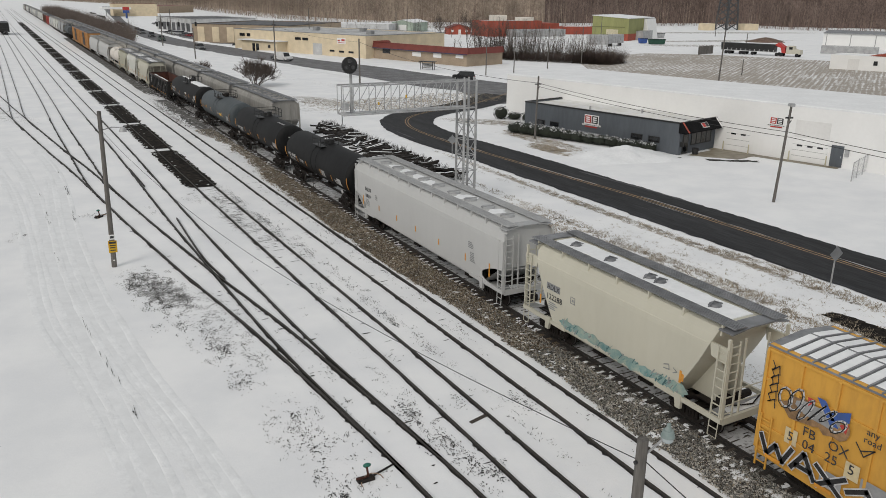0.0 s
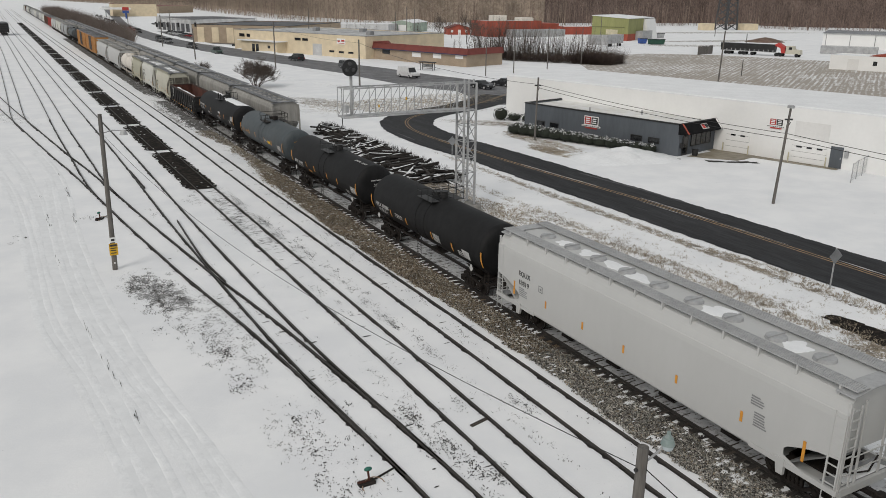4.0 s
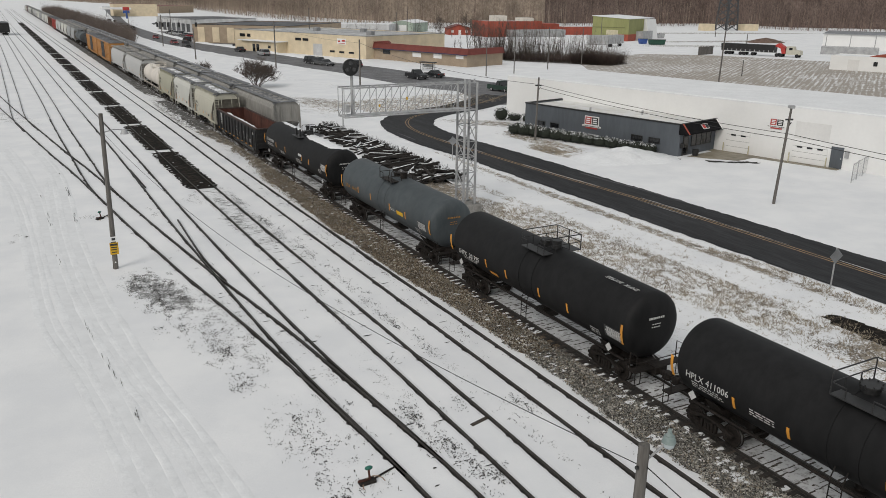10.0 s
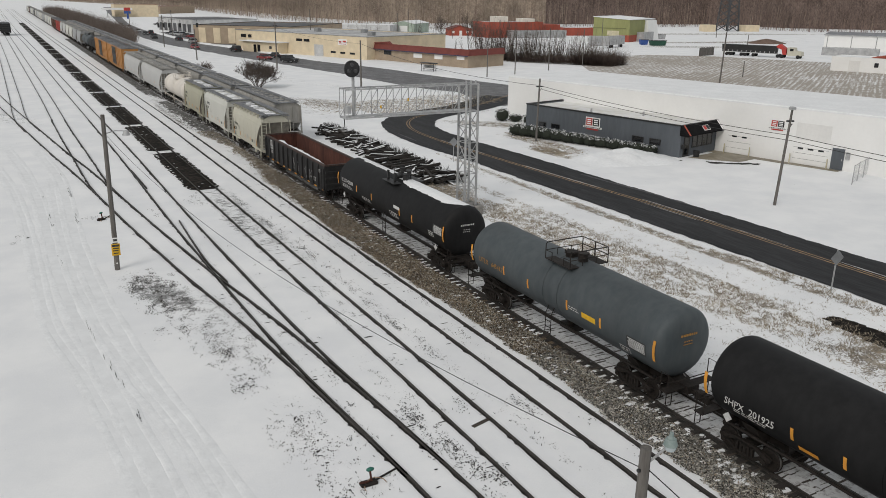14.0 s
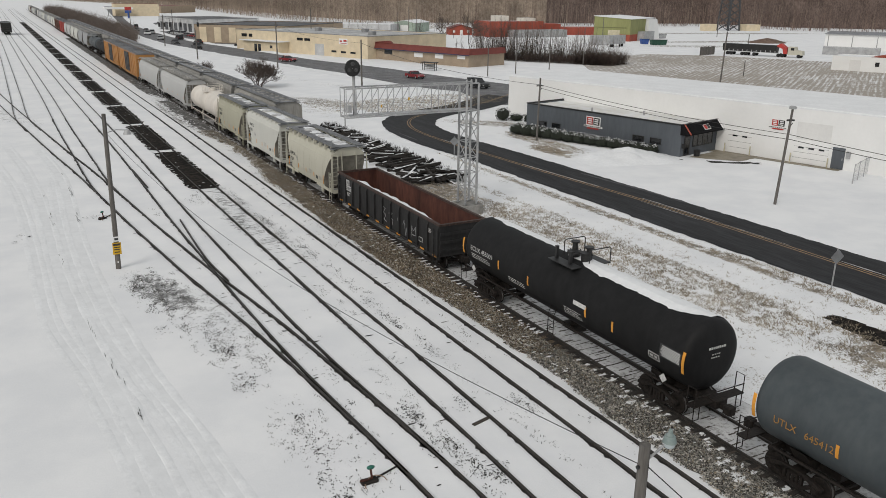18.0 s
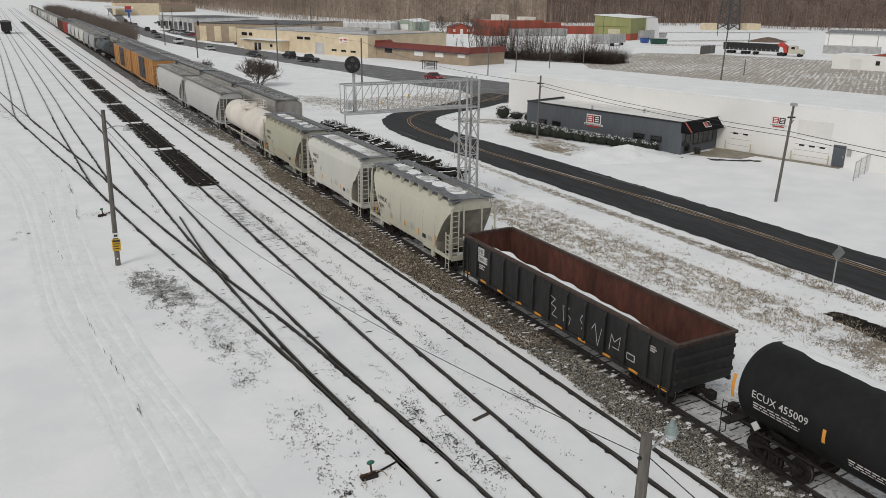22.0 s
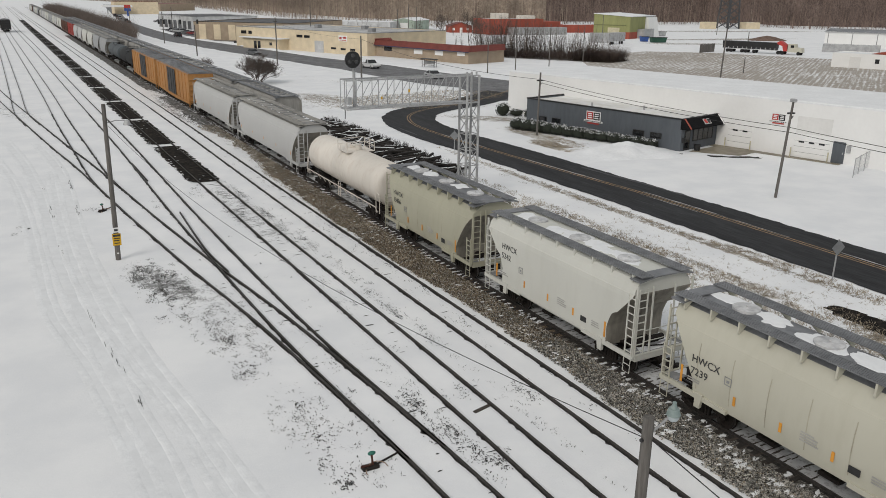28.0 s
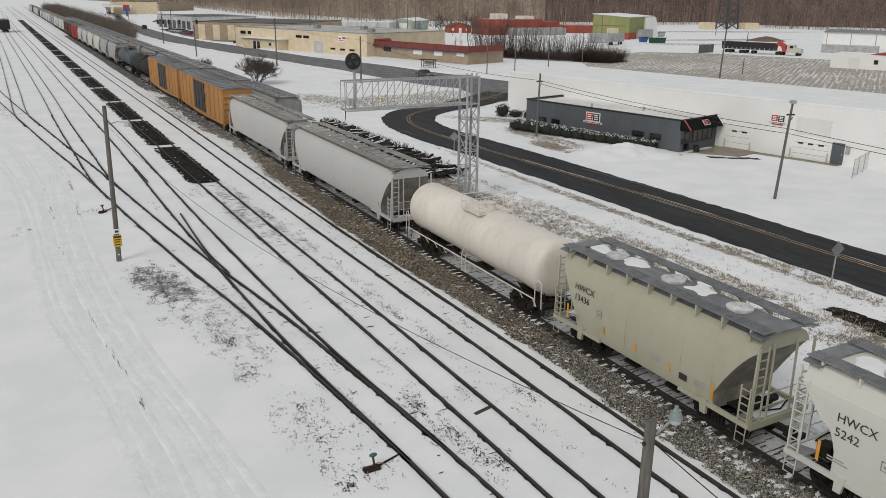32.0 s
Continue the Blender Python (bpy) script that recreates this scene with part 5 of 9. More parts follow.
def gondola(label, L=16.2):
    car = thing("gondola_car", Matrix(), label, "railway car", "cars of the freight train")
    h, z0, z1, w = L / 2, 1.05, 2.95, 1.55
    for q in (-1, 1):
        part("side_sheet", M().bb(*sorted((q * (w - 0.06), q * w)), -h, h, z0, z1), GONBLACK, car)
        part("end_sheet", M().bb(-w + 0.06, w - 0.06, *sorted((q * (h - 0.06), q * h)), z0, z1), GONBLACK, car)
        part("side_lining", M().bb(*sorted((q * (w - 0.075), q * (w - 0.061))), -h + 0.08, h - 0.08, z0 + 0.05, z1 - 0.02), RUST, car, "rust brown inner side")
        part("end_lining", M().bb(-w + 0.09, w - 0.09, *sorted((q * (h - 0.08), q * (h - 0.061))), z0 + 0.05, z1 - 0.02), RUST, car, "rust brown inner end")
        part("side_rim", M().bb(*sorted((q * (w - 0.1), q * (w + 0.08))), -h - 0.05, h + 0.05, z1, z1 + 0.12), RIMBROWN, car, "worn brown top rim")
        part("end_rim", M().bb(-w + 0.1, w - 0.1, *sorted((q * (h - 0.1), q * (h + 0.08))), z1, z1 + 0.12), RIMBROWN, car, "worn brown top rim")
        part("side_sill", M().bb(*sorted((q * (w - 0.05), q * (w + 0.06))), -h, h, 0.88, 1.06), GONBLACK, car)
    part("floor", M().bb(-w + 0.09, w - 0.09, -h + 0.09, h - 0.09, z0, z0 + 0.06), RUST, car, "rusty steel floor")
    for i in range(13):
        y = -h + 0.15 + (L - 0.3) * i / 12
        for q in (-1, 1):
            part("side_post", M().prism([(q * w, z0 - 0.05), (q * (w + 0.13), z0), (q * (w + 0.13), z1 - 0.25), (q * w, z1)], y - 0.07, y + 0.07, "y"), GONBLACK, car)
    for s in (-1, 1):
        for z in (1.45, 1.95, 2.45):
            part("end_rib", M().bb(-w, w, *sorted((s * h, s * (h + 0.1))), z - 0.08, z + 0.08), GONBLACK, car)
        ladder(car, -w - 0.1, s * (h - 0.4), 0.5, 2.7, GONBLACK, "y", 0.42, 6)
    part("centre_sill", M().bb(-0.2, 0.2, -h, h, 0.7, 1.0), STEEL, car)
    sn, k = M(), 40
    rings = []
    for i in range(k + 1):
        y = -h + 0.4 + (L - 0.8) * i / k
        e = 0.22 + 0.25 * max(0, noise.noise((3, y * 0.7, 1)) + 0.35)
        t = z1 - 0.02 + 0.3 * noise.noise((6, y * 0.8, 1)) - 0.5 * max(0, abs(y) - h + 2.2)
        rings.append([(-w + 0.1, y, z0 + 0.06), (-w + 0.1, y, t - 0.04), (-w + 0.35, y, t), (-w + 0.5 + e * 0.6, y, t - 0.08), (-w + 0.75 + e * 0.9, y, t - 0.5), (-w + 0.9 + e * 2.2, y, z0 + 0.08)])
    sn.loft(rings)
    part("snow_drift", sn, SNOW, car, "snow drift along the inside wall")
    for i in range(10):
        y = -h + 0.5 + (L - 1.0) * i / 9
        part("reflector", M().bb(-w - 0.075, -w - 0.06, y - 0.26, y + 0.26, 0.95, 1.06), REFLECT, car)
    trucks(car, h - 1.9)
    couplers(car, h)
    return car


def boxcar(label, L, paint, H=5.0, doors=True, name="boxcar", roofmat=None, ribs=14, dark_door=False, dw=1.6):
    car = thing(name, Matrix(), label, "railway car", "cars of the freight train")
    h, w, z0 = L / 2, 1.6, 1.05
    part("body", M().bev(-w, w, -h, h, z0, H - 0.12, 0.02), paint, car)
    rf = M().prism([(-w - 0.03, H - 0.14), (0, H + 0.02), (w + 0.03, H - 0.14), (w + 0.03, H - 0.2), (-w - 0.03, H - 0.2)], -h - 0.04, h + 0.04, "y")
    part("roof", rf, roofmat or ROOFGREY, car)
    nr = int(L / (0.46 if roofmat is None else 1.4))
    for i in range(nr):
        y = -h + 0.3 + i * (L - 1.0) / (nr - 1)
        part("roof_rib", M().prism([(-w, H - 0.135), (0, H + 0.025), (w, H - 0.135), (w, H - 0.09), (0, H + 0.07), (-w, H - 0.09)], y - (0.03 if roofmat is None else 0.06), y + (0.03 if roofmat is None else 0.06), "y"), roofmat or ROOFGREY, car)
        if roofmat is None:
            for s in (-1, 1):
                zz = lambda x: H + 0.02 - 0.16 * x / (w + 0.03)
                a, b = 0.05, w - 0.12 - 0.2 * rnd.random()
                part("roof_snow", M().add([(s * a, y + 0.05, zz(a) + 0.004), (s * b, y + 0.05, zz(b) + 0.004), (s * b, y + 0.39, zz(b) + 0.004), (s * a, y + 0.39, zz(a) + 0.004), (s * (a + 0.05), y + 0.08, zz(a) + 0.03), (s * (b - 0.05), y + 0.08, zz(b) + 0.03), (s * (b - 0.05), y + 0.36, zz(b) + 0.03), (s * (a + 0.05), y + 0.36, zz(a) + 0.03)],
                     [(4, 5, 6, 7), (0, 1, 5, 4), (1, 2, 6, 5), (2, 3, 7, 6), (3, 0, 4, 7)]), SNOW, car, "snow between the roof ribs")
    for i in range(ribs):
        y = -h + 0.05 + (L - 0.1) * i / (ribs - 1)
        for q in (-1, 1):
            if abs(y) > dw + 0.4 or not doors:
                part("side_post", M().prism([(q * w, z0), (q * (w + 0.07), z0 + 0.05), (q * (w + 0.07), H - 0.35), (q * w, H - 0.25)], y - 0.05, y + 0.05, "y"), paint, car)
    for q in (-1, 1):
        for z in (H - 0.3, H - 1.35, 1.95, 1.12):
            part("side_rail", M().bb(*sorted((q * w, q * (w + 0.045))), -h, h, z - 0.05, z + 0.05), paint, car)
        if doors:
            dm = BLACKTRIM if dark_door else paint
            part("door", M().bb(*sorted((q * (w + 0.05), q * (w + 0.1))), -dw, dw, z0 + 0.1, H - 0.35), dm, car, "sliding plug door")
            for y in (-0.62 * dw, 0, 0.62 * dw):
                part("door_rib", M().bb(*sorted((q * (w + 0.1), q * (w + 0.14))), y - 0.05, y + 0.05, z0 + 0.15, H - 0.4), dm, car)
        part("side_sill", M().prism([(-h, z0), (h, z0), (h, 0.85), (3.0, 0.62), (-3.0, 0.62), (-h, 0.85)], *sorted((q * (w - 0.1), q * (w - 0.02))), "x"), paint, car)
    for s in (-1, 1):
        for i in range(5):
            z = 1.4 + i * 0.68
            part("end_corrugation", M().prism([(s * h, z - 0.2), (s * (h + 0.08), z), (s * h, z + 0.2)], -w + 0.1, w - 0.1, "x"), paint, car)
        ladder(car, -w - 0.06, s * (h - 0.35), 0.45, 2.4, paint, "y", 0.42, 5)
    trucks(car, h - 2.0)
    couplers(car, h + 0.1)
    return car


TRAIN = []      # each car with the place of its middle along the track at 0 s


def hitch(car, a, b):
    TRAIN.append((car, (a + b) / 2))
    return car

def on_tank(car, y0, y1, z0, z1, mt, name="reflector", R=1.5, zc=2.6, off=0.008, label=""):
    """A plate that follows the curve of a tank's side."""
    m, n = M(), 5
    rows = []
    for i in range(n + 1):
        z = z0 + (z1 - z0) * i / n
        x = -math.sqrt((R + off) ** 2 - (z - zc) ** 2)
        rows.append([(x, y1, z), (x, y0, z)])
    m.loft(rows, caps=False, closed=False)
    return part(name, m, mt, car, label)


def tank_marks(car, refl, ends, z=2.15, end_z=2.4, plate=None, stencil=None, box=None, text_mt=None):
    """Reflectors, print and stencil panels on a tank car's side."""
    mt = text_mt or LETTERW
    for y in refl:
        on_tank(car, y - 0.06, y + 0.06, z - 0.24, z + 0.24, REFLECT)
    for y in ends:
        on_tank(car, y - 0.07, y + 0.07, end_z - 0.45, end_z + 0.45, REFLECT)
    for y, w, zz, rows in stencil or ():
        for i in range(rows):
            k = w * rnd.uniform(0.7, 1)
            x = y
            while x > y - k:
                d = min(rnd.uniform(0.08, 0.32), x - y + k)
                on_tank(car, x - d, x, zz - i * 0.1 - 0.045, zz - i * 0.1, mt, "small_print")
                x -= d + rnd.uniform(0.04, 0.08)
    if plate:
        y, w, zz, h = plate
        p = on_tank(car, y - w, y, zz - h, zz, BLACKTRIM, "data_panel", off=0.006)
        for i in range(8):
            on_tank(p, y - w + 0.06, y - 0.06 - 0.1 * rnd.random(), zz - 0.06 - (h - 0.1) * i / 8 - 0.035, zz - 0.06 - (h - 0.1) * i / 8, mt, "small_print", off=0.01)
    if box:
        y, zz = box
        p = on_tank(car, y - 0.62, y, zz - 0.3, zz, mt, "stencil_frame", off=0.006)
        on_tank(p, y - 0.58, y - 0.04, zz - 0.26, zz - 0.04, BLACKTRIM, "stencil_field", off=0.01)
        on_tank(p, y - 0.27, y - 0.1, zz - 0.2, zz - 0.1, mt, "stencil_mark", off=0.014)
        on_tank(p, y - 0.5, y - 0.36, zz - 0.2, zz - 0.1, mt, "stencil_mark", off=0.014)


def placards(car, h):
    """Small white diamond placards near the ends and print on the end heads."""
    for s in (-1, 1):
        y = s * (h - 1.5)
        part("placard", M().loft([[(-1.46, y, 1.35), (-1.46, y + 0.2, 1.55), (-1.46, y, 1.75), (-1.46, y - 0.2, 1.55)], [(-1.44, y, 1.35), (-1.44, y + 0.2, 1.55), (-1.44, y, 1.75), (-1.44, y - 0.2, 1.55)]]), LETTERW, car, "white diamond placard")


def head_print(car, h, mt=None):
    """Print on the head that faces the camera."""
    m = M()
    for i, (w, z) in enumerate(((0.8, 3.0), (0.4, 2.75), (0.45, 2.62))):
        hgt = 0.09 if i == 0 else 0.04
        k = -w / 2
        while k < w / 2:
            d = rnd.uniform(0.08, 0.14)
            m.bb(k, k + d * 0.6, -h + 0.31, -h + 0.33, z, z + hgt)
            k += d
    tagged(part("head_print", m, mt or LETTERW, car), kind="stuff")


def stencil_box(car, y, z, x, w=0.32):
    """A thin square outline with a mark in it."""
    m = M()
    for a, b, c, d in ((y, y + w, z, z + 0.03), (y, y + w, z + w - 0.03, z + w), (y, y + 0.03, z, z + w), (y + w - 0.03, y + w, z, z + w), (y + 0.1, y + 0.22, z + 0.1, z + 0.2)):
        m.bb(x - 0.01, x - 0.004, a, b, c, d)
    part("stencil", m, GREYPART, car)


def side_reflectors(car, ys, z, x=-1.59):
    for y, h in ys:
        part("reflector", M().bb(x - 0.006, x + 0.004, y - 0.055, y + 0.055, z - h / 2, z + h / 2), REFLECT, car)


def strokes(car, pts_list, r, mt, x, name="graffiti"):
    """Sprayed lines: flat bands along points (y, z)."""
    for pts in pts_list:
        m = M()
        for a, b in zip(pts, pts[1:]):
            d = Vector((b[0] - a[0], b[1] - a[1]))
            if d.length < 1e-4:
                continue
            d.normalize()
            n = Vector((-d.y, d.x)) * r
            a2, b2 = Vector(a) - d * r * 0.6, Vector(b) + d * r * 0.6
            m.add([(x, *(a2 + n)), (x, *(b2 + n)), (x, *(b2 - n)), (x, *(a2 - n))], [(0, 1, 2, 3)])
        part(name, m, mt, car)


def blob(car, y, z, ry, rz, mt, x, n=14, name="graffiti_fill", seed=1):
    r = random.Random(seed)
    pts = [(x, y + ry * math.cos(2 * math.pi * i / n) * r.uniform(0.7, 1.1), z + rz * math.sin(2 * math.pi * i / n) * r.uniform(0.7, 1.1)) for i in range(n)]
    part(name, M().add(pts, [tuple(range(n))]), mt, car)


# yellow boxcar with its sprayed side
c = hitch(boxcar("yellow boxcar with black and white graffiti and snowy roof", 16.9, BOXYELLOW), -1.6, 15.3)
xs = -1.68
for tx, y, z in (("FB", 6.75, 2.42), ("OX", 5.85, 2.42), ("5", 7.25, 1.98), ("04", 6.7, 1.98), ("25", 5.9, 1.98), ("5", 5.1, 1.98)):
    words(c, tx, 0.46, y, z, LETTERK, xs)
for y, z, w in ((7.3, 1.95, 0.4), (5.15, 1.9, 0.42), (5.9, 1.2, 0.7), (4.6, 1.6, 0.8)):
    part("patch", M().bb(xs + 0.012, xs + 0.02, y - w, y + 0.05, z - 0.1, z + 0.45), TANPATCH if w < 0.5 else GREYPART, c)
blob(c, 6.3, 3.3, 0.9, 0.3, GREYPART, xs + 0.002, seed=5)
blob(c, 6.9, 3.15, 0.75, 0.5, SPRAYB, xs + 0.004, seed=2)
blob(c, 5.9, 3.2, 0.7, 0.48, SPRAYB, xs + 0.003, seed=3)
for i in range(6):
    y = 7.5 - i * 0.38
    z = 3.38 + 0.1 * math.sin(i * 2.1)
    loop = [(y + 0.24 * math.cos(a * 0.7 + i), z + (0.34 + 0.1 * math.sin(i)) * math.sin(a * 0.7 + i * 0.5)) for a in range(10)]
    strokes(c, [loop], 0.03, SPRAYW, xs - 0.004)
    strokes(c, [[(p[0] * 1.0 + 0.05, p[1] - 0.06) for p in loop]], 0.018, SPRAYK, xs - 0.008)
part("red_arrow", M().add([(xs - 0.002, 6.75, 3.75), (xs - 0.002, 6.45, 3.75), (xs - 0.002, 6.7, 3.45)], [(0, 1, 2)]), RED, c)
part("blue_arrow", M().add([(xs - 0.002, 6.45, 3.9), (xs - 0.002, 6.15, 3.9), (xs - 0.002, 5.6, 3.2), (xs - 0.002, 5.9, 3.2)], [(0, 1, 2, 3)]), BLUE, c)
part("blue_arrow", M().add([(xs - 0.002, 6.0, 3.6), (xs - 0.002, 5.3, 3.9), (xs - 0.002, 5.3, 3.55), (xs - 0.002, 5.9, 3.35)], [(0, 1, 2, 3)]), BLUE, c)
part("red_arrow", M().add([(xs - 0.002, 5.6, 3.35), (xs - 0.002, 5.3, 3.5), (xs - 0.002, 5.35, 3.15)], [(0, 1, 2)]), RED, c)
big = [[(8.2, 1.95), (7.9, 1.15), (7.6, 1.75), (7.3, 1.1), (7.0, 2.0)], [(6.95, 1.15), (6.55, 2.1), (6.1, 1.1)], [(6.8, 1.4), (6.25, 1.4)], [(6.1, 1.95), (5.1, 1.0)], [(5.1, 2.0), (6.0, 1.05)], [(5.0, 1.5), (4.4, 2.0), (3.9, 1.2), (4.6, 1.1)], [(3.6, 1.9), (3.2, 1.1), (2.8, 1.9)]]
big = [[(y, 1.0 + (z - 1.0) * 0.72) for y, z in q] for q in big]
strokes(c, big, 0.12, SPRAYW, xs - 0.004)
strokes(c, big, 0.075, SPRAYK, xs - 0.008)
for k in range(5):
    strokes(c, [[(8.2 - 0.1 * rnd.random(), 4.4 - k * 0.3), (8.05, 4.2 - k * 0.3), (8.15, 4.05 - k * 0.28), (7.9, 4.3 - k * 0.3), (7.85, 4.0 - k * 0.3)]], 0.02, SPRAYK, xs - 0.003)
strokes(c, [[(5.0, 3.1), (4.7, 2.75), (4.4, 3.1), (4.8, 2.9)]], 0.02, SPRAYK, xs - 0.003)
words(c, "any", 0.3, 4.75, 3.5, LETTERK, xs - 0.002)
words(c, "road", 0.3, 4.8, 3.22, LETTERK, xs - 0.002)
for y in (7.65, 5.75, 3.8):
    part("reflector", M().bb(xs - 0.014, xs - 0.009, y - 0.3, y + 0.3, 0.95, 1.07), REFLECT, c)

# cream hopper with teal paint along its sill
c = hitch(hopper("cream covered hopper car with teal graffiti along its sill", 12.6, CREAM, ROOFGREY, "diag", 4.6, 2, snow=0.7, gussets=7), 16.8, 29.4)
words(c, "122288", 0.4, 4.4, 2.22, LETTERK, -1.6)
part("logo_panel", M().bb(-1.604, -1.59, 3.4, 4.4, 2.68, 3.0), GREYPART, c)
words(c, "ADLX", 0.36, 4.36, 2.71, LETTERK, -1.606)
bars(c, 4.2, 2.1, 0.7, 4, GREYPART, -1.594)
stencil_box(c, 2.3, 2.55, -1.585)
for k in range(9):
    y = 2.7 - k * 0.85
    blob(c, y, 1.42 + 0.06 * math.sin(k), 0.6, 0.24 + 0.05 * math.sin(k * 1.7), SPRAYT2 if k % 3 else SPRAYT, -1.594 - 0.001 * (k % 3), 22, seed=k + 20)
_g = random.Random(9)
for k in range(60):
    y, z = _g.uniform(-4.4, 3.1), _g.uniform(1.2, 1.55)
    strokes(c, [[(y, z), (y - _g.uniform(0.03, 0.2), z + _g.uniform(0.1, 0.3))]], _g.uniform(0.012, 0.04), _g.choice((TEALDARK, SPRAYT, SPRAYT2, GREYPART)), -1.6 - 0.0008 * (k % 6))
side_reflectors(c, ((4.85, 0.45), (-4.18, 0.5), (-4.3, 0.3)), 2.0, -1.592)
strokes(c, [[(-3.3, 2.15), (-3.55, 2.25), (-3.6, 2.05), (-3.3, 2.0)], [(-3.8, 2.2), (-4.0, 2.1), (-3.8, 2.0)]], 0.02, GREYPART, -1.594)

# long pale grey hopper
c = hitch(hopper("pale grey covered hopper car with long smooth sides", 19.7, LIGHTGREY, PALEBOARD, "long", 4.55, 4, snow=0.75, gussets=13), 31.2, 50.9)
words(c, "EQUX", 0.36, 7.85, 2.72, LETTERK, -1.6)
words(c, "18819", 0.36, 7.85, 2.26, LETTERK, -1.6)
bars(c, 7.8, 2.12, 0.8, 5, GREYPART, -1.592)
stencil_box(c, 5.85, 2.4, -1.585)
bars(c, -6.3, 2.95, 0.6, 4, GREYPART, -1.592)
bars(c, -6.5, 2.4, 0.6, 6, GREYPART, -1.592)
side_reflectors(c, ((8.2, 0.7), (5.55, 0.35), (2.8, 0.35), (0.1, 0.35), (-2.9, 0.35), (-6.0, 0.4), (-8.5, 0.75)), 1.95, -1.592)
c = hitch(tank("black tank car with white lettering and amber strips", 15.3, BLACKCAR, dome_y=0.1), 52.2, 67.5)
words(c, "HPLX 411006", 0.36, 6.55, 2.22, LETTERW, -1.5)
tank_marks(c, (4.3, 2.02, -1.42, -3.93), (7.28, -7.2), 2.12, 2.3, (-1.55, 0.95, 2.4, 0.6), ((6.3, 1.6, 2.1, 3), (3.6, 1.1, 2.28, 3)), (-4.6, 2.15))
placards(c, 7.65), head_print(c, 7.65)
on_tank(c, -5.9, -5.1, 1.85, 2.35, LETTERW, "data_panel", off=0.006)
c = hitch(tank("black tank car with white lettering and yellow plate", 15.6, BLACKCAR, dome_y=0.06), 69.25, 84.95)
words(c, "SHPX  201925", 0.36, 6.5, 2.07, LETTERW, -1.495)
tank_marks(c, (3.7, 1.78, -1.1, -3.35), (7.43, -7.06), 2.24, 2.4, (-5.95, 1.1, 2.5, 0.55), ((6.2, 1.9, 1.95, 2),), (-4.9, 2.0))
on_tank(c, 2.75, 3.5, 1.72, 1.9, REFLECT, "yellow_plate")
placards(c, 7.8), head_print(c, 7.8)
top = words(c, "SHPX  201925", 0.34, 0, 0, LETTERW)
top.matrix_basis = Matrix.Translation((-0.35, -6.75, 4.085)) @ pose(0, 0, 0, 0, 0, 90)
c = hitch(tank("slate grey tank car with ochre lettering and yellow plate", 15.3, GREYTANK, fit=STEEL), 86.6, 101.9)
words(c, "UTLX", 0.36, 6.3, 2.3, LETTERY, -1.51)
words(c, "645412", 0.36, 5.1, 2.3, LETTERY, -1.51)
tank_marks(c, (3.93, 1.76, -1.37, -3.72), (7.13, -7.0), 2.45, 2.5, (-5.4, 1.15, 2.6, 0.55), ((-1.5, 0.8, 2.5, 2),), (-4.9, 1.98), LETTERW)
on_tank(c, -3.4, -2.45, 2.26, 2.52, YELLOWSIGN, "yellow_plate", label="yellow commodity plate")
head_print(c, 7.65, LETTERY)
c = hitch(tank("black tank car with snow lying along its top", 17.6, BLACKCAR, snow=True, dome_y=0.12, rails="hoops"), 104.18, 121.78)
words(c, "ECUX 455009", 0.38, 7.6, 2.58, LETTERW, -1.515)
tank_marks(c, (4.78, 2.1, -2.38, -4.2), (8.4, -8.26), 2.52, 2.6, (-7.0, 1.15, 2.95, 0.55), ((7.5, 1.9, 2.42, 3), (3.9, 1.5, 2.2, 3), (-0.8, 1.3, 2.28, 4)), (-6.4, 2.4))
on_tank(c, -2.4, -1.5, 2.62, 2.82, LETTERW, "data_panel")
placards(c, 8.8), head_print(c, 8.8)

c = hitch(gondola("empty black gondola car with rusty inside and snow drift"), 124.1, 140.2)
gx = -1.63
for z, w in ((2.4, 0.6), (1.98, 0.92)):
    part("white_panel", M().bb(gx + 0.05, gx + 0.062, 6.55 - w, 6.55, z, z + 0.38), LETTERW, c, "white stencil panel")
words(c, "NS", 0.34, 6.45, 2.47, LETTERK, gx + 0.044)
words(c, "210012", 0.3, 6.52, 2.07, LETTERK, gx + 0.044)
bars(c, 6.4, 1.85, 0.6, 3, LETTERW, gx + 0.05)
gr = [[(0.0, 2.3), (-0.4, 2.2), (-0.1, 1.9), (-0.5, 1.8), (-0.2, 1.4), (-0.6, 1.35)], [(-1.1, 1.4), (-1.0, 2.1), (-1.5, 2.15), (-1.2, 1.85), (-1.6, 1.7), (-1.5, 1.35)], [(-2.4, 2.15), (-2.3, 1.9), (-2.45, 1.75), (-2.6, 1.95), (-2.4, 2.15)], [(-2.4, 1.55), (-2.45, 1.5)],
       [(-3.1, 1.8), (-3.3, 2.1), (-3.55, 1.15), (-3.75, 2.0), (-3.9, 1.9)], [(-4.3, 1.3), (-4.4, 2.05), (-4.6, 1.75), (-4.95, 2.1), (-4.9, 1.5), (-4.5, 1.5)]]
strokes(c, gr, 0.015, SPRAYW, gx + 0.06)
part("stencil_frame", M().bb(gx + 0.05, gx + 0.06, -5.9, -5.4, 1.35, 1.65), LETTERW, c)
part("stencil_field", M().bb(gx + 0.045, gx + 0.05, -5.86, -5.44, 1.39, 1.61), BLACKTRIM, c)
bars(c, -6.6, 2.5, 0.5, 3, LETTERW, gx + 0.05)

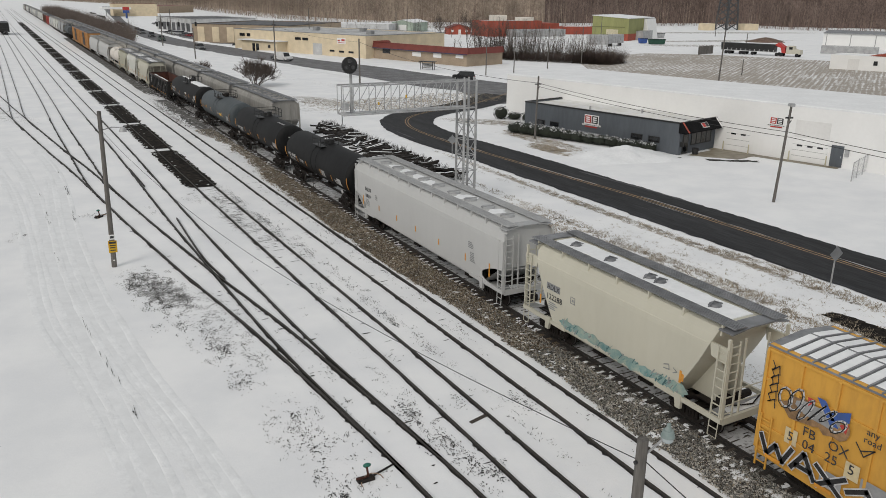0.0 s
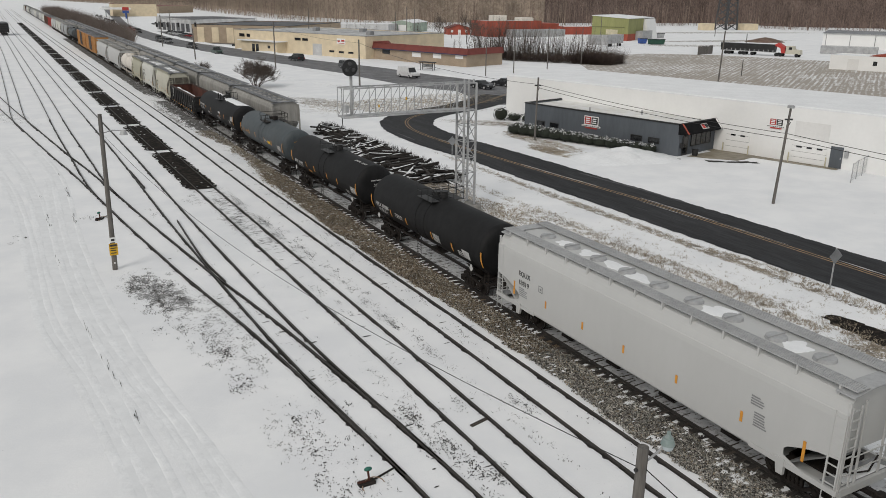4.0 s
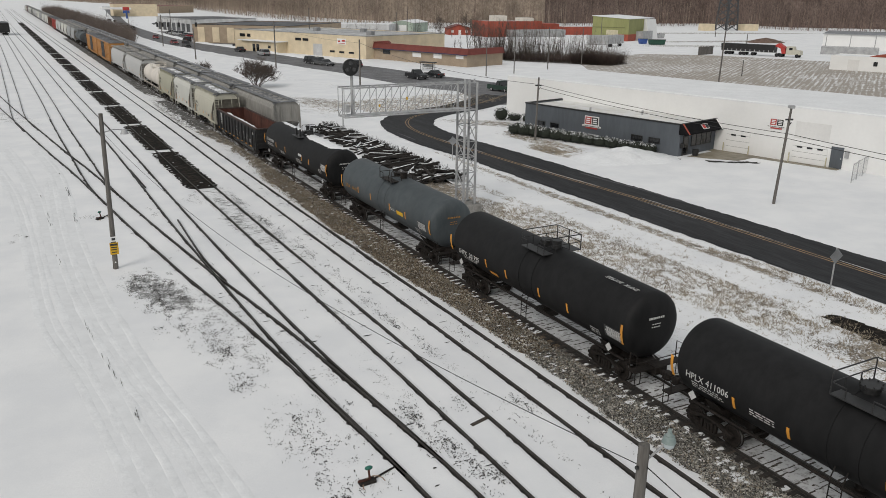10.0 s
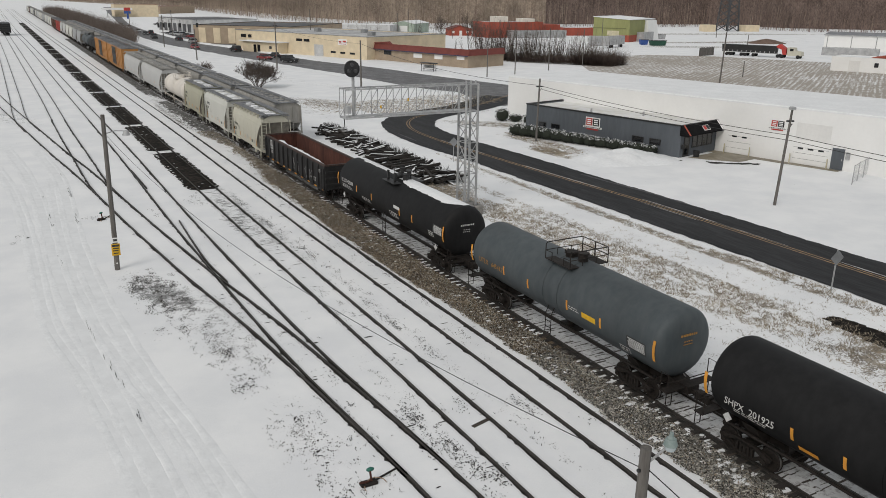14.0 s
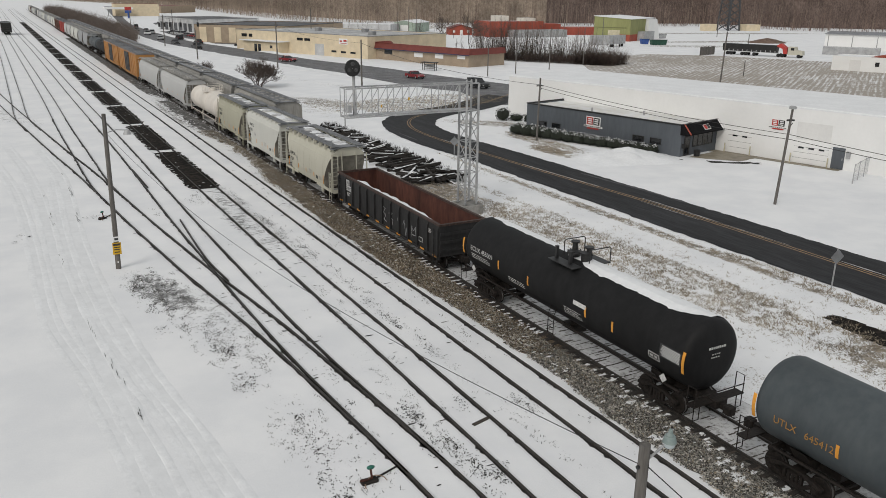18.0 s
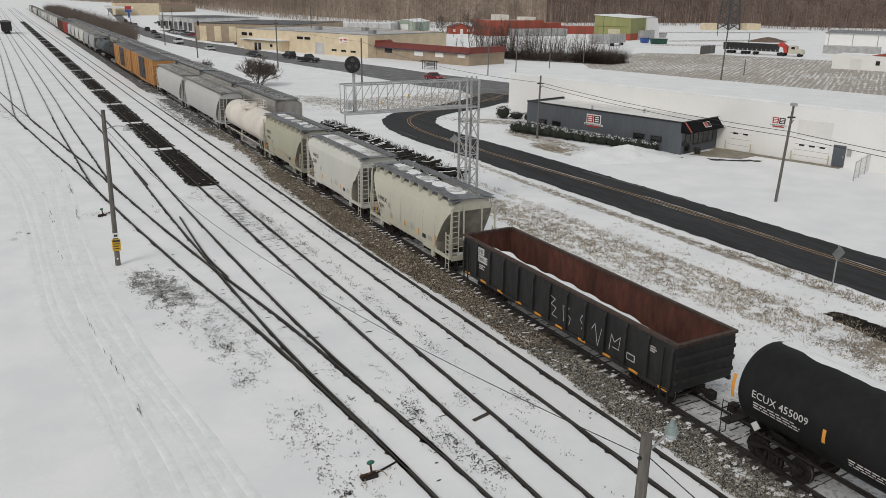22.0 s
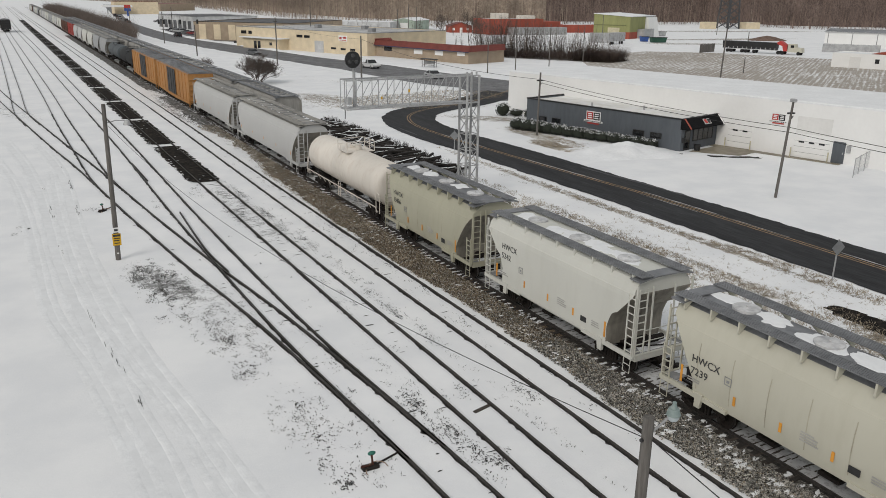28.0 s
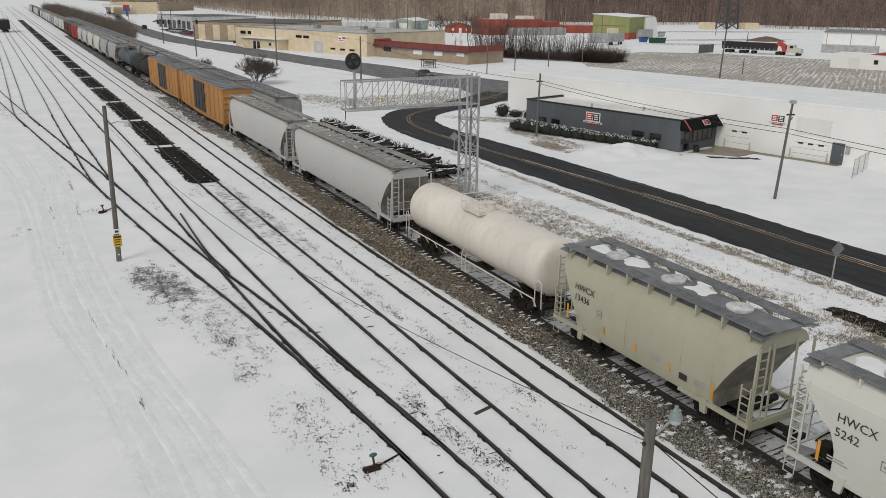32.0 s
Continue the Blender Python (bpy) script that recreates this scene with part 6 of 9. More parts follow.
for lab, a, b, pm, tx, zt, sn in (("cream covered hopper car with snow on its roof", 141.8, 153.4, CREAM4, "7239", 2.45, 0.8), ("off white covered hopper car with snow on top", 154.9, 166.6, CREAM3, "5242", 3.05, 0.9), ("weathered cream covered hopper car with round hatches", 168.0, 179.5, CREAM2, "13436", 3.0, 0.25)):
    c = hitch(hopper(lab, b - a, pm, ROOFGREY, "taper" if tx == "5242" else "flow", 4.55, 2, gussets=9, snow=sn), a, b)
    wx = -1.585 if tx == "5242" else -1.61
    words(c, "HWCX", 0.42, 4.2, zt, LETTERK, wx - 0.01)
    words(c, tx, 0.42, 4.2, zt - 0.5, LETTERK, wx - 0.01)
    bars(c, 4.3, 1.8, 0.8, 2, FAINTPRINT, wx - 0.006)
    stencil_box(c, 2.3, 2.2, wx)
    side_reflectors(c, ((4.62, 0.7), (2.1, 0.35), (0.15, 0.35), (-1.8, 0.35), (-4.0, 0.7)), 1.75, wx)
    part("stencil_field", M().bb(wx - 0.01, wx, -2.75, -2.35, 1.55, 1.8), BLACKTRIM, c)
    bars(c, -3.1, 1.85, 0.6, 3, FAINTPRINT, wx - 0.004)
    bars(c, -0.6, 2.05, 0.7, 4, FAINTPRINT, wx - 0.004)
    for i in range(6):
        y = -3.9 + i * 1.56
        if tx != "5242":
            prof = [(1.555, 1.4), (1.59, 1.75), (1.605, 2.05), (1.605, 2.4), (1.595, 2.7), (1.57, 2.95), (1.528, 3.24)]
            part("panel_seam", M().loft([[(-x - 0.003, y - 0.02, z), (-x - 0.006, y, z), (-x - 0.003, y + 0.02, z)] for x, z in prof], caps=False, closed=False), SEAMTAN, c, "rusty weld seam")
    for i in range(3):
        y = -3.4 + i * 3.4
        part("round_hatch", M(True).cyl((0.0, y, 4.46), (0.0, y, 4.58), 0.5, n=20).cyl((0.0, y, 4.58), (0.0, y, 4.6), 0.46, 0.4, n=20).cyl((0.0, y, 4.6), (0.0, y, 4.66), 0.05, n=8), WALLGREY, c, "round roof hatch dusted with snow")
hitch(tank("dirty white tank car with side walkways and railing", 14.9, WHITETANK, fit=WHITETANK, frame=True), 180.7, 195.6)
G1 = hitch(hopper("pale grey covered hopper car with trough hatches", 20.7, LIGHTGREY, PALEROOF, "flow", 4.55, 4, gussets=0, snow=0.3), 197.5, 218.2)
side_reflectors(G1, ((8.2, 0.5), (4, 0.35), (0.1, 0.35), (-4, 0.35), (-8.3, 0.5)), 1.95, -1.592)
hitch(copy_thing(G1, Matrix()), 219.9, 240.6)
LITE = True
BX = hitch(boxcar("long orange boxcar with dark double doors", 25.2, BOXORANGE, 5.1, roofmat=ROOFGREY, dark_door=True, ribs=12, dw=3.0), 242.4, 267.6)
hitch(copy_thing(BX, Matrix()), 269.0, 294.2)
TK = hitch(tank("plain black tank car far along the train", 19.4, BLACKCAR), 296.2, 315.6)
hitch(tank("slate grey tank car far along the train", 18.0, GREYTANK), 317.6, 335.6)
far_hop = lambda lab, pm: hopper(lab, 14.6, pm, PALEROOF, "flow", 4.75, 3, gussets=0, snow=0.5)
KIND = {"d": (far_hop("dull grey covered hopper car far along the train", DULLGREY), 14.6), "w": (far_hop("off white covered hopper car far along the train", CREAM3), 14.6),
        "s": (far_hop("pale silver covered hopper car far along the train", LIGHTGREY), 14.6), "r": (boxcar("bright red boxcar far along the train", 21.5, BOXRED, 4.8, roofmat=ROOFGREY, ribs=9), 21.5),
        "b": (boxcar("dark brown boxcar far along the train", 15.4, BOXBROWN, 4.8, roofmat=ROOFGREY, ribs=9), 15.4), "k": (TK, 19.4)}
u, used = 338.6, {"k"}
for k in "ddwwssrbbwwswddwwssdwkdwwsdbwwss":
    ob, ln = KIND[k]
    o = copy_thing(ob, Matrix()) if k in used else ob
    used.add(k)
    hitch(o, u, u + ln)
    u += ln + 1.4
LITE = False
for far in (False, True):
    LITE = far
    PK = hopper("parked dirty grey covered hopper car", 17.8, DIRTYGREY, ROOFGREY, "long", 4.5, 3, gussets=0, name="parked_hopper_car", snow=0.15)
    PK["group"] = "parked hopper cars"
    first = 2 if far else 0
    PK.matrix_world = pose(4.9, 93.2 + 19.2 * first, 0)
    for i in range(first + 1, 16 if far else 2):
        copy_thing(PK, pose(4.9, 93.2 + 19.2 * i, 0))
LITE = False

# ---- buildings ----
def frame_of(name, a, ang, label, category="building", group=""):
    """A building's Empty at its front left corner; local x runs along the front, y into the building."""
    return thing(name, pose(a[0], a[1], GZ, 0, 0, ang), label, category, group)


def walls(b, L, D, H, mt, roofmt, trim=None, snow=False, t=0.25):
    part("front_wall", M().bb(0, L, 0, t, 0, H), mt, b)
    part("back_wall", M().bb(0, L, D - t, D, 0, H), mt, b)
    part("side_wall", M().bb(0, t, t, D - t, 0, H), mt, b)
    part("side_wall", M().bb(L - t, L, t, D - t, 0, H), mt, b)
    part("roof", M().bb(t, L - t, t, D - t, H - 0.35, H - 0.12), roofmt, b, "snow covered flat roof" if snow else "")
    if trim:
        for x0, x1, y0, y1 in ((-0.06, L + 0.06, -0.06, 0.2), (-0.06, L + 0.06, D - 0.2, D + 0.06), (-0.06, 0.2, 0.2, D - 0.2), (L - 0.2, L + 0.06, 0.2, D - 0.2)):
            part("parapet_trim", M().bb(x0, x1, y0, y1, H, H + 0.14), trim, b)


def window(b, x0, x1, z0, z1, y=0.0, fr=None, pane=None, side=None, mullions=0):
    """A window on the front, or on the side wall at x = side."""
    e = 0.07
    rect = lambda a, c, z, w, d0, d1: M().bb(a, c, y + d0, y + d1, z, w) if side is None else M().bb(side + min(-d0, -d1), side + max(-d0, -d1), a, c, z, w)
    w = part("window", rect(x0, x1, z0, z1, -0.03, 0.0), fr or BLACKTRIM, b)
    part("pane", rect(x0 + e, x1 - e, z0 + e, z1 - e, -0.045, -0.03), pane or GLASS, w)
    for (a, c, z, q) in ((x0, x1, z0, z0 + e), (x0, x1, z1 - e, z1), (x0, x0 + e, z0 + e, z1 - e), (x1 - e, x1, z0 + e, z1 - e)):
        part("frame", rect(a, c, z, q, -0.08, -0.03), fr or BLACKTRIM, w)
    for i in range(mullions):
        x = x0 + (x1 - x0) * (i + 1) / (mullions + 1)
        part("mullion", rect(x - 0.04, x + 0.04, z0 + e, z1 - e, -0.08, -0.045), fr or BLACKTRIM, w)


def shop_logo(b, x, z, s, y=-0.06):
    """The shop's mark as plain red and black squares with white bars over a white strip."""
    g = part("sign_board", M().bb(x - 0.12 * s, x + 2.32 * s, y, y + 0.05, z - 0.12 * s, z + 1.12 * s), WHITEWALL, b, "white sign board")
    part("red_square", M().bb(x, x + 1.05 * s, y - 0.02, y, z, z + s), RED, g)
    part("black_square", M().bb(x + 1.15 * s, x + 2.2 * s, y - 0.02, y, z, z + s), BLACKTRIM, g)
    for k in (0.15, 0.43, 0.7):
        for q in (0.2, 1.35):
            part("white_bar", M().bb(x + q * s, x + (q + 0.65) * s, y - 0.03, y - 0.02, z + k * s, z + (k + 0.15) * s), WHITEWALL, g)
    part("name_strip", M().bb(x - 0.5 * s, x + 2.7 * s, y, y + 0.04, z - 0.36 * s, z - 0.14 * s), WHITEWALL, b)
    part("red_strip", M().bb(x + 0.1 * s, x + 2.1 * s, y - 0.01, y + 0.03, z - 0.6 * s, z - 0.42 * s), RED, b)
    k = M()
    for i in range(9):
        k.bb(x - 0.4 * s + i * 0.33 * s, x - 0.15 * s + i * 0.33 * s, y - 0.008, y, z - 0.3 * s, z - 0.2 * s)
    part("print_bars", k, BLACKTRIM, b)


def office():
    b = frame_of("office_building", (34.7, 81.3), -77.5, "low slate grey office with a black entrance awning", "office")
    L, D, H = 22.2, 7.6, 3.3
    walls(b, L, D, H, OFFICE, GREYROOFSNOW, BLACKTRIM, True)
    for x0, x1, z0, z1 in ((2.2, 3.4, 0.85, 1.45), (4.25, 5.6, 0.85, 1.45), (16.1, 17.6, 0.95, 1.6), (18.4, 19.8, 0.98, 1.6)):
        window(b, x0, x1, z0, z1)
    shop_logo(b, 9.6, 1.95, 0.84)
    # entrance end
    aw = M().prism([(L, 3.46), (L + 0.9, 2.45), (L + 0.9, 2.35), (L, 2.35)], -0.3, D - 0.1, "y")
    part("awning", aw, AWNING, b, "sloping black awning")
    part("awning_stripe", M().prism([(L + 0.03, 3.45), (L + 0.93, 2.45), (L + 0.93, 2.4), (L + 0.03, 3.4)], 0.2, 0.45, "y"), REDWALL, b)
    part("awning_stripe", M().prism([(L + 0.03, 3.45), (L + 0.93, 2.45), (L + 0.93, 2.4), (L + 0.03, 3.4)], 6.7, 6.95, "y"), WHITEWALL, b)
    part("awning_sign", M().prism([(L + 0.3, 3.18), (L + 0.72, 2.72), (L + 0.72, 2.66), (L + 0.3, 3.1)], 3.3, 4.5, "y"), LETTERW, b, "white sign with red and black squares")
    part("awning_mark", M().prism([(L + 0.36, 3.15), (L + 0.7, 2.78), (L + 0.7, 2.75), (L + 0.36, 3.1)], 3.4, 3.85, "y"), RED, b)
    part("awning_mark", M().prism([(L + 0.36, 3.15), (L + 0.7, 2.78), (L + 0.7, 2.75), (L + 0.36, 3.1)], 3.95, 4.4, "y"), BLACKTRIM, b)
    window(b, 2.2, 6.1, 0.85, 2.2, side=L, mullions=3)
    d = part("door", M().bb(L, L + 0.04, 0.6, 1.7, 0.02, 2.15), BLACKTRIM, b, "black glazed entrance door")
    part("door_pane", M().bb(L + 0.04, L + 0.05, 0.75, 1.55, 0.25, 2.0), GLASS, d)
    part("planter", M().cyl((L + 0.8, 2.0, 0.0), (L + 0.8, 2.0, 0.65), 0.3, 0.36, n=12), BLACKTRIM, b)
    part("mailbox", M().bev(L + 0.02, L + 0.3, 0.15, 0.5, 0.9, 1.4, 0.04), BLACKTRIM, b)
    for y in (1.5, 4.2):
        part("roof_vent", M(True).cyl((6 + 2 * y, y, H - 0.12), (6 + 2 * y, y, H + 0.35), 0.12, n=8), GALV, b)


AWNING = mat("black_awning_cloth", (0.008, 0.008, 0.009), (0.013, 0.013, 0.014), 0.95, scale=5, spec=0.1)
GREYROOFSNOW = mat("thin_snow_on_felt", (0.62, 0.61, 0.57), (0.72, 0.72, 0.72), 0.85, scale=0.8, bump=0.02, big=0.15)
WETCON = mat("wet_concrete_apron", (0.2, 0.17, 0.12), (0.3, 0.27, 0.21), 0.5, scale=1.2, big=0.3)


def warehouse():
    b = frame_of("warehouse", (39.1, 92.3), -76.9, "long white warehouse with a snow covered flat roof", "warehouse")
    L, D, H = 50.5, 15.6, 5.6
    walls(b, L, D, H, WHITEWALL, SNOW, None, True)
    part("roof_snow", M().bev(-0.02, L + 0.02, -0.02, D + 0.02, H - 0.115, H + 0.1, 0.1), SNOW, b, "deep smooth snow on the roof")
    for x0, x1, z1 in ((33.4, 36.1, 2.55), (40.75, 44.3, 2.3)):
        d = part("overhead_door", M().bb(x0, x1, -0.05, 0.0, 0.05, z1), WHITEWALL, b, "white sectional overhead door")
        n = 3 if x1 - x0 > 3 else 2
        for k in range(n):
            x = x0 + (x1 - x0) * (k + 0.7) / (n + 0.4)
            part("door_pane", M().bb(x - 0.28, x + 0.28, -0.065, -0.05, z1 - 0.75, z1 - 0.58), GLASS, d)
        for k in range(1, 4):
            part("section_joint", M().bb(x0, x1, -0.056, -0.05, z1 * k / 4 - 0.015, z1 * k / 4 + 0.015), GREYPART, d)
        for x in (x0 - 0.12, x1 + 0.12):
            part("yellow_bollard", M(True).cyl((x, -0.35, 0), (x, -0.35, 1.0), 0.06, n=10), TANYELLOW, b, "faded yellow bollard")
    part("tall_door_panel", M().bb(40.8, 44.3, -0.03, 0, 2.5, 4.2), WALLWHITE3, b, "blanked upper part of a tall doorway")
    d = part("side_door", M().bb(44.65, 45.85, -0.06, 0, 0.04, 2.15), OFFICE, b, "grey steel door")
    part("door_handle", M().bb(45.65, 45.72, -0.1, -0.06, 0.95, 1.15), GALV, d)
    shop_logo(b, 38.1, 3.5, 0.62)
    part("meter_box", M().bev(46.0, 46.4, -0.15, 0, 1.2, 1.9, 0.03), GALV, b)
    solid("concrete_apron", M().add([(44.4, 63.2, GZ + 0.012), (47.2, 63.5, GZ + 0.012), (50.2, 48.0, GZ + 0.012), (48.6, 47.5, GZ + 0.012), (46.2, 56, GZ + 0.012)], [(0, 4, 3, 2, 1)]), WETCON, "wet tan concrete apron before the overhead doors", "pavement", kind="structure")
    n = frame_of("neighbour_shed", (52.9, 43.0), -76.9, "plain pale grey shed beside the warehouse", "building")
    walls(n, 30, 14, 4.7, WALLWHITE2, SNOW, GREYPART, True)


TANYELLOW = mat("faded_yellow_paint", (0.6, 0.55, 0.38), (0.52, 0.48, 0.36), 0.7, scale=4)
WALLWHITE3 = mat("dull_white_panel", (0.74, 0.735, 0.72), (0.7, 0.695, 0.68), 0.8, scale=3, big=0.05)
WALLWHITE2 = mat("pale_grey_panel", (0.56, 0.565, 0.57), (0.5, 0.505, 0.51), 0.8, scale=3)
office()
warehouse()


def yard_fence():
    f = thing("chain_fence", Matrix(), "galvanised chain link fence with a gate", "fence")
    pts = [(44.8, 43.3), (46.7, 44.1), (48.6, 44.8), (50.4, 45.5), (52.2, 46.2)]
    for p in pts:
        part("post", M(True).cyl((*p, GZ), (*p, 1.7), 0.04, n=8), GALV, f)
    for a, c in zip(pts, pts[1:]):
        part("rail", M().bar((*a, 1.6), (*c, 1.6), 0.04), GALV, f)
        m = M()
        for i in range(1, 12):
            x, y = a[0] + (c[0] - a[0]) * i / 12, a[1] + (c[1] - a[1]) * i / 12
            m.bar((x, y, 0.0), (x, y, 1.6), 0.008)
        part("mesh_panel", m, GALV, f)


yard_fence()


def yellow_block():
    b = frame_of("shop_block", (40.9, 247.5), -68.7, "pale yellow painted block building with a flat grey roof", "building")
    L, D, H = 57.0, 32.0, 5.75
    walls(b, L, D, H, TAN, GREYROOF, GREYPART)
    for x0, x1, z0, z1 in ((2.7, 5.2, 3.8, 4.7), (6.3, 7.9, 3.8, 4.7), (28.6, 31.1, 3.7, 4.4), (31.8, 34.2, 3.7, 4.4), (43, 44.9, 1.15, 1.65), (46.8, 48.7, 1.1, 1.6), (50.5, 52.4, 1.1, 1.6)):
        window(b, x0, x1, z0, z1)
    part("overhead_door", M().bb(36.2, 39.9, -0.06, 0, 0.02, 3.1), WALLWHITE2, b, "pale overhead door")
    s = part("sign_board", M().bb(46.1, 49.4, -0.08, 0, 3.4, 4.9), WHITEWALL, b, "white sign with red lettering too small to read")
    part("print_bars", M().bb(46.4, 47.3, -0.1, -0.08, 4.0, 4.4).bb(47.9, 49.1, -0.1, -0.08, 4.1, 4.6).bb(46.4, 49.1, -0.1, -0.08, 3.6, 3.75), RED, s)
    e = part("entrance_wing", M().bb(8.0, 24.5, -3.4, -0.01, 0, 3.0), TAN, b)
    part("wing_roof", M().bb(7.2, 25.3, -4.2, -0.01, 3.0, 3.2), SNOW, e, "snow covered entrance roof")
    for x in (13.2, 15.0):
        part("dark_doorway", M().bb(x, x + 1.3, -3.44, -3.4, 0, 2.2), GLASS, e)
    part("wing_window", M().bb(20.5, 21.6, -3.44, -3.4, 1.2, 2.0), GLASS, e)
    for x, y in ((20, 14), (34, 20), (48, 9)):
        part("roof_unit", M().bev(x, x + 1.8, y, y + 1.6, H - 0.12, H + 0.9, 0.08), GREYPART, b)
    b2 = frame_of("diner_building", (63.7, 197.8), -73.2, "low tan diner with a dark red mansard roof", "building")
    L, D, H = 36.0, 13.0, 3.0
    walls(b2, L, D, H, BROWNWALL, GREYROOF)
    part("mansard", M().prism([(-0.6, 2.85), (-0.1, 4.25), (0.5, 4.25), (0.5, 2.85)], -0.6, L + 0.6, "x"), REDROOF, b2, "dark red metal mansard")
    part("mansard_end", M().prism([(L + 0.6, 2.85), (L + 0.1, 4.25), (L - 0.5, 4.25), (L - 0.5, 2.85)], 0.5, D, "y"), REDROOF, b2)
    part("blue_band", M().bb(-0.62, L + 0.62, -0.66, -0.6, 2.68, 2.86), BLUEBAND, b2, "dark blue band under the eaves")
    part("raised_front", M().prism([(0.5, 4.25), (8.0, 4.9), (9.0, 4.3)], -0.3, 0.4, "y"), REDROOF, b2)
    for x0, x1, z0, z1 in ((17.3, 20.4, 1.4, 2.45), (24.8, 27.6, 1.5, 2.55), (32.4, 34.9, 1.8, 2.6)):
        part("boarded_window", M().bb(x0, x1, -0.05, 0, z0, z1), WHITEWALL, b2, "white boarded window")
    window(b2, 6.0, 8.9, 1.55, 2.65)


BLUEBAND = mat("dark_blue_trim", (0.05, 0.05, 0.12), (0.06, 0.06, 0.1), 0.7, scale=3)
yellow_block()


def gable_shed(name, a, ang, L, D, H, R, wall, roof, label, door=None):
    b = frame_of(name, a, ang, label, "building")
    prof = [(0, 0), (L, 0), (L, H), (L / 2, H + R), (0, H)]
    part("gabled_shell", M().prism(prof, 0, D, "y"), wall, b)
    for s in (0, 1):
        x0, x1 = (-0.3, L / 2) if not s else (L / 2, L + 0.3)
        za, zb = (H - 0.1, H + R + 0.06) if not s else (H + R + 0.06, H - 0.1)
        part("roof", M().loft([[(x0, -0.3, za), (x1, -0.3, zb), (x1, -0.3, zb + 0.15), (x0, -0.3, za + 0.15)], [(x0, D + 0.3, za), (x1, D + 0.3, zb), (x1, D + 0.3, zb + 0.15), (x0, D + 0.3, za + 0.15)]]), roof, b)
    if door:
        part("door", M().bb(L / 2 - door / 2, L / 2 + door / 2, -0.06, 0, 0, H * 0.75), WHITEWALL, b)
    return b


gable_shed("metal_shed", (138.2, 342.2), -47.4, 10.4, 20, 4.3, 1.0, PALEGREEN, SNOW, "pale green metal shed with a snowy roof", 4)
g = gable_shed("red_barn", (150.8, 310.5), -14, 10.1, 7, 2.8, 1.4, REDWALL, REDROOF, "small red barn with a dark roof", 1.2)
part("window", M().bb(1.2, 2.2, -0.05, 0, 1.0, 2.0), WHITEWALL, g), part("window", M().bb(7.6, 8.6, -0.05, 0, 1.0, 2.0), WHITEWALL, g)


def red_works():
    b = frame_of("red_works", (157.2, 288.4), -2, "large red clad works with white roof boxes", "factory")
    walls(b, 27, 14, 6.4, REDWALL, GREYROOF)
    part("roof_box", M().bev(5, 10.5, 2, 8, 6.2, 8.6, 0.1), WHITETANK, b, "white roof box")
    part("roof_box", M().bev(18, 24, 2, 8, 6.2, 7.7, 0.1), WHITETANK, b, "white roof box")
    part("annex", M().bb(27.01, 38, 3, 16, 0, 5.2), REDWALL, b)
    part("lean_to", M().bb(9, 36, -5, -0.01, 0, 3.0), GALV, b)
    b = frame_of("red_store", (203.4, 297.4), -14, "low red store shed", "building")
    walls(b, 16, 10, 3.5, REDWALL, SNOW)
    b = frame_of("green_works", (187.1, 257.0), -62, "tall olive green metal works with a red base", "factory")
    L, D, H = 15.2, 17.0, 9.3
    part("clad_shell", M().prism([(0, 0), (L, 0), (L, H - 0.9), (0, H)], 0, D, "y"), GREENWALL, b)
    part("red_base", M().bb(L * 0.55, L + 0.06, -0.06, D * 0.6, 0, 2.6), REDWALL, b, "red lower cladding")
    part("white_wing", M().prism([(0.5, 0), (L + 2.6, 0), (L + 1.0, H - 1.2), (0.5, H - 0.4)], D + 0.02, D + 11, "y"), WHITEWALL, b, "white clad wing")
    part("roof", M().prism([(-0.3, H + 0.02), (L + 0.4, H - 0.92), (L + 0.4, H - 0.7), (-0.3, H + 0.25)], -0.3, D + 11.3, "y"), SNOW, b, "snow covered roof")
    part("loading_bay", M().bb(L * 0.4, L * 0.72, -0.1, -0.02, 2.3, 4.2), TANYELLOW, b)
    part("eave_line", M().bb(0, L * 0.9, -0.1, -0.02, 5.0, 5.25), OLIVE2, b)
    part("lean_to", M().bb(L + 0.07, L + 3.0, D * 0.5, D + 3, 0, 3.6), GALV, b, "pale ribbed lean-to")
    for x, y, ang, L2, mt, lab in ((185.5, 221.6, -20, 6.0, DARKGREEN, "dark green waste skip in the works yard"), (186.0, 227.5, -20, 3.0, BLUE, "small blue waste skip in the works yard"), (222.0, 261.0, -25, 6.5, GALV, "grey machine box in the works yard")):
        k = thing("waste_skip", pose(x, y, GZ, 0, 0, ang), lab, "waste skip")
        part("bin", M().loft([[(0.3, 0.2, 0.1), (L2 - 0.3, 0.2, 0.1), (L2 - 0.3, 2.0, 0.1), (0.3, 2.0, 0.1)], [(0, 0, 1.9), (L2, 0, 1.9), (L2, 2.2, 1.9), (0, 2.2, 1.9)]]), mt, k)
        part("rim", M().bb(-0.08, L2 + 0.08, -0.08, 0.06, 1.8, 1.98), BLACKTRIM, k)


DARKGREEN = mat("dark_green_bin_paint", (0.02, 0.07, 0.05), (0.03, 0.09, 0.06), 0.7, scale=3)
OLIVE2 = mat("dark_olive_trim", (0.17, 0.18, 0.08), (0.15, 0.16, 0.07), 0.7, scale=3)
red_works()


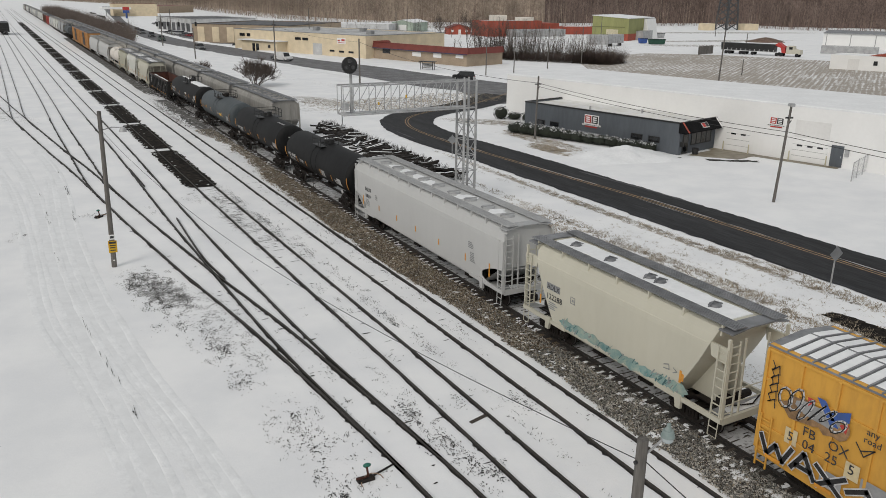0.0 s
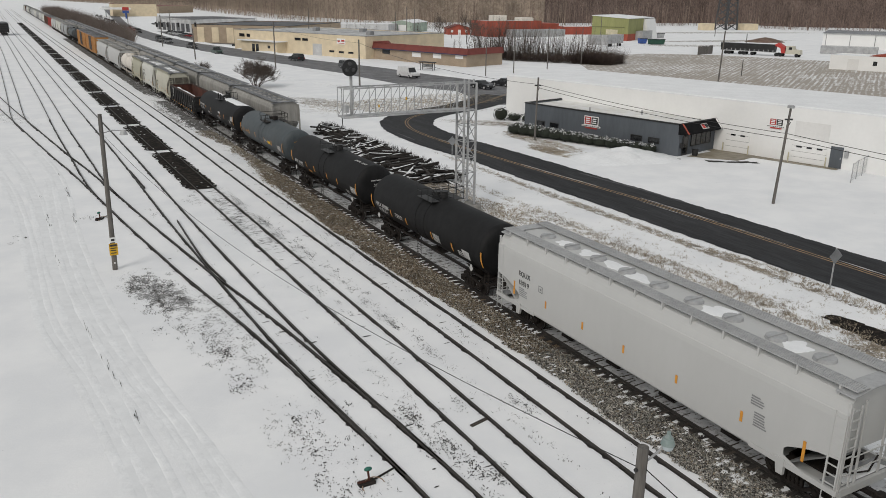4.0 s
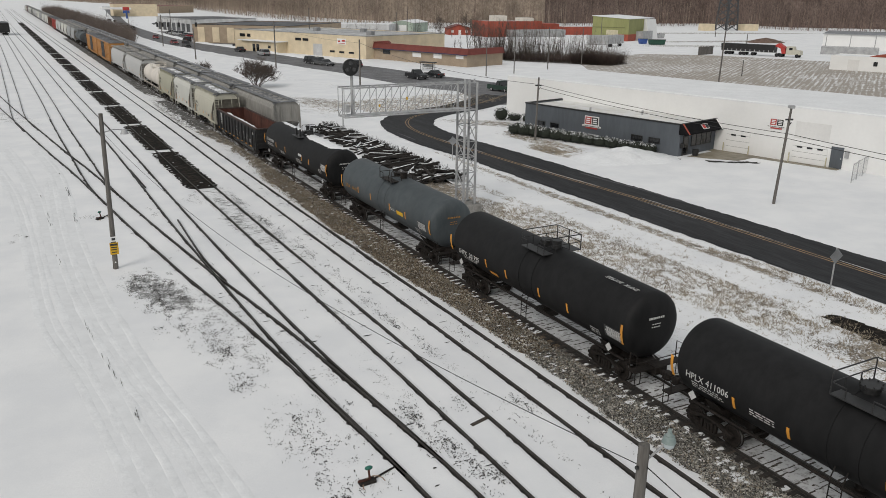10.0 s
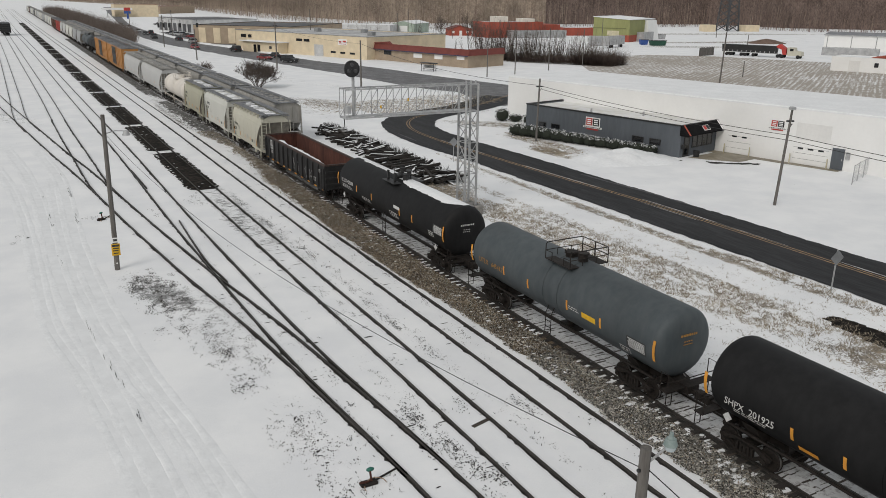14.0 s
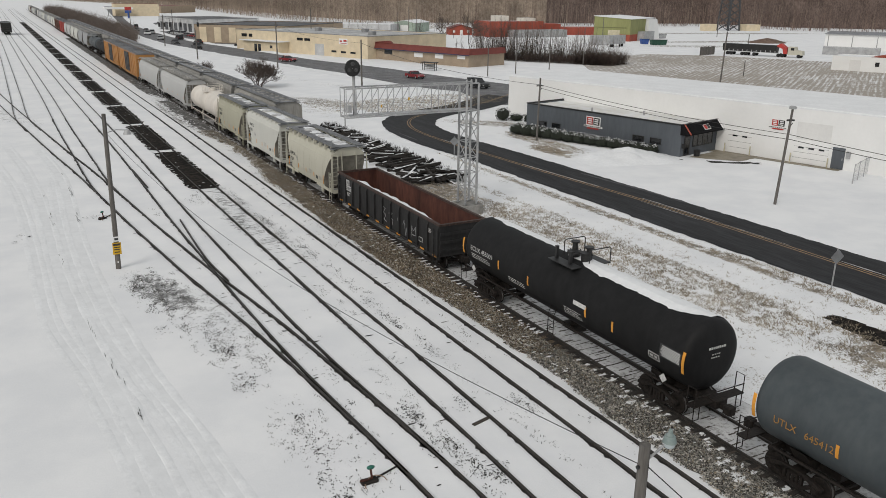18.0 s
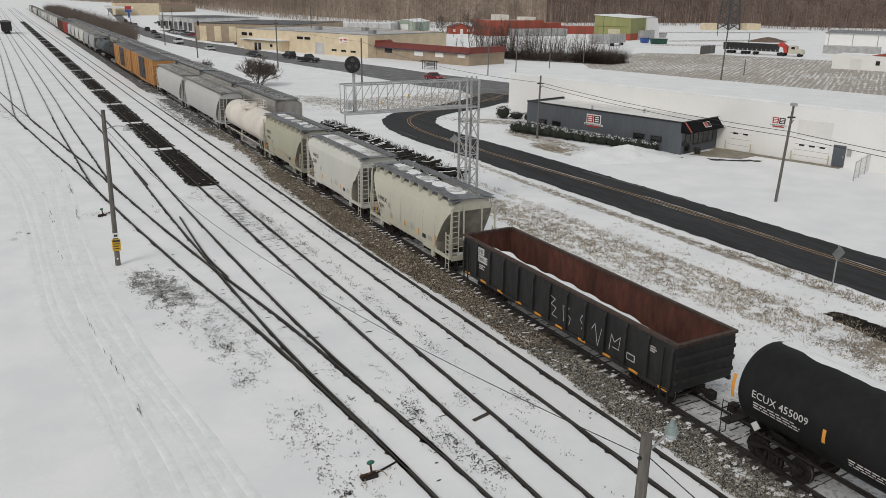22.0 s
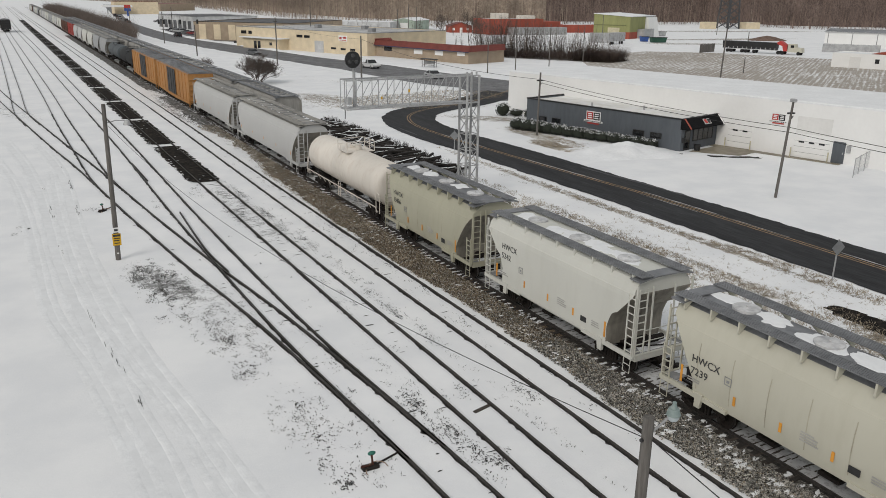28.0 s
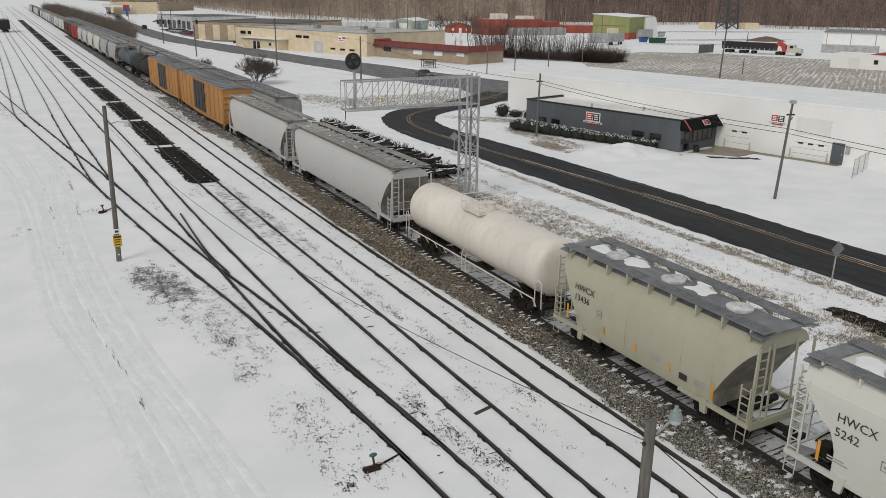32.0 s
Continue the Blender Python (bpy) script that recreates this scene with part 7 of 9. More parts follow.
def far_left_block():
    b = frame_of("store_block", (35.8, 284), -44, "tan and brown store block with a dark flat roof", "building")
    walls(b, 36, 45, 6.0, BROWNWALL, DARKROOF, BLACKTRIM)
    for i in range(6):
        part("wall_panel", M().bb(2 + i * 5.6, 4.6 + i * 5.6, -0.06, 0, 0.3, 5.2), TAN, b)
    part("blue_doorway", M().bb(29, 33, -0.1, 0, 0, 4.2), BLUEGREY, b, "pale blue doorway panel")
    b = frame_of("market_building", (42.5, 395), -79, "white and grey market with a long canopy", "building")
    walls(b, 40, 30, 5.6, WALLWHITE2, DARKROOF, GREYPART)
    for i in range(7):
        part("bay", M().bb(2 + i * 5.4, 5.6 + i * 5.4, -0.06, 0, 0.2, 3.6), DARKROOF, b)
    b = frame_of("brick_hall", (97, 715), 50, "brown brick hall with a low roof", "building")
    walls(b, 58, 26, 6.0, BROWNWALL, REDROOF)
    b = frame_of("petrol_station", (50.7, 625), 0, "tan roadside shop with lit yellow front", "shop")
    walls(b, 30, 18, 8.5, TAN, GREYROOF, REDROOF)
    part("canopy", M().bb(-9, 10, -16, -2, 5.0, 6.2), WHITEWALL, b)
    for x in (-6, 7):
        part("canopy_post", M().bb(x, x + 0.6, -9, -8.4, 0, 5), GALV, b)
    s = thing("road_sign_pylon", pose(52, 569, GZ), "blue and red roadside price sign on posts", "sign")
    part("red_panel", M().bb(-2, 2, -0.3, 0.3, 5.2, 7.2), RED, s)
    part("blue_panel", M().bb(-2, 2, -0.3, 0.3, 3.4, 5.1), BLUE, s)
    part("post", M().bb(-0.5, 0.5, -0.2, 0.2, 0, 3.4), BLUE, s)
    for a, ang, L, D, H, w, lab in (((96, 352), -38, 42, 20, 4.0, WALLWHITE2, "long pale grey store shed"), ((131, 345), -40, 9, 8, 3.2, WALLWHITE2, "white storage container"), ((119, 352), -40, 7, 8, 3.0, WHITEWALL, "white storage container"),
                                    ((108, 356), -40, 6, 6, 3.0, WHITEWALL, "white storage container"), ((312.4, 316.5), -12, 6.3, 6, 3.6, TAN, "small tan hut by the tower"), ((338, 312), -12, 9, 6, 3.4, TAN, "small tan hut by the tower"),
                                    ((236.3, 188.2), -70, 40, 14, 5.0, WHITEWALL, "long white farm shed"), ((204.8, 165.5), -60, 16, 4, 2.4, GALV, "grey ribbed storage shed"), ((155.4, 126.3), -68.3, 22, 9, 3.4, WHITEWALL, "low white workshop"),
                                    ((163.5, 228.3), -17, 6.5, 2.6, 3.4, GALV, "parked grey box trailer")):
        b = frame_of("outbuilding", a, ang, lab + " standing in the snow", "building")
        walls(b, L, D, H, w, GREYROOF if "farm" in lab else SNOW if w is not DARKROOF else DARKROOF)
        if "workshop" in lab:
            part("door", M().bb(4, 6.5, -0.06, 0, 0, 2.6), WALLWHITE3, b)
            part("window", M().bb(9.6, 10.5, -0.06, 0, 1.3, 2.3), GLASS, b)
            part("red_roof", M().prism([(8.3, 3.43), (22.5, 6.0), (22.5, 3.43)], 0.4, 8.6, "y"), REDWALL, b, "red gable roof")
        if "farm" in lab:
            for i in range(5):
                part("bay_post", M().bb(1 + i * 8, 1.2 + i * 8, -0.1, 0, 0, 4.6), GREYPART, b)
            part("pitched_roof", M().prism([(-0.5, 4.9), (7, 5.9), (14.5, 4.9)], -0.4, 40.4, "x"), ROOFGREY, b, "dark grey pitched roof")


DARKROOF = mat("dark_roof_felt", (0.06, 0.062, 0.066), (0.14, 0.142, 0.15), 0.8, scale=0.5, big=0.3)
BLUEGREY = mat("pale_blue_panel", (0.2, 0.32, 0.42), (0.25, 0.36, 0.44), 0.7, scale=3)
far_left_block()


def parking_lot():
    m = bpy.data.materials.new("slushy_car_park")
    m.use_nodes = True
    n, l = m.node_tree.nodes, m.node_tree.links
    b = n["Principled BSDF"]
    b.inputs["Roughness"].default_value = 0.8
    geo, mp = n.new("ShaderNodeNewGeometry"), n.new("ShaderNodeMapping")
    mp.inputs["Rotation"].default_value = (0, 0, radians(-33))
    l.new(geo.outputs["Position"], mp.inputs[0])

    def streaks(sx, sy, detail=5):
        q, t = n.new("ShaderNodeMapping"), n.new("ShaderNodeTexNoise")
        q.inputs["Scale"].default_value = (sx, sy, 1)
        t.inputs["Scale"].default_value, t.inputs["Detail"].default_value = 1.0, detail
        l.new(mp.outputs[0], q.inputs[0]), l.new(q.outputs[0], t.inputs["Vector"])
        return t.outputs["Fac"]

    def fold(op, u, w):
        k = n.new("ShaderNodeMath")
        k.operation = op
        for q, x in zip(k.inputs, (u, w)):
            if isinstance(x, float):
                q.default_value = x
            else:
                l.new(x, q)
        return k.outputs[0]

    wv = n.new("ShaderNodeTexWave")
    wv.bands_direction = "Y"
    wv.inputs["Scale"].default_value, wv.inputs["Distortion"].default_value, wv.inputs["Detail"].default_value = 0.3, 3.0, 3.0
    l.new(mp.outputs[0], wv.inputs["Vector"])
    long_, cross, wide = streaks(0.09, 2.2, 6), streaks(1.7, 0.13, 6), streaks(0.03, 0.03, 3)
    tot = fold("ADD", fold("ADD", fold("MULTIPLY", long_, 0.9), fold("MULTIPLY", cross, 0.7)), fold("ADD", fold("MULTIPLY", wv.outputs["Fac"], 0.16), fold("MULTIPLY", wide, 0.5)))
    r = n.new("ShaderNodeMapRange")
    r.inputs["From Min"].default_value, r.inputs["From Max"].default_value = 1.13, 1.36
    l.new(tot, r.inputs["Value"])
    mix = n.new("ShaderNodeMixRGB")
    mix.inputs[1].default_value, mix.inputs[2].default_value = (0.33, 0.295, 0.255, 1), (0.72, 0.72, 0.72, 1)
    l.new(r.outputs[0], mix.inputs[0])
    l.new(mix.outputs[0], b.inputs["Base Color"])
    solid("pavement_lot", M().add([(78, 60, GZ + 0.008), (150, 40, GZ + 0.008), (185, 128, GZ + 0.008), (166, 172, GZ + 0.008), (150, 185, GZ + 0.008), (118, 180, GZ + 0.008), (93, 140, GZ + 0.008)], [(0, 1, 2, 3, 4, 5, 6)]), m, "large car park of brown slush and streaks of snow", "car park", kind="structure")


parking_lot()

# ---- signal gantry, poles, signs ----
def gantry():
    g = thing("signal_gantry", pose(0, 50.3, 0), "galvanised steel cantilever signal bridge over the tracks", "signal bridge")
    part("footing", M().bev(7.05, 8.95, -0.95, 0.95, GZ - 0.1, 0.6, 0.05), CONCRETE, g, "concrete footing")
    x0, x1, y0, y1, zt, zb = 7.5, 8.5, -0.55, 0.55, 9.75, 7.8
    for x in (x0, x1):
        for y in (y0, y1):
            part("tower_leg", M(True).cyl((x, y, 0.5), (x, y, zt), 0.09, n=10), GALV, g)
            part("base_plate", M().bev(x - 0.2, x + 0.2, y - 0.2, y + 0.2, 0.55, 0.6, 0.02), GALV, g)
    k = 6
    for i in range(k):
        a, b = 0.7 + (zb - 0.7) * i / k, 0.7 + (zb - 0.7) * (i + 1) / k
        for p, q in (((x0, y0), (x1, y0)), ((x1, y0), (x1, y1)), ((x1, y1), (x0, y1)), ((x0, y1), (x0, y0))):
            if i % 2:
                p, q = q, p
            part("tower_brace", M().bar((*p, a), (*q, b), 0.045), GALV, g)
            part("tower_strut", M().bar((*p, b), (*q, b), 0.05), GALV, g)
    L = -1.95
    for y in (y0, y1):
        for z in (zb, zt):
            part("chord", M().bar((L, y, z), (x1, y, z), 0.095), GALV, g)
        n = 8
        for i in range(n + 1):
            x = L + (x0 - L) * i / n
            part("truss_post", M().bar((x, y, zb), (x, y, zt), 0.04), GALV, g)
            if i < n:
                xb = L + (x0 - L) * (i + 1) / n
                part("truss_brace", M().bar((x, y, zb), (xb, y, zt), 0.035), GALV, g)
    for i in range(9):
        x = L + (x0 - L) * i / 8
        for z in (zb, zt):
            part("cross_strut", M().bar((x, y0, z), (x, y1, z), 0.05), GALV, g)
    part("walkway", M().bb(L, x0, y0 + 0.1, y1 - 0.1, zb + 0.05, zb + 0.09), GALV, g, "steel grating walkway")
    part("signal_mast", M(True).cyl((-1.15, 0, zb), (-1.15, 0, 11.3), 0.1, n=10), GALV, g)
    h = part("signal_target", M(True).cyl((-1.35, -0.32, 11.1), (-1.35, -0.26, 11.1), 0.54, n=28), BLACKTRIM, g, "round black signal target seen from behind")
    for i in range(3):
        a = math.pi / 2 + i * 2 * math.pi / 3
        lx, lz = -1.35 + 0.28 * math.cos(a), 11.1 + 0.28 * math.sin(a)
        part("lamp_case", M(True).cyl((lx, -0.26, lz), (lx, -0.02, lz), 0.17, 0.13, n=14).cyl((lx, -0.42, lz), (lx, -0.32, lz), 0.13, n=14), SIGNALGREY, h, "weathered lamp case")
        part("lamp_cable", M().tube([(lx, -0.02, lz), (lx * 0.6 - 0.5, 0.05, lz * 0.6 + 4.44), (-1.35, -0.02, 11.12)], 0.03), GALV, h)
    part("target_rim", M(True).loft([[(-1.35 + q * math.cos(k * 0.2244), y, 11.1 + q * math.sin(k * 0.2244)) for k in range(28)] for q, y in ((0.54, -0.26), (0.56, -0.26), (0.56, -0.36), (0.54, -0.36))], caps=False), SIGNALGREY, h)
    part("junction_case", M().bev(-1.5, -1.2, -0.2, 0.15, 10.95, 11.3, 0.04), GALV, h)
    part("bracket", M().bar((-1.15, 0, 10.9), (-1.35, -0.3, 11.1), 0.07), GALV, h)
    part("equipment_case", M().bev(-1.75, -1.45, -0.3, 0.2, 8.1, 8.6, 0.03), GALV, g)
    part("ladder", M().bar((-1.6, 0.65, 7.2), (-1.6, 0.65, 9.7), 0.05).bar((-1.6, 0.65, 7.0), (-1.6, 0.65, 7.8), 0.05), GALV, g)
    for x, z in ((0.6, 8.5), (2.7, 8.9)):
        part("tag", M().bb(x - 0.06, x + 0.06, -0.68, -0.66, z - 0.1, z + 0.1), YELLOWSIGN, g, "small yellow tag")
    for x in (7.6, 8.0, 8.4):
        part("top_fitting", M(True).cyl((x, -0.3, 9.75), (x, -0.3, 10.0), 0.07, n=8), GALV, g)


def pole(x, y, h, r=0.14, lean=0.0, arm=False, label="weathered wooden utility pole", cap=0):
    p = thing("utility_pole", pose(x, y, GZ, 0, lean, 0), label, "utility pole", "utility poles")
    part("shaft", M(True).cyl((0, 0, -0.3), (0, 0, h), r, r * 0.72, n=10), WOODPOLE, p)
    if arm:
        part("insulator", M().bev(-0.45, 0.45, -0.05, 0.05, h - 0.95, h - 0.82, 0.02), BLACKTRIM, p)
        part("bracket", M().bar((0, 0, h - 1.5), (0.3, 0, h - 1.1), 0.05), BLACKTRIM, p)
    if cap:
        part("pole_lamp", M().bev(-0.25, 0.25, -0.2, 0.2, h, h + 0.25, 0.06), GALV, p)
    return p


def wire(a, b, sag, r=0.012, label="sagging black overhead cable"):
    n = 24
    pts = [(a[0] + (b[0] - a[0]) * i / n, a[1] + (b[1] - a[1]) * i / n, a[2] + (b[2] - a[2]) * i / n - sag * 4 * (i / n) * (1 - i / n)) for i in range(n + 1)]
    return solid("cable", M().tube(pts, r, 5), WIRE, label, "cable", "overhead cables")


def poles():
    p = pole(-17.5, 48.3, 9.3, 0.16, 1.2, label="weathered wooden yard pole with a yellow notice")
    part("white_notice", M().bev(-0.17, 0.17, -0.19, -0.165, 1.75, 2.05, 0.005), WHITEWALL, p, "small white number plate")
    part("print_bar", M().bb(-0.1, 0.1, -0.196, -0.19, 1.83, 1.97), LETTERK, p)
    y = part("yellow_notice", M().bev(-0.24, 0.24, -0.19, -0.165, 0.95, 1.68, 0.01), YELLOWSIGN, p, "yellow warning notice")
    part("print_bars", M().bb(-0.2, 0.2, -0.196, -0.19, 1.5, 1.62).bb(-0.17, 0.17, -0.196, -0.19, 1.36, 1.42).bb(-0.17, 0.14, -0.196, -0.19, 1.22, 1.28).bb(-0.15, 0.15, -0.196, -0.19, 1.06, 1.12), LETTERK, y)
    part("yard_lamp_arm", M(True).tube([(0, 0, 8.2), (0.6, 0.1, 8.35), (1.1, 0.2, 8.3)], 0.03), GALV, p)
    part("yard_lamp", M(True).cyl((1.2, 0.2, 8.32), (1.2, 0.2, 8.05), 0.12, 0.24, n=12), GALV, p)
    part("knob", M(True).sphere((0, -0.17, 0.45), 0.05), WHITEWALL, p)
    pole(32.0, 41.3, 7.75, 0.125, 3.5, True, cap=1)
    pole(31.4, 74.3, 7.2, 0.13, 1.0, True)
    pole(35.2, 135.7, 8.3, 0.17)
    pole(32.3, 178.0, 10.3, 0.17, 0, True)
    pole(20.9, 208.9, 7.6, 0.17, -1)
    pole(22.6, 265.2, 9.6, 0.18)
    pole(102.6, 112.5, 10.1, 0.17, 2)
    for x, y, h in ((66.9, 142.9, 6.6), (89.1, 151.6, 9.5), (105, 159.2, 9.0), (120, 122, 3.4), (76, 146, 8.5)):
        pole(x, y, h, 0.12)
    for x, y, h in ((92, 240, 11), (118, 285, 12), (124, 290, 11), (64, 245, 12), (190, 182, 5.5), (186, 250, 9), (262, 262, 10), (37, 330, 10), (30, 395, 9)):
        pole(x, y, h, 0.16, label="distant wooden utility pole")
    wa, wb, wc = (32.4, 41.3, 5.6), (31.5, 74.3, 6.3), (35.2, 135.7, 7.6)
    for d, e in ((0.0, 0.0), (0.35, 0.45)):
        wire((wa[0] + d, wa[1], wa[2] - e), (wb[0] + d, wb[1], wb[2] - e), 0.35, 0.024)
        wire((wa[0] + d, wa[1], wa[2] - e), (31.5 + d, 2.0, 5.9 - e), 0.4, 0.024)
    wire(wb, wc, 1.0, 0.024)
    wire(wc, (32.3, 178, 9.0), 0.6, 0.016)


def lamp_post():
    p = thing("lamp_post", pose(-13.0, 8.45, GZ), "weathered wooden lamp post with a green hooded lamp", "lamp post")
    part("shaft", M(True).cyl((0, 0, -0.3), (0.02, 0, 8.62), 0.13, 0.098, n=14), WOODPOLE, p)
    part("arm", M(True).tube([(0.05, -0.02, 8.3), (0.2, -0.06, 8.42), (0.42, -0.12, 8.62)], 0.022, 8), GALV, p, "pale bent steel arm")
    part("hood", M(True).cyl((0.45, -0.13, 8.62), (0.45, -0.13, 8.74), 0.125, 0.09, n=16).cyl((0.45, -0.13, 8.74), (0.45, -0.13, 8.8), 0.06, 0.045, n=12), LAMPGREEN, p, "verdigris lamp hood")
    part("globe", M(True).sphere((0.45, -0.13, 8.57), 0.105, 14, 8, (1, 1, 0.75)), LAMPGLASS, p, "frosted glass globe")
    part("cap", M(True).cyl((0.45, -0.13, 8.8), (0.45, -0.13, 8.86), 0.035, n=8), LAMPGREEN, p)
    part("insulator", M(True).cyl((-0.12, 0, 8.2), (0.1, 0, 8.2), 0.035, n=8), BLACKTRIM, p)
    wire((-13.05, 8.5, 8.1), (-17.45, 48.3, 8.3), 1.3, 0.009)
    wire((-12.95, 8.45, 8.1), (-12.2, -14, 8.2), 1.0, 0.011)


LAMPGLASS = mat("frosted_globe", (0.4, 0.46, 0.48), (0.45, 0.5, 0.52), 0.25, scale=5)


def road_sign(x, y, ang):
    s = thing("road_sign", pose(x, y, GZ, 0, 0, ang), "back of a bare aluminium diamond road sign on a post", "road sign", "road signs")
    part("post", M().bb(-0.03, 0.03, -0.03, 0.03, -0.2, 2.5), GALV, s)
    part("panel", M().loft([[(0.0, -0.05, 1.55), (0.47, -0.05, 2.02), (0.0, -0.05, 2.49), (-0.47, -0.05, 2.02)], [(0.0, -0.04, 1.55), (0.47, -0.04, 2.02), (0.0, -0.04, 2.49), (-0.47, -0.04, 2.02)]]), SIGNBACK, s, "bare diamond panel")


def bus_shelter():
    s = thing("bench_shelter", pose(60.6, 161.0, GZ, 0, 0, -60), "small dark bench shelter with a flat roof", "shelter")
    for x in (0, 3.2):
        for y in (0, 0.9):
            part("post", M().bb(x, x + 0.1, y, y + 0.1, 0, 1.7), BLACKTRIM, s)
    part("roof", M().bev(-0.3, 3.6, -0.3, 1.3, 1.7, 1.86, 0.04), BLACKTRIM, s)
    part("bench", M().bb(0.3, 3.0, 0.1, 0.6, 0.42, 0.5), WOODPOLE, s)
    part("panel", M().bb(0.3, 3.0, 0.8, 0.84, 0.6, 1.4), GALV, s)


gantry()
poles()
lamp_post()
road_sign(18.4, 26.2, -10)
road_sign(16.8, 68.0, -25)
bus_shelter()




def tie_pile():
    """A long heap of old ties, each one a part."""
    p = thing("tie_pile", Matrix(), "long heap of discarded dark railway ties dusted with snow", "tie pile")
    one = M().bev(-1.2, 1.2, -0.11, 0.11, -0.09, 0.09, 0.02).mesh("old_tie", OLDTIE)
    cap = M().bev(-1.2, 1.2, -0.1, 0.1, 0.092, 0.125, 0.015).mesh("tie_snow", SNOW)
    r = random.Random(11)
    for i in range(290):
        f = r.random()
        y = 59.5 + 32 * f
        w = 2.0 if y < 72 else 1.15
        x = 10.9 + 0.03 * (y - 60) + r.uniform(-w, w)
        z = GZ + 0.1 + r.random() ** 1.6 * (0.85 if y < 72 else 0.55) * (1 - abs(x - 11.4) / 3.2)
        t = new("old_tie", one)
        t.parent = p
        t.matrix_basis = pose(x, y, z, r.uniform(-6, 6), r.uniform(-12, 12), r.choice((0, 0, 0, 75)) + r.gauss(0, 22))
        if r.random() < 0.3:
            c = new("tie_snow", cap)
            c.parent = t


def trunk_parts(name, x, y, h, spread, label, n=46, seed=1, mt=None, r0=0.16, group="bare trees", stems=1):
    """A bare tree: tapered trunk, limbs and many twigs."""
    r = random.Random(seed)
    t = thing(name, pose(x, y, GZ), label, "tree", group)
    tr, tw = M(), M()
    lean = 0.25 if stems < 4 else 0.9
    def grow(a, d, ln, rad, depth):
        b = a + d * ln
        (tr if depth < 2 else tw).cyl(a, b, rad, rad * 0.65, n=5 if depth < 2 else 3, caps=False)
        if depth >= (4 if spread > 0.7 and stems < 9 else 5):
            return
        for _ in range((6 if spread > 0.7 and stems < 9 else 4) if depth == 0 else 3):
            dd = (d + Vector((r.uniform(-1, 1), r.uniform(-1, 1), r.uniform(-0.35, 0.75))) * spread).normalized()
            grow(a + d * ln * r.uniform(0.4, 1.0), dd, ln * r.uniform(0.62, 0.92), max(0.016, rad * 0.5), depth + 1)
    for k in range(stems):
        grow(Vector((r.uniform(-.5, .5), r.uniform(-.5, .5), -0.1)) if k else Vector((0, 0, -0.1)), Vector((r.uniform(-1, 1) * lean, r.uniform(-1, 1) * lean, 1)).normalized(), h * 0.3, r0, 0)
    part("trunk", tr, mt or TWIG, t)
    part("crown", tw, mt or TWIG, t, "leafless crown of thin twigs")
    return t


tie_pile()
trunk_parts("bare_shrub_tree", 17.4, 141.0, 6.0, 0.85, "round leafless shrub tree with a dense crown of twigs", seed=4, r0=0.06, stems=13)
trunk_parts("bare_shrub", 14.6, 171.0, 3.4, 0.8, "low leafless shrub in the snow", seed=5, r0=0.05, stems=4)
for i, (x, y, h) in enumerate(((91, 186, 13), (94, 196, 14), (99, 189, 11), (110, 242, 12), (112, 246, 13), (108, 216, 12))):
    trunk_parts("bare_tree", x, y, h, 0.55, "tall leafless tree by the thicket", seed=20 + i, r0=0.14)


def hedge():
    r = random.Random(5)
    n = 13
    for i in range(n):
        f = i / (n - 1)
        x, y = 32.0 + (38.1 - 32.0) * f, 79.0 + (62.6 - 79.0) * f
        s = 1.05 - 0.3 * f + 0.06 * r.random()
        b = thing("hedge_bush", pose(x, y, GZ, 0, 0, r.uniform(0, 90)), "clipped dark evergreen bush with snow on top", "bush", "bushes before the office")
        blob_bush(b, s, s * 1.28, r)
    for x, y, s, h in ((36.4, 89.4, 0.85, 1.75), (37.8, 88.2, 0.8, 1.0), (38.6, 86.2, 0.7, 1.2)):
        b = thing("hedge_bush", pose(x, y, GZ), "rounded dark evergreen bush by the warehouse", "bush", "bushes before the office")
        blob_bush(b, s, h, r)


def blob_bush(b, rad, h, r):
    core, leaf, sn = M(True), M(), M()
    core.sphere((0, 0, h * 0.47), 1, 12, 8, (rad * 1.0, rad * 1.0, h * 0.47))
    for _ in range(640):
        a, c = r.uniform(0, 6.283), r.uniform(-0.9, 1)
        q = math.sqrt(1 - c * c)
        k = r.uniform(0.88, 1.06)
        bx = lambda u: math.copysign(abs(u) ** 0.6, u)
        v = Vector((rad * bx(q * math.cos(a)) * k, rad * bx(q * math.sin(a)) * k, h * 0.48 + h * 0.48 * bx(c) * k))
        s = r.uniform(0.05, 0.12)
        p = [v + Vector((r.uniform(-1, 1), r.uniform(-1, 1), r.uniform(-1, 1))) * s for _ in range(3)]
        (sn if c > 0.45 and r.random() < 0.6 else leaf).add([*p], [(0, 1, 2)])
    part("core", core, HEDGE, b)
    part("foliage", leaf, HEDGE, b)
    tagged(part("snow_dusting", sn, SNOW, b), kind="stuff")


hedge()


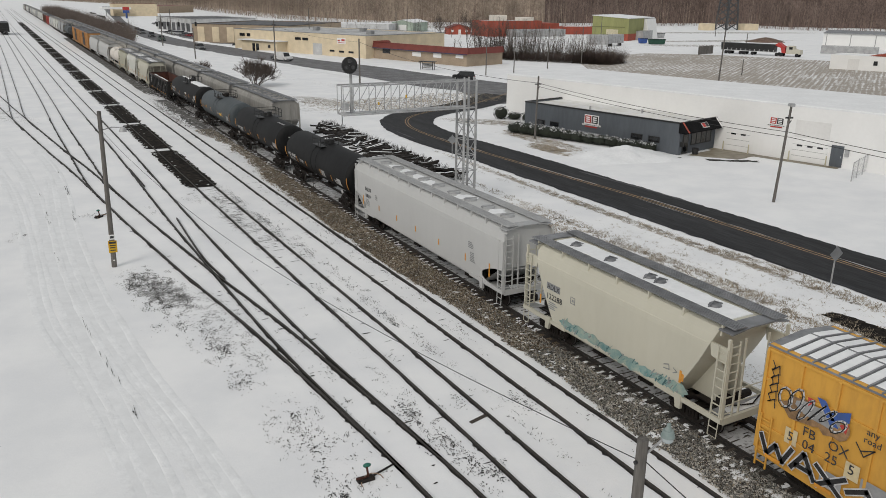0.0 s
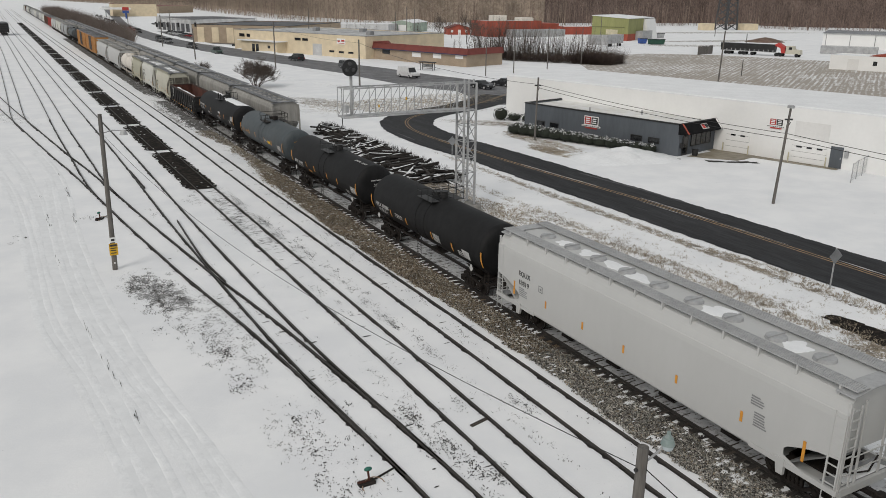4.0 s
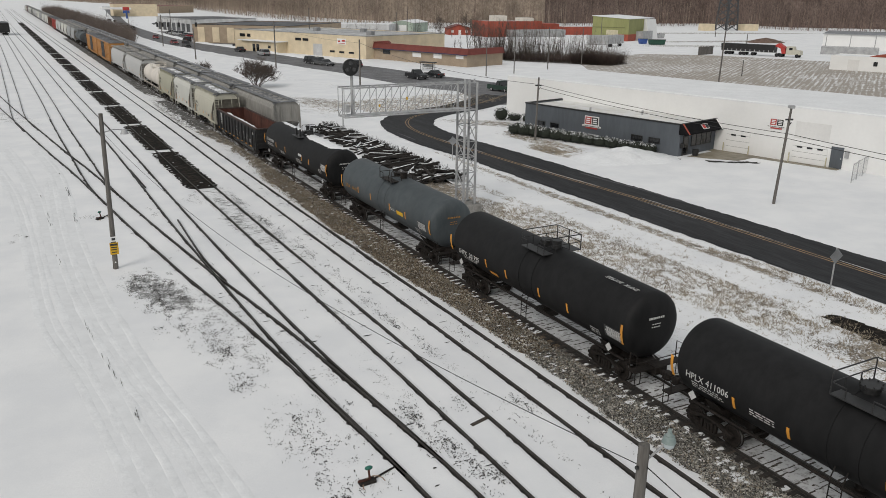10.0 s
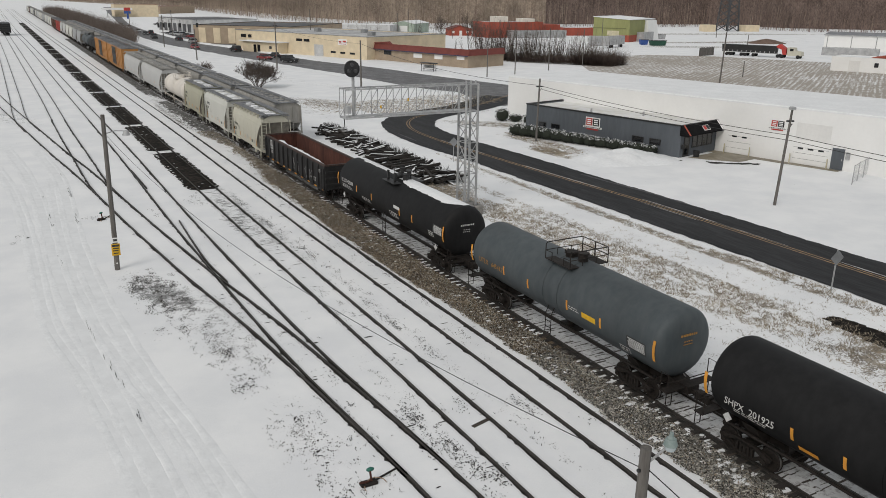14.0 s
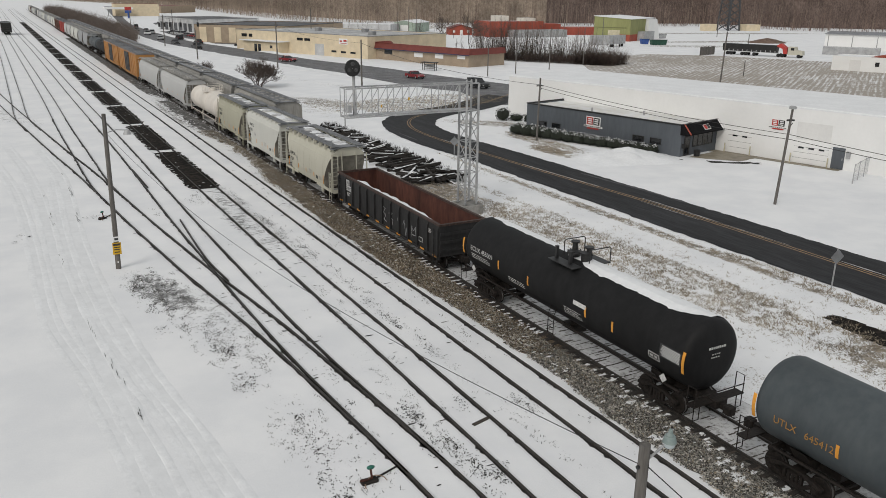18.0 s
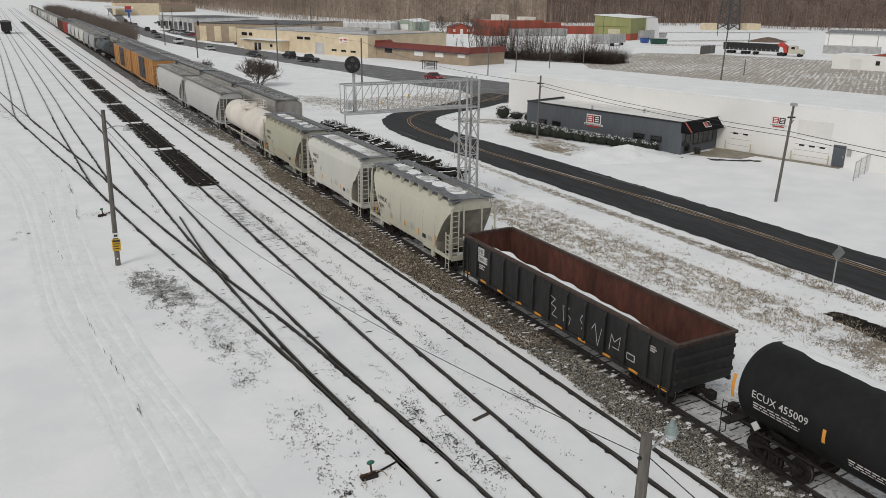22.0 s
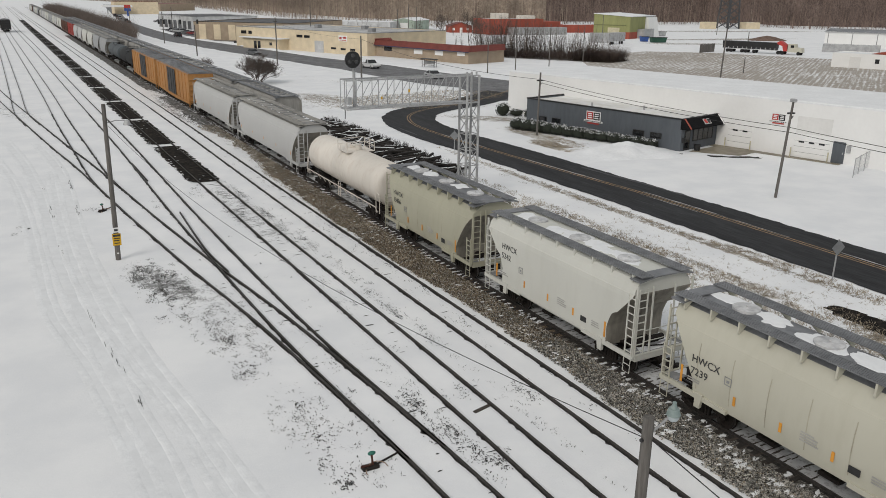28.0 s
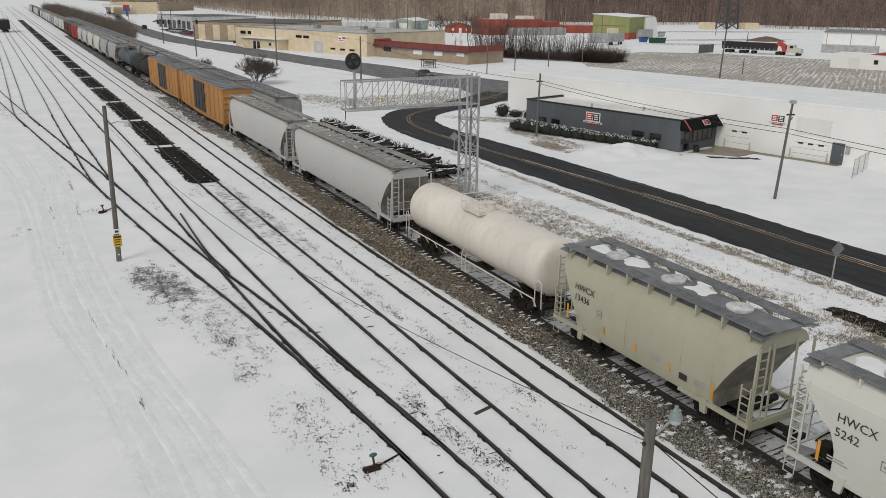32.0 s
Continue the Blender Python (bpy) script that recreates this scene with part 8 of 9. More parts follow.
# ---- woods, thickets and grass ----
def woods():
    r = random.Random(2)
    back = M()
    line = [(-300, 2300), (60, 2100), (170, 1000), (150, 700), (145, 520), (165, 425), (250, 395), (370, 372), (372, 300), (410, 262), (470, 150), (520, 20), (560, -200)]
    far = [(p[0] + 45, p[1] + 45) for p in line]
    back.v = [(x, y, GZ) for x, y in far] + [(x, y, 20) for x, y in far]
    n = len(line)
    back.f = [(i, i + 1, n + i + 1, n + i) for i in range(n - 1)]
    left, right = M(), M()
    left.v = right.v = back.v
    left.f, right.f = back.f[:6], back.f[6:]
    solid("backdrop_woods", left, WOODS, "distant grey brown winter woods", "woods", kind="structure")
    solid("backdrop_woods", right, WOODS2, "distant dark brown winter woods", "woods", kind="structure")
    pale, brown = M(), M()
    for k0, (a, b) in enumerate(zip(line, line[1:])):
        d = math.dist(a, b)
        for _ in range(int(d * 3.4)):
            m = pale if r.random() > (0.25, 0.25, 0.25, 0.3, 0.35, 0.55, 0.85, 0.9, 0.95, 1, 1, 1)[k0] else brown
            f, off = r.random(), r.random() ** 1.5 * 42
            x, y = a[0] + (b[0] - a[0]) * f + off, a[1] + (b[1] - a[1]) * f + off
            h, rad = r.uniform(9, 19), r.uniform(0.05, 0.13)
            top = Vector((x + r.uniform(-0.8, 0.8), y + r.uniform(-0.8, 0.8), h))
            base = Vector((x, y, GZ))
            m.cyl(base, top, rad, rad * 0.3, n=3, caps=False)
            for _ in range(9):
                k = r.uniform(0.35, 0.95)
                s = base.lerp(top, k)
                e = s + Vector((r.uniform(-1, 1), r.uniform(-1, 1), r.uniform(0.3, 1.3))) * h * 0.16
                m.add([s, s + Vector((0.11, 0.11, 0)), e], [(0, 1, 2)])
                for _ in range(3):
                    g0 = s.lerp(e, r.uniform(0.3, 0.9))
                    q = g0 + Vector((r.uniform(-1, 1), r.uniform(-1, 1), r.uniform(0, 1.1))) * 1.5
                    m.add([g0, g0 + Vector((0.07, 0.07, 0.0)), q], [(0, 1, 2)])
    solid("far_woods", pale, WOODTREE, "dense pale leafless woodland at the edge of the fields", "woods", kind="stuff")
    solid("far_woods", brown, WOODTREE2, "dense brown leafless woodland at the edge of the fields", "woods", kind="stuff")


WOODTREE2 = mat("red_brown_woodland", (0.13, 0.092, 0.077), (0.26, 0.19, 0.16), 0.95, scale=0.35, big=0.4)
WOODTREE = mat("bare_woodland", (0.25, 0.2, 0.155), (0.42, 0.345, 0.275), 0.95, scale=0.35, big=0.4)
THICKET = mat("red_brown_thicket", (0.11, 0.08, 0.066), (0.2, 0.155, 0.13), 0.95, scale=0.8, big=0.35)


def thicket(name, poly, count, h, label, seed, mt=None):
    r = random.Random(seed)
    xs, ys = [p[0] for p in poly], [p[1] for p in poly]
    def inside(x, y):
        c, j = False, len(poly) - 1
        for i in range(len(poly)):
            if (poly[i][1] > y) != (poly[j][1] > y) and x < (poly[j][0] - poly[i][0]) * (y - poly[i][1]) / (poly[j][1] - poly[i][1]) + poly[i][0]:
                c = not c
            j = i
        return c
    m, k = M(), 0
    while k < count:
        x, y = r.uniform(min(xs), max(xs)), r.uniform(min(ys), max(ys))
        if not inside(x, y):
            continue
        k += 1
        hh = h * r.uniform(0.45, 1.15)
        b = Vector((x, y, GZ))
        for _ in range(4):
            t = b + Vector((r.uniform(-0.4, 0.4) * hh, r.uniform(-0.4, 0.4) * hh, hh * r.uniform(0.6, 1)))
            mid = b.lerp(t, 0.5)
            w = Vector((r.uniform(0.02, 0.06), r.uniform(0.02, 0.06), 0))
            m.add([b, b + w, t], [(0, 1, 2)])
            for _ in range(2):
                e = mid.lerp(t, r.random()) + Vector((r.uniform(-1, 1), r.uniform(-1, 1), r.uniform(0.1, 1))) * hh * 0.22
                m.add([mid, mid + w, e], [(0, 1, 2)])
    solid(name, m, mt or THICKET, label, "thicket", kind="stuff")


woods()
SAPLING = mat("sapling_bark", (0.1, 0.08, 0.068), (0.18, 0.145, 0.12), 0.95, scale=0.6, big=0.4)
BRUSH = mat("grey_brown_brush", (0.15, 0.118, 0.1), (0.29, 0.235, 0.2), 0.95, scale=0.5, big=0.35)


def saplings(name, spots, label, seed, mt=None):
    """Thin upright leafless saplings, each (x, y, height)."""
    r = random.Random(seed)
    m = M()
    for x, y, hh in spots:
        b = Vector((x, y, GZ))
        for _ in range(r.choice((1, 1, 2, 3))):
            t = b + Vector((r.uniform(-0.24, 0.24) * hh, r.uniform(-0.24, 0.24) * hh, hh * r.uniform(0.5, 1)))
            m.cyl(b, t, 0.045, 0.02, n=3, caps=False)
            for _ in range(36):
                k = r.uniform(0.12, 0.97)
                q = b.lerp(t, k)
                e = q + Vector((r.uniform(-1, 1), r.uniform(-1, 1), r.uniform(-0.1, 1.1))) * hh * 0.2 * (1.15 - k)
                m.add([q, q + Vector((0.06, 0.06, 0.0)), e], [(0, 1, 2)])
                e2 = q.lerp(e, 0.5) + Vector((r.uniform(-1, 1), r.uniform(-1, 1), r.uniform(-0.2, 1.2))) * hh * 0.12
                m.add([q.lerp(e, 0.4), q.lerp(e, 0.4) + Vector((0.04, 0.04, 0)), e2], [(0, 1, 2)])
    solid(name, m, mt or TWIG, label, "saplings", kind="stuff")


_r = random.Random(77)
_spots = []
for _i in range(300):
    _f = _r.random()
    _spots.append((89 + 24 * _f + _r.uniform(-2, 10), 187 - 24 * _f + _r.uniform(-2, 9), _r.uniform(5.5, 12) * (1.0 if _f < 0.7 else 0.75)))
saplings("sapling_row", _spots, "row of thin leafless saplings in the snow", 5, SAPLING)
saplings("edge_saplings", [(60 + _r.uniform(0, 130), 300 + _r.uniform(-40, 60), _r.uniform(6, 12)) for _i in range(26)], "scattered leafless trees among the far sheds", 6)
thicket("low_brush", [(88, 187), (97, 172), (109, 155), (118, 158), (110, 172), (97, 190)], 3600, 2.8, "dense red brown brush below the saplings", 8)
thicket("red_brush", [(104, 163), (110, 154), (119, 158), (112, 166)], 1700, 4.2, "tangled red brown brush at the field edge", 9)
thicket("trackside_brush", [(8.5, 262), (14.5, 266), (19.5, 305), (19.5, 420), (20, 700), (8, 700)], 6200, 6.8, "dense brown brush along the parked cars", 3, BRUSH)
thicket("tall_trackside_brush", [(9, 380), (15, 380), (16, 450), (17, 700), (9, 700)], 900, 8.0, "tall brown brush along the parked cars", 13, BRUSH)
thicket("field_edge_brush", [(115, 420), (170, 385), (240, 360), (236, 352), (165, 372), (110, 400)], 1500, 2.0, "dry brown brush at the field edge", 12, DRYGRASS)


def grass(name, label, boxes, mt, seed, hgt=0.16, gate=-0.02):
    """Blades and weeds standing out of the snow in clumps."""
    r = random.Random(seed)
    m = M()
    for cx, cy, rx, ry, count in boxes:
        for _ in range(count):
            a, q = r.uniform(0, 6.283), math.sqrt(r.random())
            x, y = cx + rx * q * math.cos(a), cy + ry * q * math.sin(a)
            if noise.noise((x * 1.6, y * 0.8, 7)) < gate:
                continue
            for _ in range(4):
                b = Vector((x + r.uniform(-0.12, 0.12), y + r.uniform(-0.12, 0.12), GZ - 0.01))
                t = b + Vector((r.uniform(-1, 1) * hgt, r.uniform(-1, 1) * hgt, r.uniform(0.3, 1.0) * hgt))
                w = Vector((r.uniform(-1, 1), r.uniform(-1, 1), 0)).normalized() * 0.018
                m.add([b - w, b + w, t], [(0, 1, 2)])
    solid(name, m, mt, label, "grass", kind="stuff")


grass("dead_weeds", "dark dead weeds poking through the snow", [(-15.9, 43.0, 1.5, 4.6, 900), (-15.0, 37.0, 1.1, 5.0, 220), (-14.0, 34, 1.2, 4.6, 260), (-13.2, 24, 1.9, 5, 260), (-9.3, 24, 0.6, 5, 120), (-5.9, 36, 0.45, 22, 220), (-11.8, 41, 3, 12, 60), (-3.9, 40, 0.7, 14, 160)], DARKGRASS, 3, 0.1)
grass("dry_grass", "dry yellow brown grass along the track", [(10.8, 39, 2.4, 15, 2700), (11.8, 31, 2.2, 9, 1200), (12.5, 24, 2.5, 5, 600), (13.3, 36, 0.7, 26, 1300), (18.0, 28, 0.7, 7, 700), (12, 26, 5, 26, 800), (17.4, 45, 0.6, 28, 900), (13, 17, 3.5, 6, 500), (31, 108, 9, 9, 4200), (42, 112, 8, 7, 2600), (20, 112, 3, 8, 700), (31.5, 73, 1.5, 8, 1100), (29.2, 67.8, 1.4, 4.2, 1100), (9.5, 58, 3, 5, 900), (10.2, 46, 1.8, 9, 1500)], DRYGRASS, 4, 0.17, -0.3)


thicket("pile_weeds", [(12.5, 58), (13.6, 60), (14.2, 75), (13.9, 95), (12.6, 95), (13.0, 75)], 420, 0.8, "dark dead weeds beside the old ties", 15, DARKGRASS)


def tyre_tracks():
    """Wheel ruts pressed into the yard's snow: a packed floor between two low ridges."""
    runs = (([(-18.75, 18), (-19.0, 25), (-19.35, 28.8), (-19.75, 33.9), (-20.15, 38.6), (-20.55, 45), (-20.77, 51), (-20.8, 57), (-20.95, 68), (-21.25, 74), (-21.75, 82), (-23.2, 96)], 0.62),
            ([(-16.3, 17), (-16.95, 22.2), (-17.5, 27.4), (-18.2, 33.1), (-18.85, 42), (-19.15, 51), (-19.15, 59), (-18.95, 70), (-19.1, 78.5), (-20.2, 92)], 0.62),
            ([(-19.3, 18), (-19.65, 25), (-20.5, 33.8), (-21.55, 41), (-21.85, 52.5), (-22.2, 63.7), (-22.8, 74), (-24.4, 88)], 0.4),
            ([(-17.1, 18), (-17.5, 23.2), (-18.0, 28.3), (-18.75, 33.2), (-19.5, 40.7), (-19.9, 48.5), (-20.0, 59.3), (-19.65, 77)], 0.4))
    for k, (pts, w) in enumerate(runs):
        ln = spline(pts, 0.3)
        wob = lambda j, c: [c * noise.noise((x * 1.1, y * 0.6, j + 7 * k)) + 0.4 * c * noise.noise((x * 4, y * 2.2, j + 9)) for x, y in ln]
        cols = [(-w / 2 - 0.3, 0.0), (-w / 2 - 0.08, 0.02), (-w / 2 + 0.06, 0.006), (w / 2 - 0.06, 0.006), (w / 2 + 0.05, 0.026), (w / 2 + 0.3, 0.0)]
        shift = [wob(j, 0.06) for j in range(6)]
        lift = [wob(j + 20, 0.3) for j in range(6)]
        m = M(True)
        for i, (x, y) in enumerate(ln):
            fade = min(1, i / 12, (len(ln) - 1 - i) / 12)
            m.v += [(x + u + shift[j][i], y, GZ + 0.002 + 0.0012 * k + z * fade * max(0, 1 + lift[j][i] * 3)) for j, (u, z) in enumerate(cols)]
        n = len(cols)
        quads = [(i * n + j, i * n + j + 1, (i + 1) * n + j + 1, (i + 1) * n + j) for i in range(len(ln) - 1) for j in range(n - 1)]
        bank, floor_ = M(True), M(True)
        bank.v = floor_.v = m.v
        bank.f, floor_.f = [q for q in quads if q[0] % n != 2], [q for q in quads if q[0] % n == 2]
        rut = thing("tyre_track", Matrix(), "packed wheel rut between low ridges in the yard snow", "tyre track", kind="structure")
        part("ridge", bank, SNOW, rut)
        part("packed_floor", floor_, TRACKSNOW, rut)
    streak = M()
    r = random.Random(8)
    for pts, n in ((runs[0][0][2:10], 60), (runs[1][0][6:9], 60)):
        ln = spline(pts, 0.25)
        for _ in range(n):
            x, y = ln[int(len(ln) * r.random())]
            if noise.noise((3, y * 0.22, 2)) < 0.05:
                continue
            a, b = r.uniform(0.1, 0.7), r.uniform(0.006, 0.018)
            x += 0.36 + r.gauss(0, 0.05)
            streak.add([(x - b, y, GZ + 0.05), (x, y - a, GZ + 0.05), (x + b, y, GZ + 0.05), (x, y + a, GZ + 0.05)], [(0, 1, 2, 3)])
    solid("rut_streaks", streak, WETDIRT, "thin dark streaks along one edge of a wheel rut", "dirt", kind="stuff")


def shards(name, label, clumps, mt, seed, size=0.16):
    """Flat dark scraps of wood, stone and dead stalks that poke through the snow in clumps."""
    r = random.Random(seed)
    m = M()
    for cx, cy, rx, ry, count in clumps:
        seeds = [(cx + r.gauss(0, rx * 0.55), cy + r.gauss(0, ry * 0.55), r.uniform(0.12, 0.45)) for _ in range(max(2, count // 16))]
        for _ in range(count):
            sx, sy, k = r.choice(seeds)
            x, y = sx + r.gauss(0, k * 0.6), sy + r.gauss(0, k)
            a, b, t = r.uniform(0.25, 1) * size, r.uniform(0.12, 0.3) * size, r.gauss(1.2, 0.7)
            ring = [(u * a, v * b) for u, v in ((-0.5, r.uniform(-0.4, 0.4)), (r.uniform(-0.3, 0), 0.5), (0.5, r.uniform(-0.4, 0.4)), (r.uniform(-0.1, 0.3), -0.5))]
            m.add([(x + u * math.cos(t) - v * math.sin(t), y + u * math.sin(t) + v * math.cos(t), GZ + 0.012 + 0.02 * r.random()) for u, v in ring], [(0, 1, 2, 3)])
    solid(name, m, mt, label, "debris", kind="stuff")


shards("yard_debris", "dark scraps of wood and stone poking through the yard snow",
       [(-9.4, 24.6, 0.35, 1.1, 200), (-9.15, 21.2, 0.4, 1.3, 260), (-8.6, 19.6, 0.35, 0.8, 110), (-5.0, 23.4, 0.25, 0.7, 110), (-7.4, 24.2, 0.4, 0.6, 40), (-10.1, 22.2, 0.3, 0.8, 36), (-6.3, 45, 0.25, 3.5, 200), (-6.55, 54, 0.16, 5, 520), (-6.75, 62, 0.14, 3, 320), (-6.15, 36, 0.2, 5, 260), (-6.0, 28, 0.25, 4, 90),
        (-13.3, 25.0, 0.9, 2.2, 200), (-13.9, 21.0, 0.8, 1.6, 160), (-14.4, 34, 0.6, 2.4, 220), (-14.7, 30, 0.4, 1.6, 110), (-15.8, 37.2, 1.0, 1.0, 150), (-9.4, 64, 0.9, 2.2, 160), (-17.4, 61, 0.6, 2.2, 60), (-22.5, 60, 0.7, 3, 60), (-13.2, 60.5, 0.35, 1.6, 50), (-3.2, 40, 0.3, 10, 200), (-2.9, 22, 0.25, 5, 90), (-7.9, 34, 0.5, 8, 160), (-11.2, 31, 0.3, 5, 80), (-4.0, 55, 0.8, 10, 160)],
       WETDIRT, 31)
shards("verge_debris", "dead stalks and dirt along a wheel line in the verge", [(13.3, 44, 0.12, 4, 220), (13.4, 36, 0.14, 5, 300), (13.7, 30, 0.16, 3.5, 260), (13.0, 24.5, 0.2, 2.5, 160), (17.0, 48, 0.4, 6, 200), (18.2, 32, 0.3, 2.5, 160), (16.3, 58, 0.4, 5, 120), (8.4, 33, 0.4, 9, 260), (11.5, 22, 1.2, 3, 260)], SOILBITS, 32, 0.2)


tyre_tracks()


def hand_points():
    s = thing("switch_stand", pose(-12.7, 21.2, GZ), "rusty hand lever with a green target and a cable loop", "switch stand")
    part("base", M().bev(-0.35, 0.25, -0.14, 0.14, -0.02, 0.12, 0.03), STEEL, s)
    part("lever", M().bar((0.0, 0, 0.1), (-0.42, -0.1, 0.22), 0.06).bar((0.05, 0, 0.1), (0.02, 0.05, 0.5), 0.06), RUST, s)
    part("green_target", M(True).sphere((0.05, 0.1, 0.5), 0.15, 10, 6, (1, 0.6, 0.5)), GREENCAP, s, "green hooded target")
    part("rod", M().bar((0.2, 0.05, 0.05), (1.3, 0.45, 0.02), 0.05), STEEL, s)
    pts = [(0.1 + 0.4 * math.cos(a * 0.45), -0.25 + 0.3 * math.sin(a * 0.45), 0.06 + 0.12 * math.sin(a * 0.5)) for a in range(12)]
    part("cable_loop", M(True).tube(pts, 0.018), BROWNCABLE, s)
    copy_thing(s, pose(-17.1, 60.4, GZ, 0, 0, 35))
    stub_rail([(-14.15, 45.0), (-13.75, 42.4)])
    stub_rail([(-12.8, 77.0), (-12.65, 69.0)])
    for pts in (((14.3, 23.8), (15.1, 23.6), (15.4, 22.4), (15.5, 20.6), (14.6, 18.4), (13.7, 18.9), (13.8, 21.2), (13.9, 22.6)),):
        ring = []
        for i in range(len(pts)):
            a, b = pts[i], pts[(i + 1) % len(pts)]
            for k in range(6):
                x, y = a[0] + (b[0] - a[0]) * k / 6, a[1] + (b[1] - a[1]) * k / 6
                ring.append((x + 0.25 * noise.noise((x * 2, y * 2, 1)), y + 0.25 * noise.noise((x * 2, y * 2, 8)), GZ + 0.006))
        solid("pavement_bare_patch", M().add(ring, [tuple(range(len(ring)))]), PANBLACK, "bare black patch melted in the snow", "ground", kind="structure")


GREENCAP = mat("dark_green_enamel", (0.02, 0.12, 0.09), (0.03, 0.16, 0.12), 0.5, scale=6)
BROWNCABLE = mat("tan_cable", (0.35, 0.25, 0.18), (0.25, 0.18, 0.13), 0.7, scale=6)
hand_points()


def lattice_tower():
    t = thing("lattice_tower", pose(332, 319.5, GZ), "tall galvanised lattice mast before the woods", "mast")
    H, w0, w1 = 45, 4.2, 1.6
    at = lambda f, a, b: Vector((a * (w0 + (w1 - w0) * f), b * (w0 + (w1 - w0) * f), H * f))
    for a in (-1, 1):
        for b in (-1, 1):
            part("leg", M().bar(at(0, a, b), at(1, a, b), 0.6), DARKSTEEL, t)
    for i in range(12):
        f, g = i / 12, (i + 1) / 12
        for p, q in (((-1, -1), (1, -1)), ((1, -1), (1, 1)), ((1, 1), (-1, 1)), ((-1, 1), (-1, -1))):
            part("brace", M().bar(at(f, *p), at(g, *q), 0.32).bar(at(f, *q), at(g, *p), 0.32), DARKSTEEL, t)


DARKSTEEL = mat("dull_mast_steel", (0.07, 0.074, 0.078), (0.11, 0.115, 0.12), 0.6, 0.4, scale=3)
lattice_tower()


SIGNALX = (-1.1, 0.4, 2.1, 5.4, 10.7)


def traffic_signals():
    w = thing("traffic_signal", pose(22.6, 265.2, GZ), "black traffic signal heads hung on a span wire", "traffic signal")
    part("span_wire", M().tube([(0, 0, 8.6), (4, 1, 8.2), (14, 2, 8.0)], 0.03), WIRE, w)
    for x in SIGNALX:
        h = part("signal_head", M().bev(x - 0.3, x + 0.3, 0.1, 0.7, 5.9, 7.2, 0.05), BLACKTRIM, w)
        part("hanger", M().bar((x, 0.4, 7.2), (x, 0.4, 8.2), 0.06), BLACKTRIM, h)


traffic_signals()


# ---- parked and moving vehicles ----
CARPAINT = {k: mat(k + "_car_paint", c, tuple(v * 0.85 for v in c), 0.35, 0.0, scale=2, spec=0.5, big=0.08) for k, c in
            (("black", (0.018, 0.019, 0.021)), ("red", (0.26, 0.02, 0.025)), ("silver", (0.42, 0.43, 0.44)), ("white", (0.68, 0.68, 0.68)), ("grey", (0.12, 0.125, 0.13)), ("green", (0.03, 0.06, 0.045)))}
LIGHTRED = mat("red_lamp_lens", (0.4, 0.02, 0.02), (0.35, 0.02, 0.02), 0.3, scale=5)
HEADLAMP = mat("clear_lamp_lens", (0.6, 0.6, 0.58), (0.55, 0.55, 0.54), 0.2, scale=5)
WHEELS = (M(True).cyl((-0.11, 0, 0), (0.11, 0, 0), 0.34, n=16).mesh("tyre", TYRE), M(True).cyl((-0.12, 0, 0), (0.12, 0, 0), 0.2, n=10).mesh("rim", GALV))


